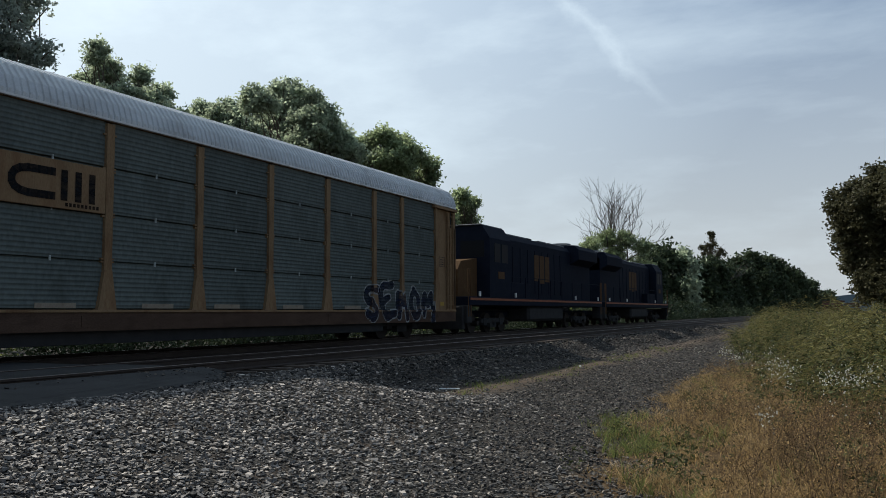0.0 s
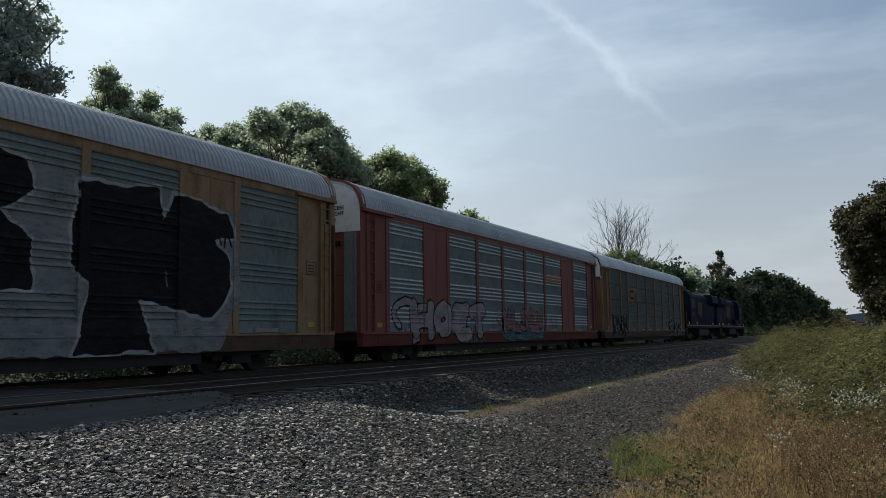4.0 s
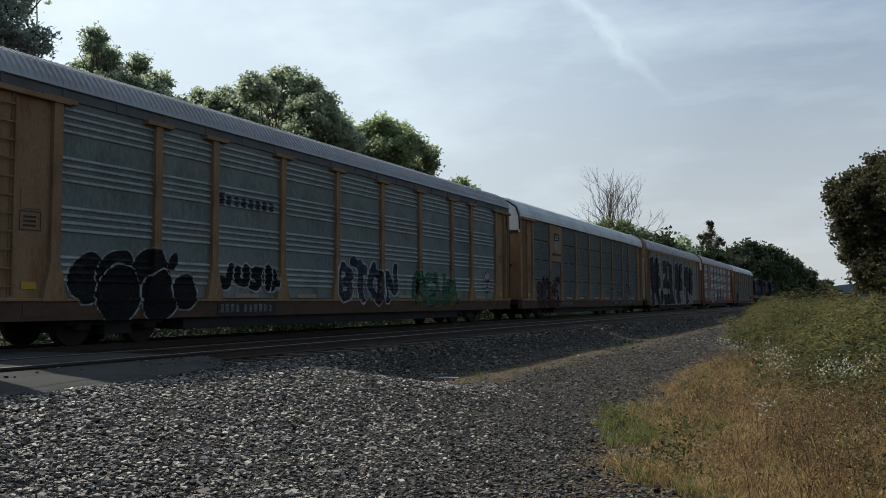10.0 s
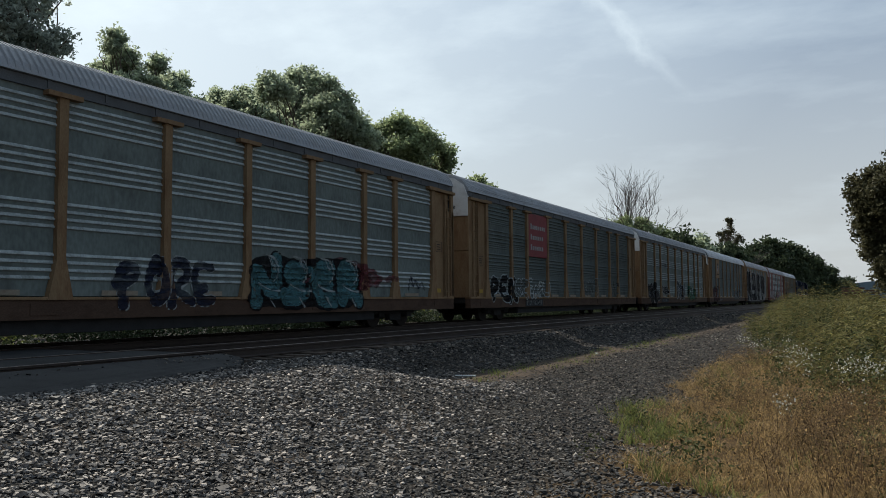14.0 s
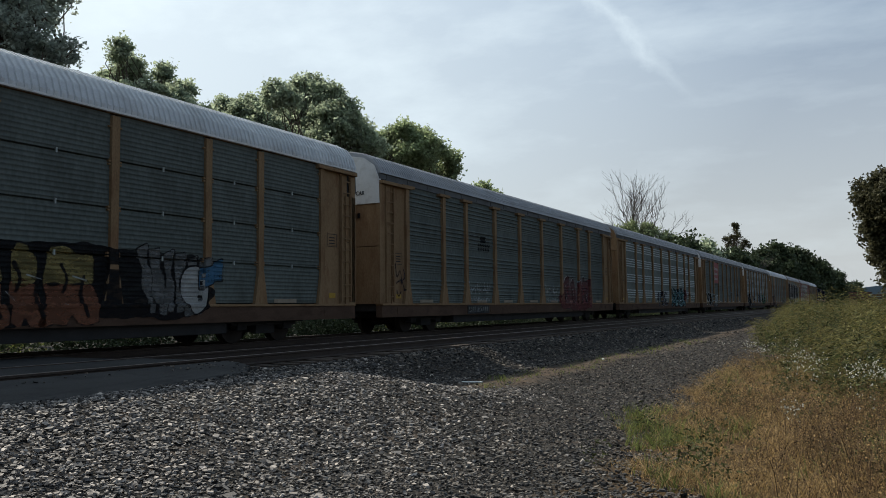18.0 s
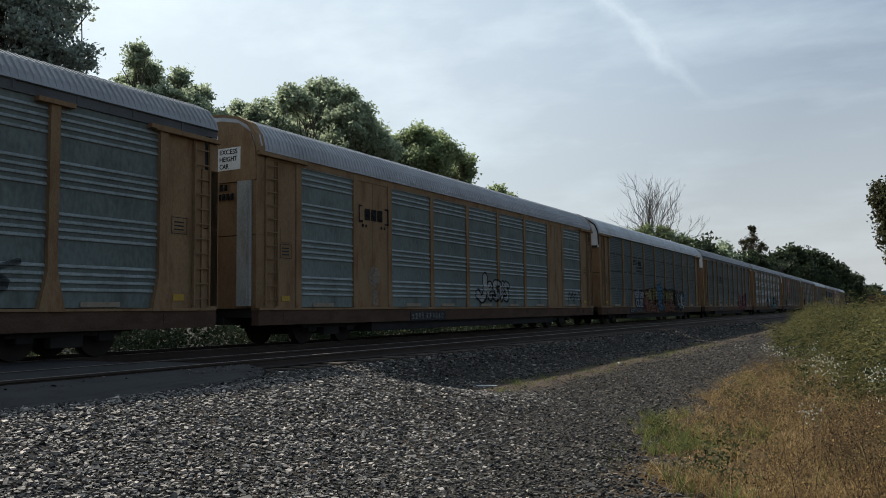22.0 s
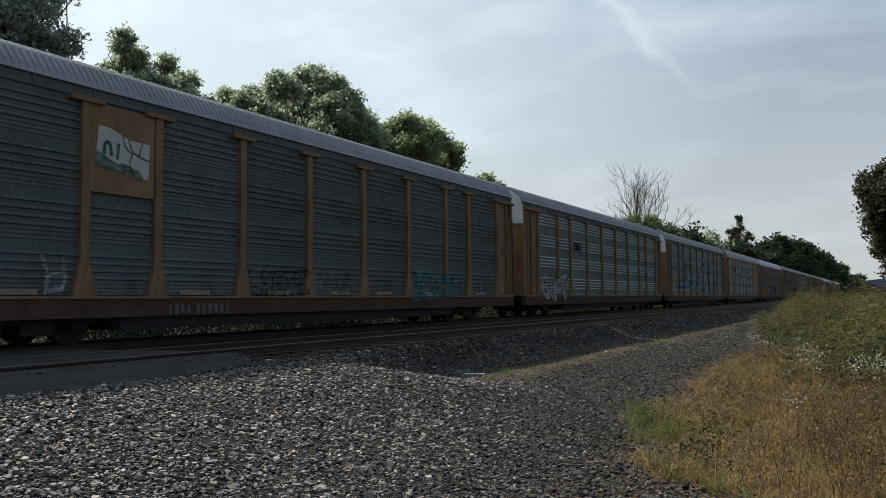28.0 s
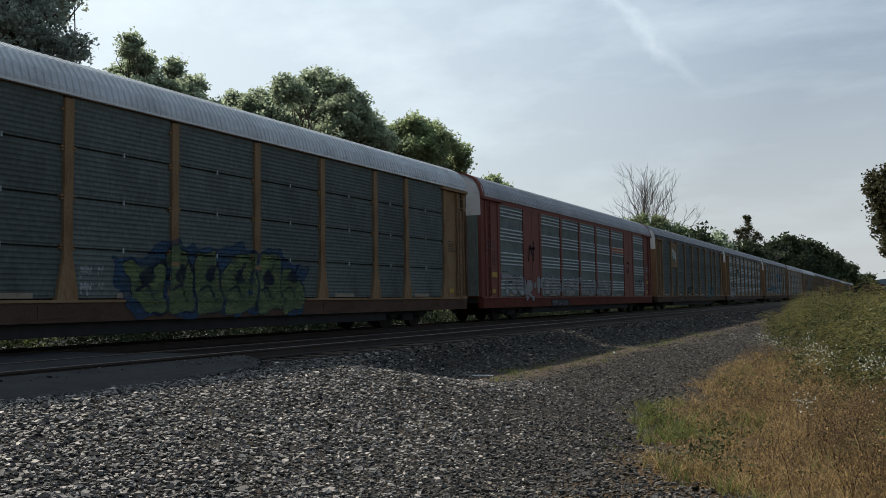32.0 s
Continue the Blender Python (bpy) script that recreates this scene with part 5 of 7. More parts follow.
def paint_shield_to_sign():
    # shield car
    plate(4, -8.2, -6.6, 2.88, 4.74, M_YELLOW, "yellow-brown sign plate with a shield")
    for pts, m, lab, up in (([(-7.78, 3.95), (-7.80, 4.27), (-7.6, 4.36), (-7.37, 4.32), (-7.14, 4.36), (-6.94, 4.27), (-6.96, 3.95)], G_NAVY, "dark blue top of a shield", 0), ([(-7.78, 3.95), (-6.96, 3.95), (-6.98, 3.68), (-7.37, 3.46), (-7.76, 3.68)], G_WHITE, "white field of a shield", 0)):
        p = Paint()
        p.poly(pts, 0, up)
        p.done(CARS[3], "shield", lab, m)
    bars(4, "shield_stripe", "red stripe of a shield", [(-7.70 + i * 0.18, -7.62 + i * 0.18, 3.64 - 0.05 * (i in (1, 2)), 3.94) for i in range(4)], G_RED, FACE + 0.006)
    bars(4, "lettering", "small white lettering bars", [(-7.66, -7.08, 4.03 + 0.13 * k, 4.10 + 0.13 * k) for k in range(2)], G_WHITE, FACE + 0.006)
    bars(4, "lettering", "small dark lettering bars", [(-8.1 + i * 0.092, -8.035 + i * 0.092, 3.2, 3.32) for i in range(16) if i != 8], G_BLACK, FACE)
    word(4, "SKRE", -10.3, -6.85, 0.6, 1.98, G_DARK_RED, G_BLACK, "dark red graffiti letters", weight=0.34, edge=0.07, seed=11, wild=0.1)
    strokes(4, [[(-7.2, 1.8), (-6.95, 1.7), (-7.0, 1.2), (-6.85, 0.9)], [(-7.75, 1.1), (-7.5, 0.95), (-7.3, 1.1), (-7.4, 1.35)]], 0.022, G_FAINT, "thin pale line beside a graffiti", 5, 2)
    word(4, "LUNAITE", 3.5, 9.1, 0.62, 1.9, G_GREY, G_BLACK, "pale outlined graffiti letter", weight=0.37, edge=0.03, seed=12, rounds=1)
    # tagged grey car
    for i, (y, r, h) in enumerate(((-10.05, 0.45, 1.35), (-9.3, 0.5, 1.4), (-8.4, 0.55, 1.42), (-9.3, 0.55, 1.05), (-8.2, 0.5, 1.0), (-7.42, 0.36, 1.12))):
        spray(5, [("poly", ellipse(y, h, r, r * 1.12, 0.1))], G_BLACK, G_FAINT, "black bubble of a graffiti with a pale edge", 0.04, i, 0.02, i, "graffiti_bubble")
    spray(5, [("poly", ellipse(-7.75, 1.78, 0.12, 0.2, 0.3))], G_BLACK, G_FAINT, "small black drop with a pale edge", 0.03, 6, 0.01, 4, "graffiti_bubble")
    word(5, "JUSi", -6.3, -4.25, 1.15, 1.85, G_BLACK, G_WHITE, "small black graffiti edged in white", weight=0.38, edge=0.055, seed=14)
    spray(5, [("poly", ellipse(-4.35, 1.45, 0.3, 0.32))], G_BLACK, G_WHITE, "small black bubble edged in white", 0.04, 1, 0.02, 4, "graffiti_bubble")
    word(5, "GTON", -1.35, 2.35, 0.8, 2.15, G_NAVY, G_CHALK, "dark blue graffiti letters with pale edges", weight=0.34, edge=0.055, seed=15, rounds=1, wild=0.1)
    strokes(5, [[(-1.2 + k * 0.9, 1.9), (-1.0 + k * 0.9, 1.2), (-0.6 + k * 0.9, 1.6), (-0.5 + k * 0.9, 0.85)] for k in range(4)], 0.024, G_GREY, "thin pale lines of a graffiti", 5, 5, 1)
    cloud(5, 3.35, 7.1, 0.6, 1.25, G_OLIVE, "yellow-green painted shade", 7, 0.2)
    word(5, "REUM", 3.5, 6.9, 0.75, 2.0, G_GREEN, G_BLACK, "green graffiti letters outlined in black", weight=0.30, edge=0.045, seed=16, rounds=1, wild=0.1)
    strokes(5, [[(3.6 + k * 0.8, 2.05), (4.1 + k * 0.8, 2.1), (4.2 + k * 0.8, 1.7)] for k in range(4)], 0.02, G_LIME, "thin yellow-green edge of a graffiti", 6, 5, 1)
    spray(5, [("poly", ellipse(9.95, 1.65, 0.32, 0.4))], G_WHITE, G_BLACK, "round white stencil", 0.04, 0, 0.03, 17)
    for y, z, a, b in ((9.85, 1.72, 0.08, 0.09), (10.08, 1.72, 0.08, 0.09), (9.97, 1.45, 0.14, 0.05), (9.97, 1.58, 0.04, 0.05)):
        spray(5, [("poly", ellipse(y, z, a, b, 0, 12))], G_BLACK, None, "dark mark on a round stencil", 0, 3, 0.01, 2)
    for c in (5, 11):
        bars(c, "lettering", "dark faded lettering bars", [(-6.3 + i * 0.27, -6.13 + i * 0.27, 3.22, 3.46 + 0.08 * (i == 0)) for i in range(8)], G_NAVY)
    # red sign car
    plate(6, -6.38, -4.0, 2.78, 4.72, G_SIGN, "red sign plate")
    for z, n in ((4.02, 8), (3.55, 7), (3.08, 7)):
        bars(6, "lettering", "white lettering bars", [(-6.12 + i * 0.235, -5.96 + i * 0.235, z, z + (0.25 if i == 0 else 0.18)) for i in range(n)], G_WHITE, FACE)
    word(6, "PEK", -10.4, -7.75, 0.7, 1.9, G_BLACK, G_CHALK, "black graffiti letters with pale edges", weight=0.31, edge=0.05, seed=20)
    word(6, "GR", -7.75, -6.6, 0.95, 1.95, G_DIM, G_CHALK, "pale outlined graffiti letters", weight=0.31, edge=0.04, seed=21, wild=0.12)
    word(6, "EAPU", -6.35, -3.8, 0.92, 1.8, None, G_CHALK, "pale scribbled graffiti outlines", weight=0.28, edge=0.035, seed=22, wild=0.1)
    word(6, "ONT", 1.65, 4.25, 0.95, 1.95, G_DIM, G_FAINT, "dim pale graffiti outlines", weight=0.31, edge=0.025, seed=23, wild=0.1)
    word(6, "VU", 6.9, 8.15, 1.05, 1.85, None, G_GREY, "small pale tag", weight=0.30, edge=0.03, seed=24, wild=0.12)
    # teal piece in a red cloud
    cloud(7, 1.2, 7.6, 1.0, 2.15, G_RED, "red painted cloud", 25, 0.3, -1)
    spray(7, [("poly", [(6.2, 1.9), (7.0, 1.75), (8.3, 1.55), (7.3, 1.3), (6.3, 1.1)])], G_RED, None, "red painted streak", 0, -1, 0.05, 3)
    cloud(7, 1.0, 6.6, 0.56, 2.1, G_BLACK, "black painted ground of a graffiti", 31, 0.12, 0)
    word(7, "NSER", 1.4, 6.3, 0.62, 2.05, G_TEAL, G_BLACK, "teal graffiti letter outlined in black", weight=0.37, edge=0.05, seed=25, layer=1, wild=0.05)
    for k in range(4):
        y = 1.95 + 1.22 * k
        strokes(7, [[(y, 2.02), (y + 0.45, 1.98), (y + 0.62, 1.6), (y + 0.4, 1.35)], [(y - 0.2, 1.3), (y + 0.25, 1.12), (y + 0.6, 1.12)], [(y + 0.1, 0.95), (y + 0.35, 0.7)]], 0.022, G_FAINT, "white highlight of a graffiti letter", 6, k)
        strokes(7, [[(y + 0.2 + 0.08 * i, 1.98), (y + 0.35 + 0.06 * i, 1.72 - 0.04 * i)] for i in range(5)], 0.011, G_FAINT, "fine white hatching of a graffiti letter", 6, k)
    strokes(7, [[(9.2, 1.2), (9.4, 1.75), (9.5, 1.2), (9.7, 1.6), (9.9, 1.15), (10.1, 1.55), (10.3, 1.2)]], 0.03, G_NAVY, "small dark scribbled tag", 3, 2)
    word(7, "PORE", -2.6, 0.2, 0.7, 1.8, G_NAVY, G_FAINT, "blue and white graffiti letters", weight=0.32, edge=0.03, seed=27, wild=0.1)
    # red letters and thin white scribbles
    red = ([(3.5, 0.8), (3.5, 1.28), (4.0, 1.34), (4.4, 2.05), (4.8, 2.35), (5.15, 2.2), (5.2, 1.3), (4.95, 0.62)], [(5.2, 0.62), (5.25, 1.9), (5.55, 2.2), (5.85, 2.0), (5.95, 1.5), (6.2, 0.8), (6.1, 0.6)],
           [(6.25, 0.62), (6.2, 1.98), (6.75, 2.2), (7.05, 2.1), (7.1, 0.62)], [(7.15, 0.62), (7.1, 2.25), (7.3, 2.35), (7.75, 1.95), (8.15, 2.2), (8.35, 2.15), (8.35, 0.7)])
    for i, pts in enumerate(red):
        spray(8, [("poly", rounded(pts, 1))], G_RED, G_BLACK, "red graffiti letter with dark gaps", 0.03, i % 2, 0.03, i + 1, "graffiti_letter")
    for i, (y, z) in enumerate(((4.55, 1.35), (5.62, 1.2), (6.72, 1.25), (7.75, 1.2))):
        spray(8, [("poly", [(y - 0.14, z - 0.3), (y - 0.06, z + 0.35), (y + 0.1, z + 0.45), (y + 0.12, z - 0.25)])], G_BLACK, None, "dark gap in a graffiti letter", 0, 4, 0.03, i)
        strokes(8, [[(y - 0.1, z + 0.4), (y + 0.1, z + 0.5), (y + 0.02, z), (y + 0.14, z - 0.35)]], 0.02, G_FAINT, "white highlight of a graffiti letter", 5, i)
    strokes(8, [[(3.95, 1.55), (4.35, 2.1), (4.8, 2.38), (5.0, 2.3)], [(5.25, 1.85), (5.5, 2.2), (5.7, 2.18)], [(6.2, 1.95), (6.75, 2.22)], [(7.15, 2.3), (7.35, 2.35)]], 0.024, G_FAINT, "white highlight along a graffiti", 5, 9)
    for y0, y1, k in ((-6.35, -4.3, 1), (1.65, 3.6, 2)):
        rng = random.Random(k)
        lines = [[(y0 + (y1 - y0) * (i / 7) + rng.uniform(-0.15, 0.15), rng.uniform(1.3, 1.85)) for i in range(8)]]
        lines += [[(y0 + (y1 - y0) * (i + rng.uniform(0, 0.6)) / 6, 1.75), (y0 + (y1 - y0) * (i + rng.uniform(0, 1)) / 6, 1.3), (y0 + (y1 - y0) * (i + rng.uniform(0.3, 1.2)) / 6, 1.6), (y0 + (y1 - y0) * (i + 1) / 6, 1.35)] for i in range(6)]
        lines += [[(y0 + 0.3 + 0.24 * i, 1.18), (y0 + 0.36 + 0.24 * i, 1.0), (y0 + 0.46 + 0.24 * i, 1.16)] for i in range(7)]
        strokes(8, lines, 0.018, G_FAINT, "thin white scribbled tag", 3, k)
    strokes(8, [[(-11.6, 2.2), (-11.5, 1.7), (-11.3, 2.1), (-11.2, 1.6)], [(-11.55, 1.6), (-11.2, 1.75), (-11.05, 1.4)], [(-11.5, 1.35), (-11.4, 1.15), (-11.25, 1.35)], [(-11.1, 2.05), (-10.98, 1.8), (-11.15, 1.7)]], 0.028, G_NAVY, "dark blue scribbled tag", 3, 8)
    bars(8, "lettering", "dark faded sign bars", [(-6.35, -5.3, 3.36 + i * 0.07, 3.39 + i * 0.07) for i in range(3)] + [(-5.2, -4.7, 3.3, 3.55)] + [(-5.4 + i * 0.16, -5.29 + i * 0.16, z, z + 0.12) for i in range(7) for z in (2.98, 3.14)], G_BLACK)


def paint_later_cars():
    # colourful car
    spray(9, [("poly", [(-6.5, 1.9), (-4.2, 1.92), (-4.3, 1.4), (-4.55, 0.85), (-6.1, 0.88), (-6.2, 1.4)])], G_BLUE, G_BLACK, "dark blue painted patch", 0.03, 0, 0.02, 3)
    text_on(9, "REST EASY", -6.38, -4.3, 1.46, 1.84, G_WHITE)
    text_on(9, "CUZ!", -6.1, -4.62, 0.92, 1.38, G_WHITE)
    cloud(9, -4.5, 7.3, 0.56, 2.2, G_BLACK, "black painted ground of a graffiti", 32, 0.10)
    spray(9, [("poly", [(-4.2, 1.75), (-3.8, 2.02), (-3.5, 1.3), (-3.7, 0.7), (-4.3, 0.9)])], G_RED, G_BLACK, "dark red graffiti shape", 0.05, 1, 0.03, 3)
    upper = ([(-3.65, 1.35), (-3.75, 2.02), (-2.85, 1.9), (-2.4, 2.12), (-2.15, 2.1), (-2.1, 1.35)], [(-1.95, 1.35), (-1.95, 2.05), (-1.6, 2.2), (-1.3, 2.1), (-0.95, 1.9), (-0.85, 1.6), (-1.2, 1.35)],
             [(0.75, 1.3), (0.75, 1.95), (1.15, 2.1), (1.5, 1.85), (1.6, 1.35)], [(1.8, 1.3), (1.75, 2.05), (2.2, 2.05), (2.25, 1.35)], [(2.4, 1.35), (2.4, 2.05), (2.9, 2.05), (3.2, 1.85), (3.5, 2.0), (3.5, 1.35)])
    for i, pts in enumerate(upper):
        spray(9, [("poly", rounded(pts, 1))], G_GOLD, G_BLACK, "upper, yellow half of a graffiti letter", 0.035, 2, 0.03, i + 1, "graffiti_letter")
        lo, hi = min(p[0] for p in pts), max(p[0] for p in pts)
        spray(9, [("poly", [(lo, 1.34), (hi, 1.34), (hi + 0.1, 0.6), ((lo + hi) / 2 + 0.12, 0.58), ((lo + hi) / 2, 0.95), ((lo + hi) / 2 - 0.12, 0.58), (lo - 0.1, 0.62)])], G_ORANGE, G_BLACK, "lower, orange half of a graffiti letter", 0.03, 2, 0.035, i + 1, "graffiti_letter")
        m = (lo + hi) / 2
        strokes(9, [[(m - 0.2, 1.7), (m - 0.05, 1.45), (m - 0.15, 1.2)], [(m + 0.3, 1.5), (m + 0.2, 1.1), (m + 0.35, 0.75)]], 0.035, G_BLACK, "dark inner stroke of a graffiti letter", 5, i)
        strokes(9, [[(m + 0.05, 1.5), (m + 0.35, 1.42)], [(m - 0.35, 1.2), (m - 0.1, 0.95)]], 0.012, G_FAINT, "thin white highlight of a graffiti letter", 6, i)
    spray(9, [("poly", rounded([(-0.95, 1.95), (-0.7, 2.4), (-0.1, 2.3), (0.2, 2.5), (0.4, 2.05), (0.7, 2.15), (0.55, 1.5), (0.35, 1.1), (0.6, 0.7), (-0.9, 0.7), (-0.5, 1.2)], 1))], G_SKY, G_NAVY, "blue graffiti letter", 0.06, 3, 0.03, 4, "graffiti_letter")
    strokes(9, [[(-0.45, 1.2), (-0.3, 1.8), (-0.35, 2.15)], [(0.0, 1.1), (0.05, 1.7), (0.25, 2.1)], [(-0.6, 0.85), (-0.3, 1.05), (0.05, 0.85), (-0.2, 0.72)]], 0.03, G_NAVY, "dark line in a blue letter", 6, 3)
    for i in range(6):
        spray(9, [("poly", [(4.5 + 0.36 * i, 2.1 - 0.03 * i), (4.75 + 0.36 * i, 2.15 - 0.03 * i), (4.95 + 0.3 * i, 1.2), (5.0 + 0.25 * i, 0.75), (4.8 + 0.25 * i, 0.75)])], G_GREY, G_BLACK, "silver feathered graffiti shape", 0.03, 3 + i % 2, 0.03, i)
    spray(9, [("poly", ellipse(6.1, 1.3, 0.38, 0.5))], G_WHITE, G_BLACK, "silver round graffiti shape", 0.05, 6, 0.03, 2)
    spray(9, [("poly", [(6.25, 1.3), (7.0, 1.5), (7.0, 1.95), (6.3, 1.75)])], G_SKY, G_BLACK, "blue painted band", 0.03, 7, 0.02, 2)
    bars(9, "lettering", "dark faded sign bars", [(-6.2, -5.2, 3.42 + i * 0.08, 3.455 + i * 0.08) for i in range(4)] + [(-5.1, -4.45, 3.4, 3.66)] + [(-5.45 + i * 0.17, -5.33 + i * 0.17, z, z + 0.13) for i in range(8) for z in (3.0, 3.2)], G_BLACK)
    # plain plate car
    word(10, "J", -0.6, 0.3, 1.04, 2.3, G_WHITE, G_BLACK, "tall pale graffiti letter outlined in black", weight=0.31, edge=0.07, seed=37)
    word(10, "eSUS", 0.28, 2.3, 1.15, 1.98, G_WHITE, G_BLACK, "pale rounded graffiti letter outlined in black", weight=0.27, edge=0.07, seed=38, wild=0.03)
    bracket_emblem(10, -8.12, -6.62, 3.3, 3.9)
    spray(10, [("poly", ellipse(-7.33, 1.85, 0.3, 0.3))], G_FADED, None, "faint pale round stencil", 0, 0, 0.02, 1, "stencil")
    spray(10, [("poly", [(-7.48, 1.5), (-7.18, 1.5), (-7.22, 1.05), (-7.44, 1.05)])], G_FADED, None, "faint pale foot of a stencil", 0, 1, 0.02, 1, "stencil")
    strokes(10, [[(9.0, 1.1), (9.15, 1.8), (9.35, 1.2), (9.6, 1.75), (9.7, 1.1), (10.0, 1.7), (10.2, 1.2), (10.5, 1.8), (10.7, 1.1)]], 0.028, G_BLACK, "thin black scribbled tag", 3, 2)
    # blue script car
    script = ([(-9.3, 1.6), (-7.9, 1.6), (-6.3, 1.6), (-5.75, 2.1), (-5.5, 3.75)], [(-5.4, 3.7), (-5.3, 2.2), (-5.1, 1.6), (-4.6, 1.45), (-3.7, 2.2), (-3.35, 2.7)], [(-3.05, 4.3), (-3.2, 2.3), (-2.95, 1.55), (-2.2, 1.4), (-1.2, 2.0), (0.0, 3.1), (1.0, 3.65), (1.85, 3.75)],
              [(1.85, 3.75), (2.2, 3.3), (1.85, 3.0)], [(0.05, 3.0), (-0.15, 2.2), (0.2, 1.45), (1.3, 1.25), (2.4, 1.65), (3.6, 2.6), (3.95, 3.6)])
    spray(11, [("line", rounded(l, 3), 0.19) for l in script], G_DIM_BLUE, G_CHALK, "huge faint blue script graffiti with pale edges", 0.075, 0, 0.025, 3)
    strokes(11, [[(-4.6, 3.85), (-4.3, 3.45), (-3.3, 3.6)], [(-2.75, 3.75), (-2.1, 3.45), (-1.75, 3.6), (-1.8, 3.95)], [(-2.8, 3.0), (-2.4, 2.95), (-2.2, 2.7)], [(-5.0, 2.7), (-4.6, 2.55), (-4.4, 2.2)], [(1.75, 4.3), (1.85, 3.8)]], 0.045, G_CHALK, "pale flourish of a script graffiti", 2, 3)
    cloud(11, 3.6, 4.3, 1.2, 3.9, G_DIM_BLUE, "faint blue painted shade", 8, 0.1, 1)
    strokes(11, [[(4.4, 1.1), (4.5, 1.75), (5.1, 1.85), (5.2, 1.2)], [(5.3, 1.3), (5.7, 1.8), (5.9, 1.2), (5.5, 1.15)], [(6.1, 1.75), (6.9, 1.85)], [(6.5, 1.85), (6.45, 1.1)], [(7.7, 1.8), (7.1, 1.6), (7.6, 1.4), (7.0, 1.1)]], 0.06, G_SMOKE, "faint black tag letters", 4, 4)
    # bright ribbed car
    bracket_emblem(12, -6.2, -4.5, 3.0, 3.68)
    strokes(12, [[(0.15, 0.95), (0.15, 1.7), (1.0, 1.72), (1.0, 0.95), (0.2, 0.93)], [(0.45, 1.15), (0.8, 1.15), (0.8, 1.55), (0.48, 1.5), (0.45, 1.15)], [(1.3, 0.95), (1.35, 1.6)], [(1.5, 1.0), (1.5, 1.45), (1.9, 1.5), (1.95, 0.95)], [(1.7, 1.65), (2.35, 1.68), (2.3, 1.0)]], 0.022, G_WHITE, "thin white outline tag", 3, 3, 0)
    word(12, "GIFT", -10.5, -6.9, 0.65, 1.95, G_WHITE, G_NAVY, "white and blue graffiti letters", weight=0.32, edge=0.05, seed=44, wild=0.1)
    # poster car
    plate(13, -8.36, -6.62, 2.98, 4.72, M_YELLOW, "yellow-brown plate")
    p = Paint()
    p.poly([(-8.1, 3.5), (-7.5, 3.44), (-7.05, 3.33), (-6.78, 3.38), (-6.75, 4.1), (-7.3, 4.12), (-7.7, 4.28), (-8.02, 4.30)], 0)
    p.poly([(-8.1, 3.5), (-7.5, 3.44), (-7.05, 3.33), (-6.9, 3.36), (-7.0, 3.5), (-7.4, 3.62), (-7.6, 3.6), (-8.07, 3.8)], 1, 2)
    p.stroke([(-7.9, 3.75), (-7.88, 4.0), (-7.75, 4.0), (-7.72, 3.74)], 0.035, 1, 3)
    p.stroke([(-7.58, 3.7), (-7.55, 4.0)], 0.035, 1, 3)
    for line in ([(-7.3, 4.12), (-7.2, 3.85), (-6.76, 3.75)], [(-7.2, 3.85), (-7.3, 3.6), (-7.15, 3.4)], [(-6.95, 4.1), (-7.05, 3.8)], [(-7.45, 4.2), (-7.4, 3.95), (-7.2, 3.85)]):
        p.stroke(line, 0.010, 2, 4)
    p.done(CARS[12], "poster", "torn white and teal poster", G_POSTER, G_GREEN, G_BLACK)
    word(13, "LMETE", -3.6, -1.4, 0.95, 1.65, G_DIM, G_BLACK, "dim grey graffiti letters", weight=0.31, edge=0.03, seed=46)
    word(13, "CNUL", -1.15, 1.05, 0.95, 1.68, G_DIM, G_FAINT, "pale blue-grey graffiti letters", weight=0.31, edge=0.022, seed=47)
    word(13, "BEASE", 4.1, 7.5, 0.8, 1.8, G_TEAL, G_FAINT, "pale teal graffiti letters", weight=0.31, edge=0.02, seed=48, wild=0.1)
    word(13, "OTR", 8.75, 10.6, 1.0, 1.75, G_DIM, G_GREY, "dim grey scribble", weight=0.32, edge=0.025, seed=49)
    strokes(13, [[(-9.15, 1.7), (-9.0, 1.3), (-9.1, 1.0)], [(-8.7, 1.65), (-8.65, 1.1), (-9.0, 1.05)], [(-9.05, 1.35), (-8.7, 1.4)]], 0.035, G_FAINT, "scratched pale tag", 3, 3, 1)
    # second red car
    for ch, a, b, z0, z1 in (("T", -10.7, -9.5, 0.98, 2.0), ("i", -9.65, -9.05, 0.98, 1.98), ("e", -9.1, -8.25, 0.98, 1.95), ("R", -8.3, -7.45, 0.75, 1.82)):
        word(14, ch, a, b, z0, z1, G_SILVER, G_BLACK, "pale graffiti letter outlined in black", weight=0.32 if ch != "i" else 0.55, edge=0.035, seed=52, rounds=1, wild=0.02, layer=1)
    spray(14, [("poly", ellipse(-7.2, 1.45, 0.13, 0.16))], G_SILVER, G_BLACK, "pale dot outlined in black", 0.03, 1, 0.01, 2)
    word(14, "MOON", -7.0, -3.65, 0.96, 1.98, G_SILVER, G_BLACK, "pale graffiti letter outlined in black", weight=0.38, edge=0.026, seed=53, rounds=1, wild=0.04)
    word(14, ".ASTRO.", -3.6, 0.35, 0.97, 1.92, G_SILVER, G_BLACK, "pale graffiti letter outlined in black", weight=0.38, edge=0.026, seed=54, rounds=1, wild=0.03)
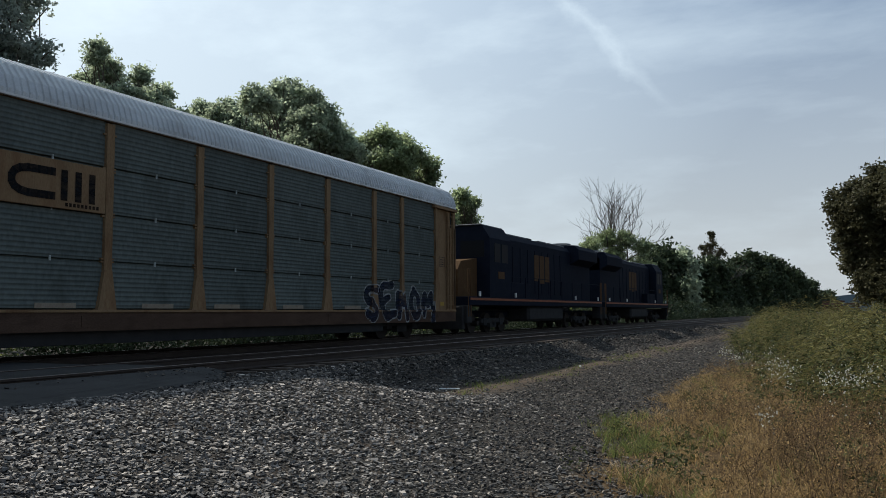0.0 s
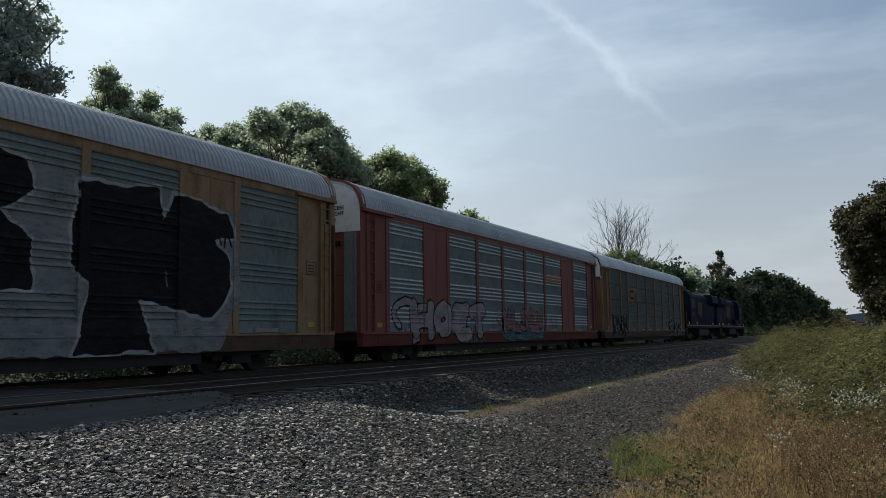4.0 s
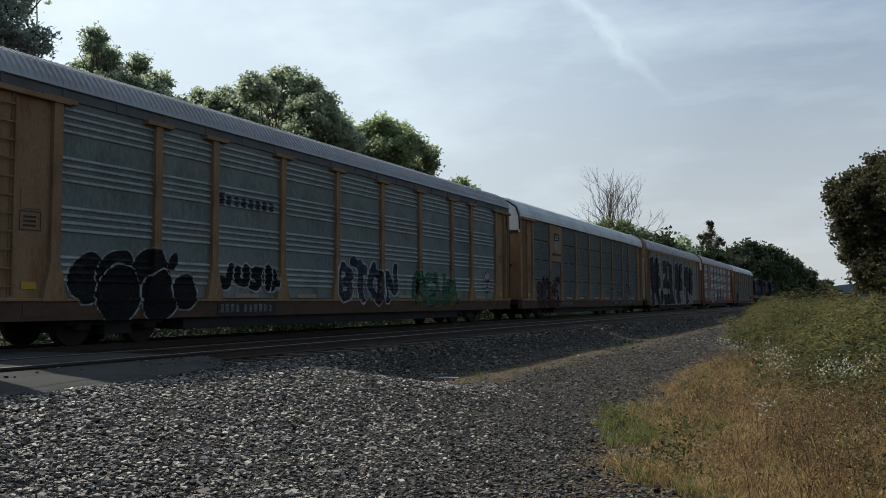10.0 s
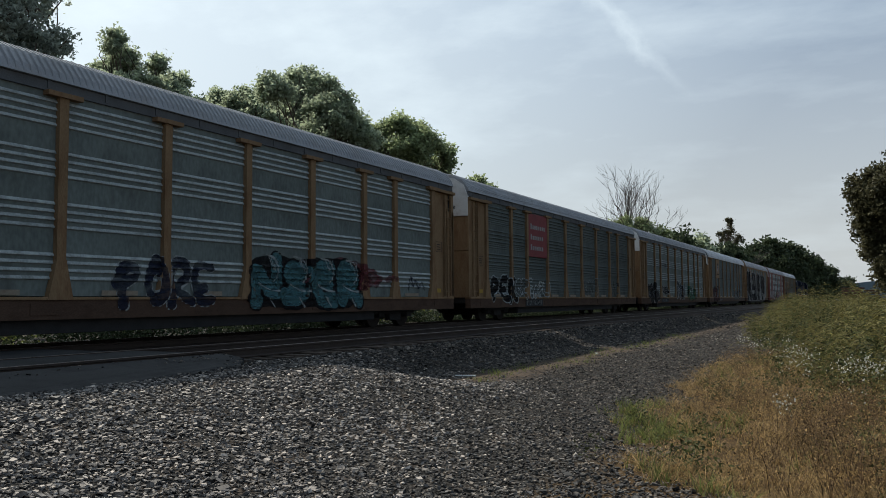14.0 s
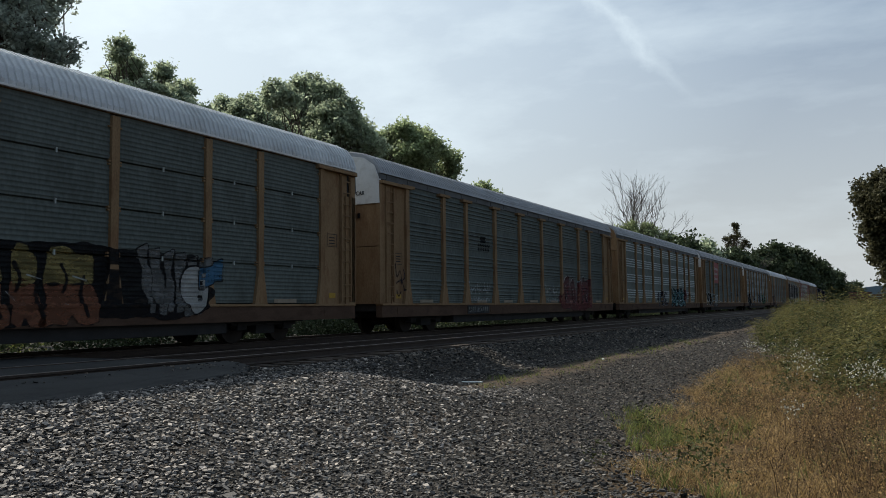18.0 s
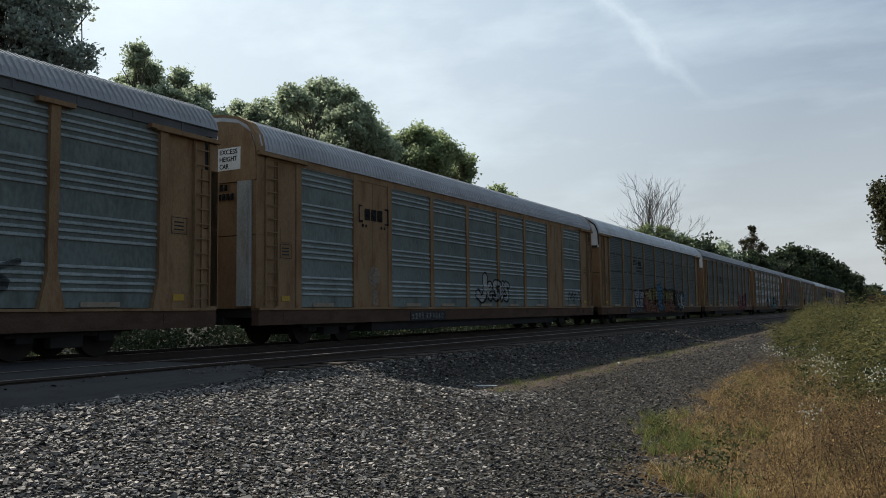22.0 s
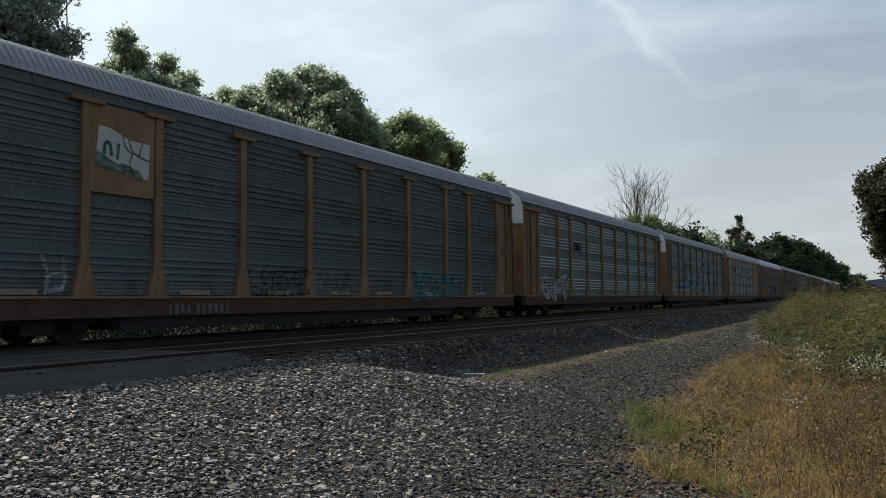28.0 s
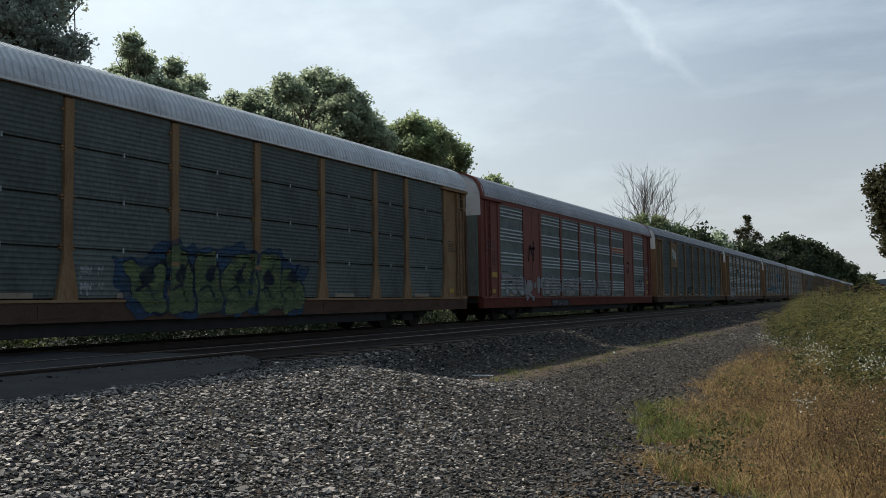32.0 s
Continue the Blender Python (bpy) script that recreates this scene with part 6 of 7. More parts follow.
    word(14, "SURFS", 0.3, 3.65, 0.95, 1.9, G_SILVER, G_BLACK, "pale graffiti letter outlined in black", weight=0.37, edge=0.026, seed=55, rounds=1, wild=0.04)
    strokes(14, [[(-7.9, 2.5), (-7.7, 3.3), (-7.5, 2.7)], [(-7.8, 3.0), (-7.2, 3.05)], [(-7.3, 3.3), (-7.35, 2.5)]], 0.05, G_BLACK, "black scribbled tag", 3, 3)
    strokes(14, [[(-12.0, 2.65), (-11.9, 3.2), (-11.75, 2.7), (-11.6, 3.15)], [(-11.5, 3.1), (-11.35, 2.7)]], 0.035, G_GREY, "white scribbled tag", 3, 3)
    strokes(14, [[(11.0 + 0.17 * i, 2.4), (11.05 + 0.17 * i, 2.95), (11.14 + 0.17 * i, 2.5)] for i in range(4)], 0.02, G_WHITE, "thin white scribbled tag", 3, 3)
    strokes(14, [[(3.75, 1.55 - 0.2 * i), (3.85, 1.7 - 0.2 * i), (3.92, 1.55 - 0.2 * i), (4.02, 1.7 - 0.2 * i)] for i in range(4)], 0.018, G_WHITE, "thin white scribbled tag", 3, 3, 1)
    text_on(14, "BI", 11.8, 12.0, 2.5, 2.7, G_WHITE, 1.50)
    strokes(14, [[(6.8, 2.6), (6.95, 2.2), (7.2, 2.7), (7.3, 2.25)], [(6.9, 2.9), (7.3, 2.85)]], 0.045, G_BLACK, "black scribbled tag", 3, 5)
    strokes(14, [[(8.8 + 0.4 * i, 1.5), (8.9 + 0.4 * i, 2.05), (9.1 + 0.4 * i, 1.5)] for i in range(4)], 0.028, G_BLACK, "thin black scribbled tag", 3, 6)
    spray(14, [("poly", ellipse(11.23, 2.12, 0.11, 0.12, 0, 14))], G_WHITE, None, "round white sticker", 0, 1, 0.004, 1, "sticker")
    spray(14, [("poly", [(11.1, 1.72), (11.6, 1.72), (11.6, 1.9), (11.1, 1.9)])], M_STICKER, None, "long yellow sticker", 0, 1, 0.002, 1, "sticker")
    spray(14, [("poly", [(-11.65, 1.72), (-11.1, 1.72), (-11.1, 1.92), (-11.65, 1.92)])], M_STICKER, None, "long yellow sticker", 0, 1, 0.002, 1, "sticker")
    # green piece on the last car
    spray(15, [("poly", [(-2.85, 1.8), (-2.0, 1.85), (-1.3, 2.25), (-0.4, 2.1), (1.5, 2.2), (2.6, 2.0), (3.3, 1.65), (3.15, 1.15), (2.95, 0.62), (-2.1, 0.6), (-2.6, 0.85), (-2.75, 1.3)])], G_BLUE, None, "dark blue painted cloud", 0, -1, 0.07, 2)
    green = ([(-2.55, 1.65), (-1.85, 1.7), (-1.55, 1.85), (-1.5, 0.68), (-2.0, 0.66), (-2.3, 1.0)], [(-1.45, 0.68), (-1.4, 2.1), (-1.2, 2.15), (-0.75, 1.75), (-0.7, 0.66)], [(-0.65, 0.68), (-0.6, 2.0), (-0.1, 2.02), (0.1, 1.6), (0.15, 0.66)],
             [(0.2, 0.66), (0.2, 1.5), (0.55, 2.0), (1.2, 1.95), (1.25, 0.66)], [(1.35, 0.66), (1.3, 2.0), (1.5, 2.1), (2.2, 1.95), (2.2, 0.66)], [(2.25, 0.66), (2.25, 1.8), (2.7, 1.6), (3.1, 1.3), (2.95, 0.68)])
    for i, pts in enumerate(green):
        spray(15, [("poly", pts)], G_LIME, G_NAVY, "lime green graffiti letter", 0.04, i % 2, 0.04, i * 2 + 1, "graffiti_letter")
        y, z = sum(p[0] for p in pts) / len(pts), 1.35
        spray(15, [("poly", [(y - 0.18, z + 0.1), (y + 0.05, z + 0.3), (y + 0.2, z + 0.05), (y, z - 0.05)])], G_NAVY, None, "dark gap in a graffiti letter", 0, 3, 0.05, i)
        strokes(15, [[(y - 0.3, z - 0.2), (y, z - 0.05), (y + 0.1, z - 0.4)], [(y + 0.25, z + 0.45), (y + 0.1, z + 0.2)]], 0.03, G_NAVY, "dark inner stroke of a graffiti", 4, i, 1)
    for k, z in enumerate((1.38, 1.06)):
        strokes(15, [[(-3.58 + 0.13 * i, z), (-3.56 + 0.13 * i, z + 0.2), (-3.49 + 0.13 * i, z + 0.1), (-3.47 + 0.13 * i, z + 0.22)] for i in range(4)], 0.015, G_FAINT, "small white tag", 3, k, 0)
    for c, y0, y1, z0, z1, backed in ((1, -8.0, -6.25, 0.62, 0.80, 0), (2, -5.35, -3.25, 0.55, 0.77, 0), (3, -5.4, -3.5, 0.55, 0.75, 0), (4, -7.35, -4.8, 0.6, 0.82, 0), (5, -6.3, -4.3, 0.63, 0.83, 1), (6, -6.7, -4.8, 0.6, 0.82, 1), (8, -6.4, -4.7, 0.62, 0.83, 1), (9, -7.1, -4.8, 0.63, 0.85, 1), (10, -5.3, -3.2, 0.58, 0.78, 1), (11, -6.2, -4.1, 0.65, 0.85, 1), (13, -6.2, -4.3, 0.56, 0.78, 0), (14, -5.3, -3.2, 0.57, 0.78, 1)):
        number_bars(c, y0, y1, z0, z1, backed)


def end_line(car, body, x0, x1, z0, z1):
    """One line of readable lettering on the rear end."""
    cu = bpy.data.curves.new("lettering", "FONT")
    cu.body, cu.size, cu.extrude, cu.offset = body, 1.0, 0.002, 0.01
    tmp = bpy.data.objects.new("lettering", cu)
    me = bpy.data.meshes.new_from_object(tmp)
    bpy.data.objects.remove(tmp)
    co = np.empty(len(me.vertices) * 3, np.float32)
    me.vertices.foreach_get("co", co)
    co = co.reshape(-1, 3)
    lo, hi = co.min(0), co.max(0)
    k = (co - lo) / (hi - lo + 1e-9)
    out = np.stack([x0 + k[:, 0] * (x1 - x0), -12.498 - 0.004 * k[:, 2], z0 + k[:, 1] * (z1 - z0)], 1)
    me.vertices.foreach_set("co", out.astype(np.float32).ravel())
    me.materials.clear()
    part("lettering", me, G_BLACK, CARS[car - 1], "small black warning lettering")


def end_text(car):
    """Warning and number on the top of the rear end, in one line or stacked on a sign."""
    if SPECS[car - 1][0] == "frames":
        if SPECS[car - 1][5] is M_YELLOW:
            part("warning_sign", boxes((0.22, 1.0, -12.497, -12.485, 4.36, 4.92), bevel=0.003), M_WHITE, CARS[car - 1], "white warning sign on the end")
        for line, z in (("EXCESS", 4.76), ("HEIGHT", 4.58), ("CAR", 4.40)):
            end_line(car, line, 0.32, 0.62 if line == "CAR" else 0.9, z, z + 0.12)
    else:
        end_line(car, "EXCESS HEIGHT CAR", -0.55, 0.95, 4.34, 4.47)
    for i in range(10):
        x, z = (0.05 + 0.14 * i, 3.85) if i < 4 else (-0.02 + 0.14 * (i - 4), 3.62)
        part("number_bar", boxes((x, x + 0.09, -12.492, -12.48, z, z + 0.16)), G_BLACK, CARS[car - 1], "small dark bar on the end door")


def text_on(car, body, y0, y1, z0, z1, material, face=1.572):
    """Readable lettering in the built-in font, as one mesh on a car's side."""
    cu = bpy.data.curves.new("lettering", "FONT")
    cu.body, cu.size, cu.extrude, cu.offset = body, 1.0, 0.002, 0.02
    tmp = bpy.data.objects.new("lettering", cu)
    me = bpy.data.meshes.new_from_object(tmp)
    bpy.data.objects.remove(tmp)
    co = np.empty(len(me.vertices) * 3, np.float32)
    me.vertices.foreach_get("co", co)
    co = co.reshape(-1, 3)
    lo, hi = co.min(0), co.max(0)
    k = (co - lo) / (hi - lo + 1e-9)
    out = np.stack([face + 0.004 * k[:, 2], y0 + k[:, 0] * (y1 - y0), z0 + k[:, 1] * (z1 - z0)], 1)
    me.vertices.foreach_set("co", out.astype(np.float32).ravel())
    me.materials.clear()
    return part("lettering", me, material, CARS[car - 1], "white painted graffiti lettering")


paint_first_cars()
paint_shield_to_sign()
paint_later_cars()
for number in (2, 5, 6, 8, 9, 10, 11, 12, 13, 14):
    end_text(number)


# ---- stones ----
def rock_base():
    """A rough block: eight corners, open below where it sits in the ground."""
    v = np.array([(x, y, z) for x in (-1, 1) for y in (-1, 1) for z in (-1, 1)], float) * 0.72
    q = ((0, 1, 3, 2), (4, 6, 7, 5), (0, 4, 5, 1), (2, 3, 7, 6), (1, 5, 7, 3))
    f = np.array([t for a, b, c, d in q for t in ((a, b, c), (a, c, d))])
    return v, f


ICO_V, ICO_F = rock_base()


def stones(name, pts, size, material, label, rng, parent=None):
    """Many angular stones in one mesh, at points (n, 3), with sizes (n,)."""
    n = len(pts)
    k = len(ICO_V)
    kinds = ICO_V[None] * (1 + 0.38 * rng.standard_normal((24, k, 3)).clip(-1.5, 1.5))
    v = kinds[rng.integers(0, 24, n)]
    v = v * (size[:, None, None] * np.stack([rng.uniform(0.55, 1.3, n), rng.uniform(0.55, 1.1, n), rng.uniform(0.28, 0.62, n)], 1)[:, None, :])
    a = rng.uniform(0, 6.283, n)
    c, s = np.cos(a)[:, None], np.sin(a)[:, None]
    tilt = rng.normal(0, 0.36, n)[:, None]
    x, y, z = v[..., 0], v[..., 1], v[..., 2]
    y, z = y * np.cos(tilt) - z * np.sin(tilt), y * np.sin(tilt) + z * np.cos(tilt)
    x, y = x * c - y * s, x * s + y * c
    v = np.stack([x, y, z], -1) + pts[:, None, :]
    f = (ICO_F[None] + (np.arange(n) * k)[:, None, None]).reshape(-1, 3)
    ob = part(name, mesh_np(name, v.reshape(-1, 3), f, material), None, parent)
    return tagged(ob, label, "gravel", kind="stuff")


def verge_x(y):
    """Where the grass begins beside the road."""
    y = np.asarray(y, float)
    edge = np.interp(y, (4.5, 6.8, 7.0, 7.3, 8.0, 8.8, 9.3, 10.2, 12.3, 14.6, 18.4, 24.7, 34, 62, 130), (-0.3, -1.1, -1.5, -1.94, -2.1, -2.03, -2.5, -2.9, -3.03, -2.9, -3.2, -3.6, -4.3, -6.4, -9.0))
    return edge + 0.14 * np.sin(y * 1.9 + 1) + 0.08 * np.sin(y * 5.3)


def scatter(rng, n, x0, x1, y0, y1, power=1.0):
    """Random points, denser near y0."""
    u = rng.uniform(0, 1, n) ** power
    return rng.uniform(x0, x1, n), y0 + (y1 - y0) * u


def fan(rng, n, r0, r1, a0, a1, power):
    """Random points in a fan round the standing place, denser near it."""
    r = r0 + (r1 - r0) * rng.uniform(0, 1, n) ** power
    a = np.radians(rng.uniform(a0, a1, n))
    return -r * np.sin(a), r * np.cos(a)


def on_apron(x, y):
    return (x < -7.95 - 0.16 * np.clip(y - 6.2, 0, 9) ** 1.1) & (y < 10.7)


def make_stones():
    rng = np.random.default_rng(5)
    # loose light ballast in the foreground, darker crushed stone on the road
    x, y = fan(rng, 125000, 4.3, 27, 2, 62, 1.3)
    keep = (x < verge_x(y) + 0.3 * rng.standard_normal(len(x))) & (x > -9.9)
    light = keep & (x < -4.7 + 0.3 * np.sin(y) - 0.2 * (y - 7) + rng.normal(0, 1.0, len(x))) & (y < 14.5 + rng.normal(0, 1.0, len(x)))
    ap = on_apron(x, y)
    light &= ~(ap & (rng.uniform(0, 1, len(x)) > 0.04 + 0.55 * smooth(0.9, 0.0, -7.95 - 0.16 * np.clip(y - 6.2, 0, 9) ** 1.1 - x)))
    soil = (np.abs(x + 6.9) < 0.55 + 0.25 * np.sin(y * 1.3)) & (y > 13.2) & (y < 30) & (rng.uniform(0, 1, len(x)) > 0.25)
    for nm, k, m, lab, s0 in (("ballast_heap", light & ~soil, M_STONE, "loose light grey-brown ballast stones", 0.0185), ("road_gravel", keep & ~light & ~ap & ~soil, M_STONE_DARK, "dark crushed stone on the track road", 0.0142)):
        px, py = x[k], y[k]
        size = s0 * np.exp(rng.normal(0, 0.28, len(px))) * (1 + 0.012 * py)
        stones(nm, np.stack([px, py, ground_z(px, py) + rng.uniform(-0.005, 0.02, len(px))], 1), size, m, lab, rng)
    # stray stones on the apron
    x, y = scatter(rng, 5000, -10.0, -7.7, 3.0, 10.8, 1.0)
    edge = -7.95 - 0.16 * np.clip(y - 6.2, 0, 9) ** 1.1
    k = (x < edge) & (rng.uniform(0, 1, len(x)) < 0.05 + 0.5 * smooth(0.7, 0.0, edge - x) + 0.15 * smooth(8.5, 10.5, y))
    x, y = x[k], y[k]
    stones("stray_stones", np.stack([x, y, -0.178 + 0.13 * smooth(-8.9, -10.0, x)], 1), 0.018 * np.exp(rng.normal(0, 0.35, len(x))), M_STONE_DARK, "dark stray stones on the asphalt apron", rng)
    # ballast of the track bed and its shoulder
    x, y = scatter(rng, 24000, -13.0, -7.6, 10.0, 70, 1.9)
    k = (np.abs(np.abs(x - NX) - 0.753) > 0.09) & ~on_apron(x, y) & ((y > 11) | (x > -10))
    x, y = x[k], y[k]
    stones("track_ballast", np.stack([x, y, ground_z(x, y) + 0.01], 1), 0.028 * np.exp(rng.normal(0, 0.28, len(x))) * (1 + 0.01 * y), M_STONE_DARK, "grey ballast along the empty track", rng)
    x, y = scatter(rng, 9000, -9, -2.5, 26, 75, 1.6)
    k = x < verge_x(y)
    x, y = x[k], y[k]
    stones("far_gravel", np.stack([x, y, ground_z(x, y) + 0.005], 1), 0.022 * rng.uniform(0.6, 1.4, len(x)) * (1 + 0.008 * y), M_STONE_DARK, "crushed stone further along the track road", rng)


# ---- plants ----
def blades(name, roots, height, width, lean, material, label, rng, category="grass", parent=None):
    """Thin bent blades of two segments each in one mesh."""
    n = len(roots)
    a = rng.uniform(0, 6.283, n)
    d = np.stack([np.cos(a), np.sin(a), np.zeros(n)], 1)
    b = rng.uniform(0, 6.283, n)
    w = np.stack([np.cos(b), np.sin(b), np.zeros(n)], 1) * (width * rng.uniform(0.6, 1.3, n))[:, None]
    l = (lean * rng.uniform(0.2, 1.4, n) * height)[:, None]
    up = np.zeros((n, 3))
    up[:, 2] = 1
    h = height[:, None]
    p1 = roots + up * h * 0.55 + d * l * 0.3
    p2 = roots + up * h * 0.95 + d * l
    v = np.stack([roots - w, roots + w, p1 + w * 0.8, p1 - w * 0.8, p2], 1).reshape(-1, 3)
    i = (np.arange(n) * 5)[:, None]
    f = np.concatenate([i + np.array([[0, 1, 2]]), i + np.array([[0, 2, 3]]), i + np.array([[3, 2, 4]])], 0)
    return tagged(part(name, mesh_np(name, v, f, material), None, parent), label, category, kind="stuff")


def strands(name, pts, way, length, width, material, label, rng, category="weeds"):
    """Thin pointed bits that follow given directions, in one mesh."""
    n = len(pts)
    d = way / (np.linalg.norm(way, axis=1)[:, None] + 1e-9)
    w = np.cross(d, rng.standard_normal((n, 3)))
    w *= (width * rng.uniform(0.6, 1.4, n) / (np.linalg.norm(w, axis=1) + 1e-9))[:, None]
    e = d * (length * rng.uniform(0.6, 1.4, n))[:, None]
    v = np.stack([pts - e * 0.5 - w, pts - e * 0.5 + w, pts + e * 0.5], 1).reshape(-1, 3)
    return tagged(part(name, mesh_np(name, v, np.arange(3 * n).reshape(-1, 3), material), None), label, category, kind="stuff")


def leaf_cloud(name, pts, size, material, rng, parent=None, label="", droop=0.2, narrow=0.32):
    """Small pointed leaves, every which way."""
    n = len(pts)
    a, e = rng.uniform(0, 6.283, n), rng.normal(-droop, 0.6, n)
    d = np.stack([np.cos(a) * np.cos(e), np.sin(a) * np.cos(e), np.sin(e)], 1)
    r = rng.standard_normal((n, 3))
    w = np.cross(d, r)
    w /= np.linalg.norm(w, axis=1)[:, None] + 1e-9
    s = (size * rng.uniform(0.6, 1.4, n))[:, None]
    v = np.stack([pts - d * s * 0.45 + w * s * narrow * 1.1, pts + d * s * 0.55, pts - d * s * 0.45 - w * s * narrow * 1.1], 1).reshape(-1, 3)
    i = (np.arange(n) * 3)[:, None]
    f = i + np.array([[0, 1, 2]])
    return part(name, mesh_np(name, v, f, material), None, parent, label)


def limb_points(base, tip, rng, n=5, wob=0.06):
    base, tip = np.array(base, float), np.array(tip, float)
    L = np.linalg.norm(tip - base)
    return [tuple(base + (tip - base) * i / n + (rng.normal(0, wob * L, 3) if 0 < i < n else 0) * np.array([1, 1, 0.4])) for i in range(n + 1)]


def bare_tree(name, x, y, height, spread, label, seed, z0=-0.5, levels=4, material=None):
    rng = np.random.default_rng(seed)
    t = tagged(new(name), label, "tree")
    t.location = (x, y, z0)
    bm = bmesh.new()

    def grow(p, d, L, r, lev):
        d = d / np.linalg.norm(d)
        q = p + d * L
        tube(bm, limb_points(p, q, rng, 3, 0.06), [r, r * 0.85, r * 0.7, r * 0.55], 5 if lev else 7)
        if lev == 0:
            return
        for k in range(3 if lev < levels else 6):
            nd = d + rng.normal(0, 0.40, 3) * np.array([1, 1, 0.5]) + np.array([0, 0, 0.13])
            grow(p + d * L * rng.uniform(0.5, 1.0), nd, L * rng.uniform(0.60, 0.85), r * 0.52, lev - 1)
    grow(np.zeros(3), np.array([0, 0, 1.0]), height * 0.36, height * 0.017, levels)
    part("branch_work", bm, material or M_BARE, t, "grey leafless branches")
    return t


def bush(name, x, y, w, d, h, leaves, size, material, label, seed, z0=-0.5, category="bush"):
    rng = np.random.default_rng(seed)
    t = tagged(new(name), label, category)
    t.location = (x, y, z0)
    bm = bmesh.new()
    pts = []
    n = 14
    for i in range(n):
        c = np.array([rng.uniform(-0.5, 0.5) * w, rng.uniform(-0.5, 0.5) * d, 0])
        hh = h * rng.uniform(0.55, 1.0)
        tip = c + np.array([rng.normal(0, 0.2), rng.normal(0, 0.2), hh * 0.9])
        tube(bm, limb_points(c * 0.5, tip, rng, 3), [0.05, 0.035, 0.025, 0.01], 4)
        m = leaves // n
        k = rng.uniform(0, 1, m) ** 0.7
        r = np.minimum(w, d) * 0.22 * (0.6 + np.sin(k * 3.0))
        pts.append(c * (0.6 + 0.4 * k[:, None]) + np.stack([rng.normal(0, 1, m) * r, rng.normal(0, 1, m) * r, k * hh + rng.normal(0, 0.05 * h, m)], 1))
    pts = np.concatenate(pts)
    pts = pts[pts[:, 2] > 0.05]
    part("stem", bm, M_BARK, t, "brown woody stem")
    leaf_cloud("foliage", pts, size, material, rng, t)
    return t


def lobed_tree(x, y, lobes, leaves, size, material, label, seed, z0=-0.5, depth=1.0, trunk=0.25):
    """A tree whose crown is given lobe by lobe: bearing and elevation from the standing place, and size, in degrees."""
    rng = np.random.default_rng(seed)
    t = tagged(new("tree"), label, "tree")
    t.location = (x, y, z0)
    d = math.hypot(x, y)
    bm = bmesh.new()
    cs = []
    for az, el, r in lobes:
        a = radians(az)
        dd = d + rng.normal(0, 0.6) * depth * 2
        c = np.array([-dd * math.sin(a) - x, dd * math.cos(a) - y, EYE_Z - z0 + dd * math.tan(radians(el))])
        cs.append((c, d * math.tan(radians(r))))
    top = max(c[2] for c, _ in cs)
    mid = np.mean([c for c, _ in cs], axis=0)
    spine = [(0, 0, 0), (mid[0] * 0.2, mid[1] * 0.2, top * 0.3), (mid[0] * 0.7, mid[1] * 0.7, top * 0.55), (mid[0], mid[1], top * 0.8)]
    tube(bm, spine, [top * 0.02, top * 0.016, top * 0.011, top * 0.004], 8)
    pts = []
    small = []
    for c, r in cs:
        small.append((c, r * 0.92))
        for _ in range(11):
            v = rng.standard_normal(3)
            v /= np.linalg.norm(v)
            small.append((c + v * r * rng.uniform(0.6, 1.0) * np.array([1, 1, 0.95]), r * rng.uniform(0.22, 0.45)))
    area = sum(r * r for _, r in small)
    for c, r in small:
        base = np.array([mid[0] * 0.5, mid[1] * 0.5, min(c[2] * 0.6, top * 0.5)])
        tube(bm, limb_points(base, c, rng), [top * 0.004, top * 0.0035, top * 0.003, top * 0.002, top * 0.0015, top * 0.001], 4)
        n = int(0.72 * leaves * r * r / area)
        tufts = max(6, n // 16)
        for k in range(tufts):
            v = rng.standard_normal(3)
            v /= np.linalg.norm(v)
            far = rng.uniform(0.12, 1.0) ** 0.5 * (1 + 0.42 * noise.noise(Vector(v * 1.9 + seed + c)) + 0.2 * noise.noise(Vector(v * 5.0 + seed + c)))
            q = c + v * r * far * np.array([1, 1, 0.95])
            # a loose hanging spray: leaves fan out from the end of a twig that points outwards
            out = v + np.array([0, 0, 0.3]) + rng.normal(0, 0.3, 3)
            out /= np.linalg.norm(out)
            m = int(16 * rng.uniform(0.3, 1.5)) + 1
            L = size * rng.uniform(1.4, 3.2)
            u = rng.uniform(-1.2, 1, (m, 1))
            pts.append(q + out * u * L + rng.normal(0, 1, (m, 3)) * L * np.array([0.55, 0.55, 0.32]) - np.array([0, 0, 0.25]) * L * u * u)
            if k % 9 == 0:
                tube(bm, [tuple(c), tuple((c + q) / 2 + rng.normal(0, 0.05, 3)), tuple(q)], [0.03, 0.022, 0.01], 4)
    part("trunk", bm, M_BARK, t, "dark bark trunk and limbs")
    pts = np.concatenate(pts)
    leaf_cloud("crown", pts[pts[:, 2] > 0.1], size * 1.45, material, rng, t, "leafy crown with an uneven outline", narrow=0.42)
    return t


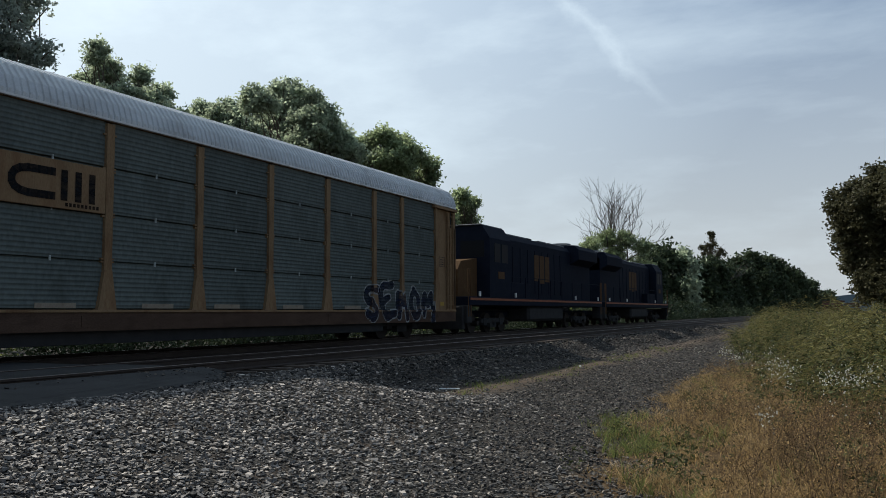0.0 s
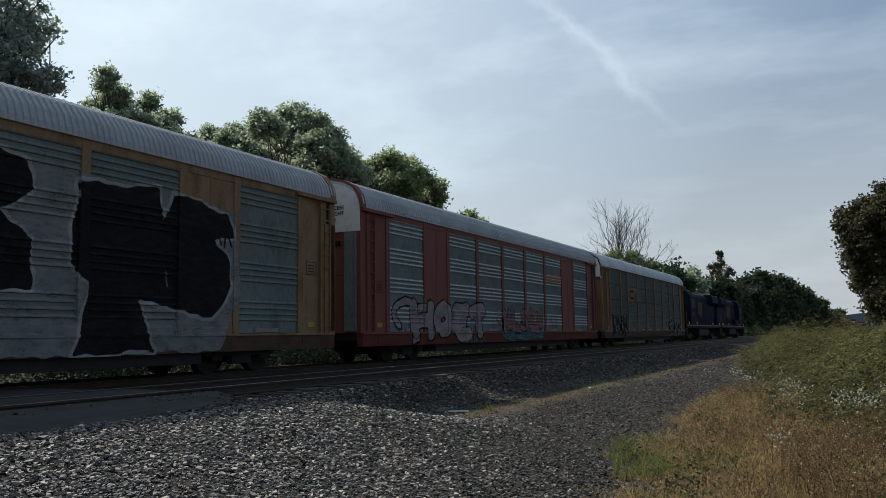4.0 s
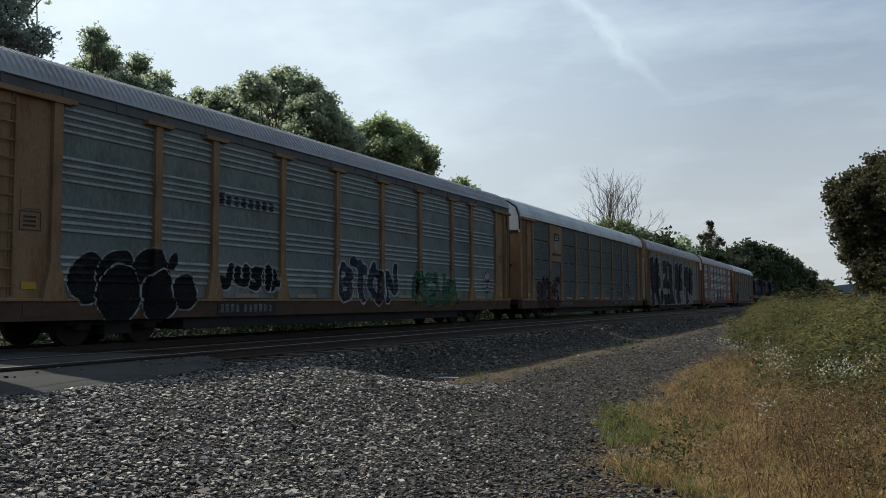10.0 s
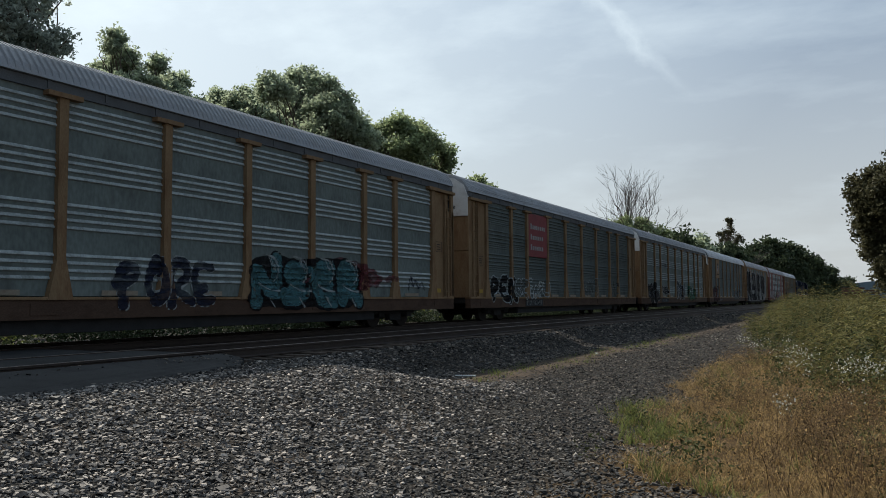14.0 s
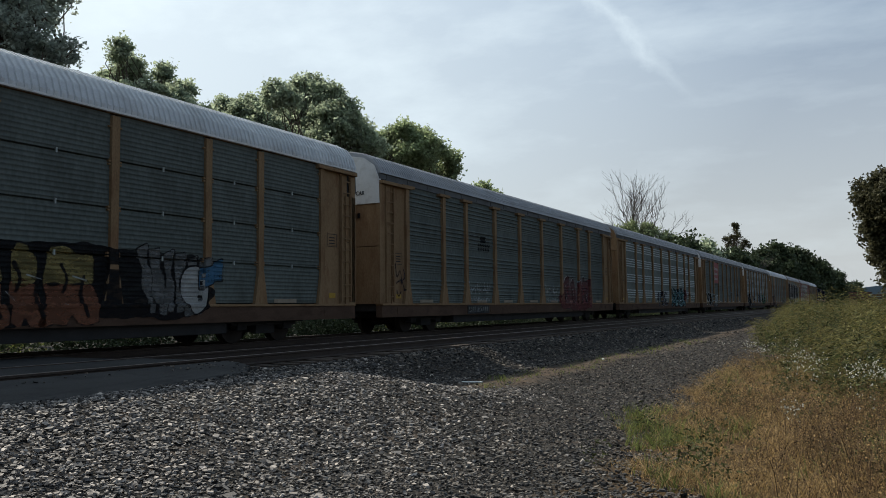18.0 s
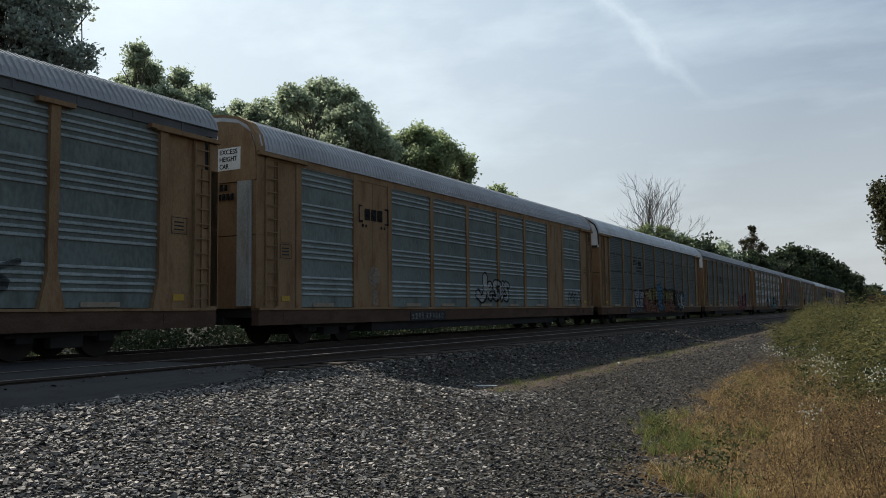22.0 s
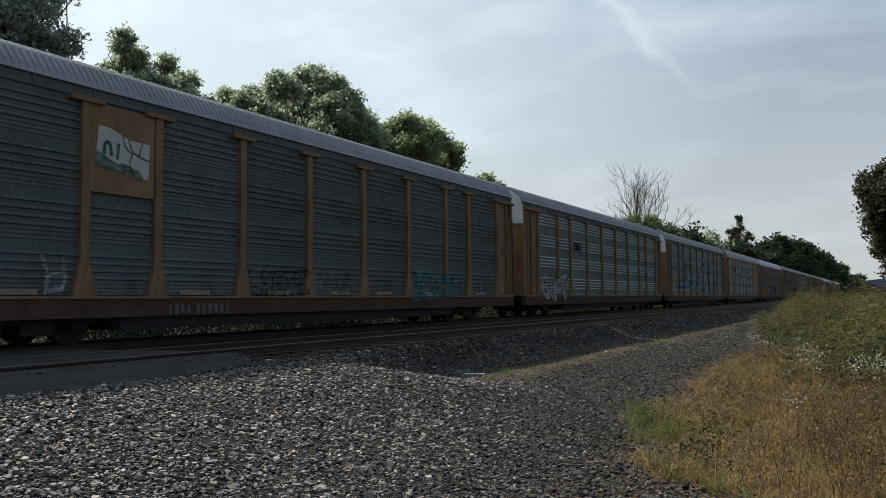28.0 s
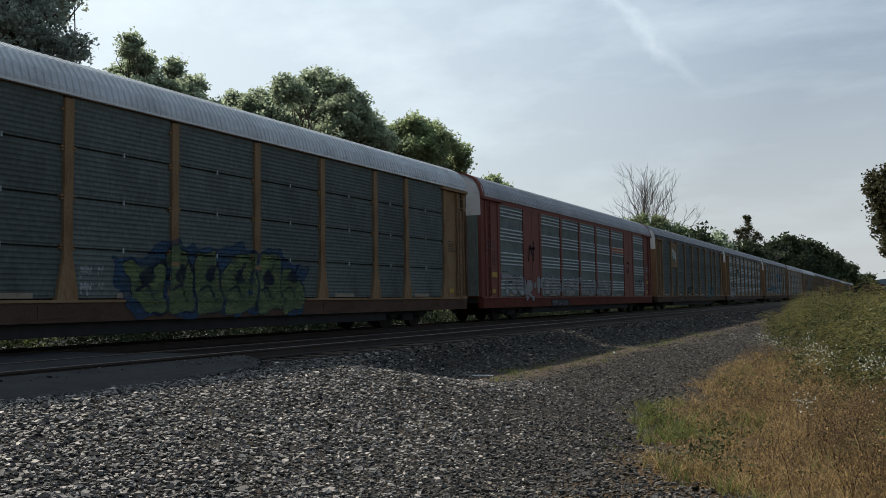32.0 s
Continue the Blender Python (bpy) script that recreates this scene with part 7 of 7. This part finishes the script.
def make_trees():
    lobed_tree(-29.5, 20.5, ((57, 17, 3.2), (54.5, 19.3, 2.1), (56, 22, 2.5), (53.4, 16.3, 1.4), (58, 20, 3), (55, 14, 2.5), (60, 18, 3), (58, 24, 2.5), (54, 13, 2), (57, 12, 3), (61, 22, 3)), 78000, 0.105, M_LEAF_TALL, "tall dark tree behind the train", 11)
    lobed_tree(-31.0, 27.5, ((49.8, 16.7, 0.75), (49.2, 15.5, 1.1), (50.3, 14.8, 0.8), (46.9, 15.6, 0.7), (45.8, 14.7, 0.7), (48, 13.8, 1.4), (46.3, 13.4, 1.4), (50, 13.4, 1.5), (48, 12, 2.0), (45.2, 12.6, 1.4)), 70000, 0.10, M_LEAF_PALE, "pale green tree with an open crown", 12)
    lobed_tree(-26.0, 33.5, ((37.6, 15.1, 1.15), (39.2, 14.5, 1.1), (36, 14.6, 1.1), (34.7, 13.5, 1.0), (33.9, 12.2, 0.8), (41.0, 13.7, 0.9), (38, 12.8, 1.9), (35.5, 12.3, 1.8), (40.5, 12.2, 1.8), (33.6, 12.3, 0.9), (33.0, 11.0, 1.1), (37, 10.4, 2.3)), 110000, 0.10, M_LEAF_PALE, "broad green tree behind the train", 13)
    lobed_tree(-30.5, 32.0, ((43, 13.4, 0.9), (44, 12.9, 0.8), (42, 13.4, 0.8), (43.6, 11.6, 1.3), (41.8, 11.6, 1.3), (45.2, 12.4, 0.9)), 38000, 0.10, M_LEAF_PALE, "green tree behind the train", 14)
    lobed_tree(-26.0, 46.0, ((30.6, 12.3, 0.75), (31.9, 11.7, 0.75), (29.3, 11.8, 0.75), (28.2, 11.1, 0.7), (27.3, 10.5, 0.6), (27.2, 9.4, 0.6), (29.5, 10.6, 1.5), (31.5, 10.6, 1.4), (32.6, 10.6, 1.0), (28.3, 9.2, 1.4), (30.5, 8.2, 1.6)), 72000, 0.115, M_LEAF, "green tree with a rounded crown", 15)
    lobed_tree(-27.5, 59.5, ((25, 8.1, 0.5), (24.2, 7.6, 0.45), (25.8, 7.8, 0.5), (25, 7, 0.8), (24.4, 6.2, 0.8), (26, 6.5, 0.9)), 16000, 0.14, M_LEAF, "smaller green tree behind the train", 16)
    bare_tree("bare_tree", -24.4, 98.0, 17.5, 5, "leafless grey dead tree above the hedge", 21, levels=5)
    bare_tree("bare_tree", -25.0, 82.0, 9.5, 4, "thin grey leafless tree by the line", 22, levels=3)
    bare_tree("bare_tree", -22.5, 112.0, 9.5, 4, "leaning dead tree with bare branches", 25, levels=3)
    lobed_tree(-24.5, 95.0, ((14.9, 5.1, 0.65), (13.6, 5.0, 0.65), (12.6, 4.4, 0.6), (16, 4.5, 0.65), (14.5, 3.6, 0.9), (16.6, 3.4, 0.8), (12.8, 3.0, 0.9)), 26000, 0.16, M_LEAF, "round green tree below a dead one", 23)
    bare_tree("bare_tree", -24.0, 166.0, 16.4, 4, "half-bare thin grey tree in the hedge", 24, levels=4)
    lobed_tree(-24.0, 165.0, ((8.1, 4.6, 0.35), (8.05, 5.1, 0.2), (7.9, 4.1, 0.5), (8.6, 4.1, 0.35), (7.5, 3.9, 0.35)), 480, 0.14, M_LEAF_RUST, "sparse dark tree in the hedge", 26)
    rng = np.random.default_rng(31)
    for i, (az, el) in enumerate(((18.5, 3.6), (12.0, 3.9), (11.0, 4.1), (10.0, 3.8), (9.0, 3.5), (8.0, 3.5), (7.0, 3.5), (6.2, 3.6), (5.4, 3.8), (4.6, 3.7), (3.8, 3.3), (3.1, 2.6), (2.4, 2.0), (1.8, 1.4), (1.4, 1.0))):
        lat = 23.0 - i * 0.35
        y = lat / math.tan(radians(az))
        el *= rng.uniform(0.84, 1.0)
        lobes = [(az + rng.uniform(-0.4, 0.4), el * f + rng.normal(0, 0.12), max(0.26, el * 0.15)) for f in (0.9, 0.84, 0.74, 0.66, 0.55, 0.5, 0.42, 0.3, 0.25)] + [(az + rng.uniform(-0.6, 0.6), 0.1 + 0.22 * k, 0.35) for k in range(4)]
        lobed_tree(-lat, y, lobes, 6500, 0.2 + 0.0013 * math.hypot(lat, y), M_LEAF_PALE if i == 3 else M_LEAF_DARK, "dark trackside tree in a row", 40 + i)
    # the tree by the road
    lobed_tree(2.6, 60, ((0.05, 6.9, 1.0), (0.0, 5.6, 1.0), (-1.0, 7.6, 0.95), (-2.4, 8.2, 1.1), (-0.4, 4.2, 1.1), (-1.0, 3, 1.2), (-2.3, 5.4, 2), (-3.5, 7, 1.8), (-2.5, 2, 1.4), (-4, 3, 2), (-4.6, 8.4, 1.7), (-1.3, 1.4, 1.2), (-1.3, 6.2, 1.5)), 130000, 0.125, M_LEAF_RUST, "dark tree turning brown beside the road", 71, z0=-0.6)
    lobed_tree(7.0, 50, ((-6, 6, 2.4), (-8, 8, 2.6), (-6.5, 3, 2.4), (-9, 4, 2.6), (-8, 11, 2.2)), 14000, 0.26, M_LEAF_DARK, "dark tree beside the road", 72, z0=-0.6)
    for i in range(16):
        y = 9 + i * 5.5
        bush("bush", -22.5 + rng.uniform(-1, 1), y, 4.5, 5.5, rng.uniform(2.0, 3.6), 3600, 0.16, M_GRASS if i % 4 == 1 else M_LEAF_DARK, "leafy green bush behind the tracks", 100 + i)
    for i in range(14):
        bush("bush", -20.8 + rng.uniform(-1, 0.4), 97 + i * 11, 4.5, 10, rng.uniform(2.2, 3.8), 2600, 0.26, M_LEAF_DARK, "dark bush at the foot of the tree row", 140 + i)


def make_verge():
    rng = np.random.default_rng(9)

    def spots(n, x0, x1, y0, y1, power=1.0):
        x, y = scatter(rng, n, x0, x1, y0, y1, power)
        k = x > verge_x(y) + rng.normal(0, 0.15, n)
        x, y = x[k], y[k]
        return np.stack([x, y, ground_z(x, y) - 0.01], 1)
    def patchy(p, sx, sy, k):
        return np.array([noise.noise((a * sx + k, b * sy, k)) for a, b in p[:, :2]])
    def tufts(n, x0, x1, y0, y1, power, per, spread):
        """Roots of blades in tufts, and the way outwards from each tuft's heart."""
        c = spots(n, x0, x1, y0, y1, power)
        m = rng.integers(per // 2, per * 3 // 2, len(c))
        off = rng.normal(0, 1, (m.sum(), 2)) * np.repeat(spread * rng.uniform(0.5, 1.5, len(c)), m)[:, None]
        p = np.repeat(c, m, 0)
        p[:, :2] += off
        p[:, 2] = ground_z(p[:, 0], p[:, 1]) - 0.01
        return p, np.repeat(rng.uniform(0.6, 1.4, len(c)), m)
    # short dry grass in tufts, with fresh green at the road's edge and in patches
    p, tall = tufts(5600, -3.6, 4.2, 5.4, 24, 1.4, 29, 0.045)
    patch, patch2 = patchy(p, 0.9, 0.5, 7.0), patchy(p, 0.5, 0.4, 2.0)
    u = rng.uniform(0, 1, len(p))
    inside = p[:, 0] - verge_x(p[:, 1])
    edge_green = (inside < 0.55 + 0.6 * patch) & (p[:, 1] > 9.0) & (p[:, 1] < 12.8) & (u > 0.32)
    edge_green |= (inside < 0.2 + 0.4 * patch) & (p[:, 1] < 7.8) & (u > 0.6)
    g = edge_green | (patch + rng.normal(0, 0.12, len(p)) > 0.55)
    d = ~g
    h = rng.uniform(0.03, 0.15, len(p)) * tall ** 1.5 * (1 + 0.9 * smooth(-1.5, 1.5, p[:, 0])) * (1 + 0.8 * patch2)
    blades("dry_grass", p[d], h[d], np.full(d.sum(), 0.0026), 1.9, M_DRY, "dry yellow-brown grass on the verge", rng)
    blades("green_grass", p[g], h[g] * 1.2 + 0.03, np.full(g.sum(), 0.0042), 0.9, M_GRASS, "fresh green grass at the road's edge", rng)
    q = spots(52000, -3.6, 4.2, 5, 20, 1.2)
    blades("straw_litter", q, rng.uniform(0.012, 0.045, len(q)), np.full(len(q), 0.003), 4.0, M_DRY, "flattened dead straw on the soil", rng)
    # knee-high rusty stems in clumps, between the short grass and the weeds
    def stems(n, x0, x1, y0, y1, power, per, spread, h0, h1, lean):
        p, tall = tufts(n, x0, x1, y0, y1, power, per, spread)
        h = rng.uniform(h0, h1, len(p)) * tall
        return p, h
    p1, h1 = stems(380, -1.1, 3.5, 6.3, 13, 1.0, 12, 0.08, 0.2, 0.55, 0.5)
    p2, h2 = stems(900, -3.4, 3.0, 11.0, 26, 1.2, 12, 0.12, 0.10, 0.42, 0.6)
    k = patchy(p2, 0.8, 0.5, 12.0) > -0.05
    p, h = np.concatenate([p1, p2[k]]), np.concatenate([h1, h2[k]])
    blades("rusty_stems", p, h, np.full(len(p), 0.0022), 0.7, M_RUSTY_GRASS, "clumps of thin rust-brown dry stems", rng)
    k = 9
    t = rng.uniform(0.35, 1.0, (len(p), k))
    pts = p[:, None, :] + np.stack([rng.normal(0, 0.035, t.shape), rng.normal(0, 0.035, t.shape), t * h[:, None]], -1)
    pts = pts.reshape(-1, 3)
    gold = rng.uniform(0, 1, len(pts)) < 0.45
    tagged(leaf_cloud("seed_heads", pts[~gold], 0.016, M_RUSTY_GRASS, rng), "rust-brown seed heads of dock and grass", "grass", kind="stuff")
    tagged(leaf_cloud("straw_heads", pts[gold], 0.016, M_DRY, rng), "straw-coloured seed heads", "grass", kind="stuff")
    c = spots(150, -0.9, 3.0, 6.6, 12.5, 1.0)
    h = rng.uniform(0.35, 0.8, len(c))
    b = np.repeat(c, 4, 0) + np.concatenate([rng.normal(0, 0.04, (len(c) * 4, 2)), np.zeros((len(c) * 4, 1))], 1)
    hb = np.repeat(h, 4) * rng.uniform(0.6, 1.1, len(b))
    blades("dock_stalks", b, hb, np.full(len(b), 0.0025), 0.35, M_RUSTY_GRASS, "dark brown upright stalks", rng)
    t = rng.uniform(0.3, 1.0, (len(b), 26))
    pts = b[:, None, :] + np.stack([rng.normal(0, 0.022, t.shape), rng.normal(0, 0.022, t.shape), t * hb[:, None] * 0.95], -1)
    tagged(leaf_cloud("dock_seeds", pts.reshape(-1, 3), 0.014, M_RUSTY_GRASS, rng, narrow=0.4), "brown seed clusters on upright stalks", "weeds", kind="stuff")
    # leafy low plants among the dry grass
    c = spots(900, -2.8, 3.5, 6.5, 22, 1.1)
    c = c[patchy(c, 0.9, 0.7, 21.0) > 0.05]
    k = 40
    t = rng.uniform(0.05, 1, (len(c), k))
    hh = rng.uniform(0.12, 0.42, len(c))[:, None]
    pts = c[:, None, :] + np.stack([rng.normal(0, 0.07, t.shape), rng.normal(0, 0.07, t.shape), t * hh], -1)
    tagged(leaf_cloud("low_weeds", pts.reshape(-1, 3), 0.045, M_WEED, rng, narrow=0.2), "low green leafy plants in the dry grass", "weeds", kind="stuff")
    # tall weeds with arching yellowish plumes
    x, y = scatter(rng, 9000, -9, 10, 11.3, 80, 1.35)
    front = np.interp(y, (11, 12.4, 13.3, 18.5, 27.9, 40, 80, 130), (0.7, -0.05, -0.55, -1.6, -3.2, -4.4, -7.4, -9))
    xy = np.stack([x, y], 1)
    lump = patchy(xy, 0.35, 0.2, 5.0) + 0.5 * patchy(xy, 1.3, 0.9, 8.0)
    k = (x > front - 0.5 * lump + rng.normal(0, 0.25, len(x))) & (lump > -0.5)
    x, y, lump, front = x[k], y[k], lump[k], front[k]
    hh = rng.uniform(0.6, 1.2, len(x)) * (1 + 1.0 * lump) * (0.62 + 0.55 * smooth(0, 1.6, x - front))
    hh = np.minimum(hh, 1.5 + 0.35 * lump + 0.3 * rng.uniform(0, 1, len(x)))
    root = np.stack([x, y, ground_z(x, y)], 1)
    blades("weed_stems", root, hh * 0.9, np.full(len(x), 0.005), 0.25, M_RUSTY_GRASS, "thin brown stems of the weeds", rng, "weeds")
    m = 40
    t = rng.uniform(0.05, 0.95, (len(x), m))
    bend = np.stack([rng.normal(-0.10, 0.14, len(x)), rng.normal(-0.03, 0.12, len(x))], 1)
    r = 0.11 * (1.1 - 0.75 * t)
    pts = np.stack([x[:, None] + bend[:, :1] * t ** 2 + rng.normal(0, 1, t.shape) * r, y[:, None] + bend[:, 1:] * t ** 2 + rng.normal(0, 1, t.shape) * r, root[:, 2:] + t * hh[:, None]], -1)
    tagged(leaf_cloud("weeds", pts.reshape(-1, 3), 0.10, M_WEED, rng, narrow=0.12, droop=-0.2), "tall green-yellow weeds beside the road", "weeds", kind="stuff")
    # plumes: fine strands along several arching side branches at the top, most leaning one way
    j = rng.uniform(0, 1, len(x)) > 0.30 - 0.5 * lump
    tip = root[j] + np.concatenate([bend[j], hh[j, None] * 0.92], 1)
    br, bits = 7, 8
    az = rng.normal(2.7, 0.75, (len(tip), br, 1))
    L = rng.uniform(0.2, 0.6, (len(tip), br, 1))
    w = np.linspace(0.08, 1, bits)[None, None, :]
    drop = rng.uniform(-0.42, 0.06, (len(tip), br, 1))
    pts = tip[:, None, None, :] + np.stack([np.cos(az) * L * w, np.sin(az) * L * w, 0.75 * L * w - 0.7 * L * w ** 2 + drop], -1)
    way = np.stack(np.broadcast_arrays(np.cos(az), np.sin(az), 0.75 - 1.4 * w), -1)
    pts = (pts + rng.normal(0, 0.010, pts.shape)).reshape(-1, 3)
    strands("weed_tops", pts, (way + rng.normal(0, 0.3, way.shape)).reshape(-1, 3), 0.075, 0.0085, M_GOLDEN, "yellowing feathery plumes of the weeds", rng)
    # small white flowers in a few drifts
    drifts = ((0.0, 10.4, 0.26, 17), (-0.4, 11.2, 0.35, 8), (-0.85, 9.3, 0.13, 4), (-1.1, 13.6, 0.28, 9), (-2.2, 18.5, 0.4, 7), (-1.7, 16.0, 0.3, 6), (0.35, 11.9, 0.3, 6), (0.9, 10.8, 0.3, 4))
    fl = []
    for cx, cy, r, n in drifts:
        heads = np.stack([rng.normal(cx, r, n), rng.normal(cy, r * 1.2, n)], 1)
        for hx, hy in heads[heads[:, 0] > verge_x(heads[:, 1]) + 0.3]:
            k = rng.integers(6, 20)
            fx, fy = rng.normal(hx, 0.06, k), rng.normal(hy, 0.06, k)
            fl.append(np.stack([fx, fy, ground_z(fx, fy) + rng.normal(0.48, 0.06, k) + 0.24 * (hy > 9.9)], 1))
    w = leaf_cloud("white_flowers", np.concatenate(fl), 0.0185, M_PETAL, rng, droop=-0.9, narrow=0.5)
    tagged(w, "small white wild flowers among the weeds", "flowers", kind="stuff")
    # sparse tufts along the foot of the ballast
    y = 14.0 + 22 * rng.uniform(0, 1, 85) ** 1.1
    x = -7.0 + 0.1 * np.sin(y) + rng.normal(0, 0.28, len(y))
    n = 12
    p = np.stack([np.repeat(x, n) + rng.normal(0, 0.08, len(x) * n), np.repeat(y, n) + rng.normal(0, 0.12, len(x) * n), np.zeros(len(x) * n)], 1)
    p[:, 2] = ground_z(p[:, 0], p[:, 1])
    blades("roadside_tufts", p, rng.uniform(0.03, 0.13, len(p)), np.full(len(p), 0.006), 1.2, M_GRASS, "sparse grass tufts at the foot of the ballast", rng)
    # growth right behind the tracks, seen under the cars
    n = 60000
    y = 4 + 110 * rng.uniform(0, 1, n) ** 1.4
    x = rng.uniform(-20.6, -18.4, n)
    lump = np.array([noise.noise((b * 0.8, a * 0.7, 3.0)) for a, b in zip(x, y)])
    z = ground_z(x, y) + rng.uniform(0, 1, n) * (0.45 + 0.5 * lump + 0.25 * (-18.4 - x))
    keep = lump + rng.normal(0, 0.12, n) > -0.12
    x, y, z = x[keep], y[keep], z[keep]
    tagged(leaf_cloud("trackside_growth", np.stack([x, y, z], 1), 0.10, M_LEAF_DARK, rng), "dark green weeds behind the tracks", "weeds", kind="stuff")


def make_debris():
    plank = part("plank", boxes((-0.21, 0.21, -0.05, 0.05, 0, 0.025), bevel=0.006), M_WHITE)
    plank.location = (-7.35, 15.1, float(ground_z(-7.35, 15.1)) + 0.005)
    plank.rotation_euler = (0, 0, radians(15))
    tagged(plank, "pale weathered board on the gravel", "board")
    for x, y, s in ((-6.97, 22.9, 0.06), (-5.6, 21.0, 0.03)):
        rock = stones("rock", np.array([[0.0, 0.0, 0.0]]), np.array([s]), M_WHITE, "", np.random.default_rng(int(s * 100)))
        rock.location = (x, y, float(ground_z(x, y)) + s * 0.25)
        rock["kind"] = ""
        del rock["kind"]
        tagged(rock, "single pale stone on the track road", "stone")


make_debris()


def make_distance():
    bm = bmesh.new()
    pts = [(-1500, -20)] + [(-1500 + i * 60, 46 + 22 * noise.noise((i * 0.17, 2, 0)) + 10 * noise.noise((i * 0.6, 5, 0))) for i in range(51)] + [(1500, -20)]
    prism(bm, pts, "y", 3000, 3060)
    tagged(part("hill_backdrop", bm, M_HILL), "wooded hill far away, blue haze put into its colour", "hill", kind="structure")


def make_tie_stack():
    """Old red-brown timbers in two stacks, far beside the line."""
    rng = random.Random(4)
    for x0, w, rows in ((-3.0, 2.5, 8), (-0.4, 1.7, 7)):
        stack = tagged(new("timber_stack"), "stack of old red-brown timbers beside the line", "timber stack")
        stack.location = (x0, 118.0, -0.35)
        for k in range(rows):
            for d in range(2):
                a = rng.uniform(-0.12, 0.12)
                part("timber", boxes((a, w + a, d * 0.3, d * 0.3 + 0.26, k * 0.32, k * 0.32 + 0.24), bevel=0.015), M_TIMBER, stack)
            for c in (0.3, w - 0.3):
                part("spacer", boxes((c - 0.06, c + 0.06, 0, 0.56, k * 0.32 + 0.24, k * 0.32 + 0.32)), M_BARE, stack)


make_tie_stack()
make_distance()
make_trees()
make_verge()
make_stones()
motions()
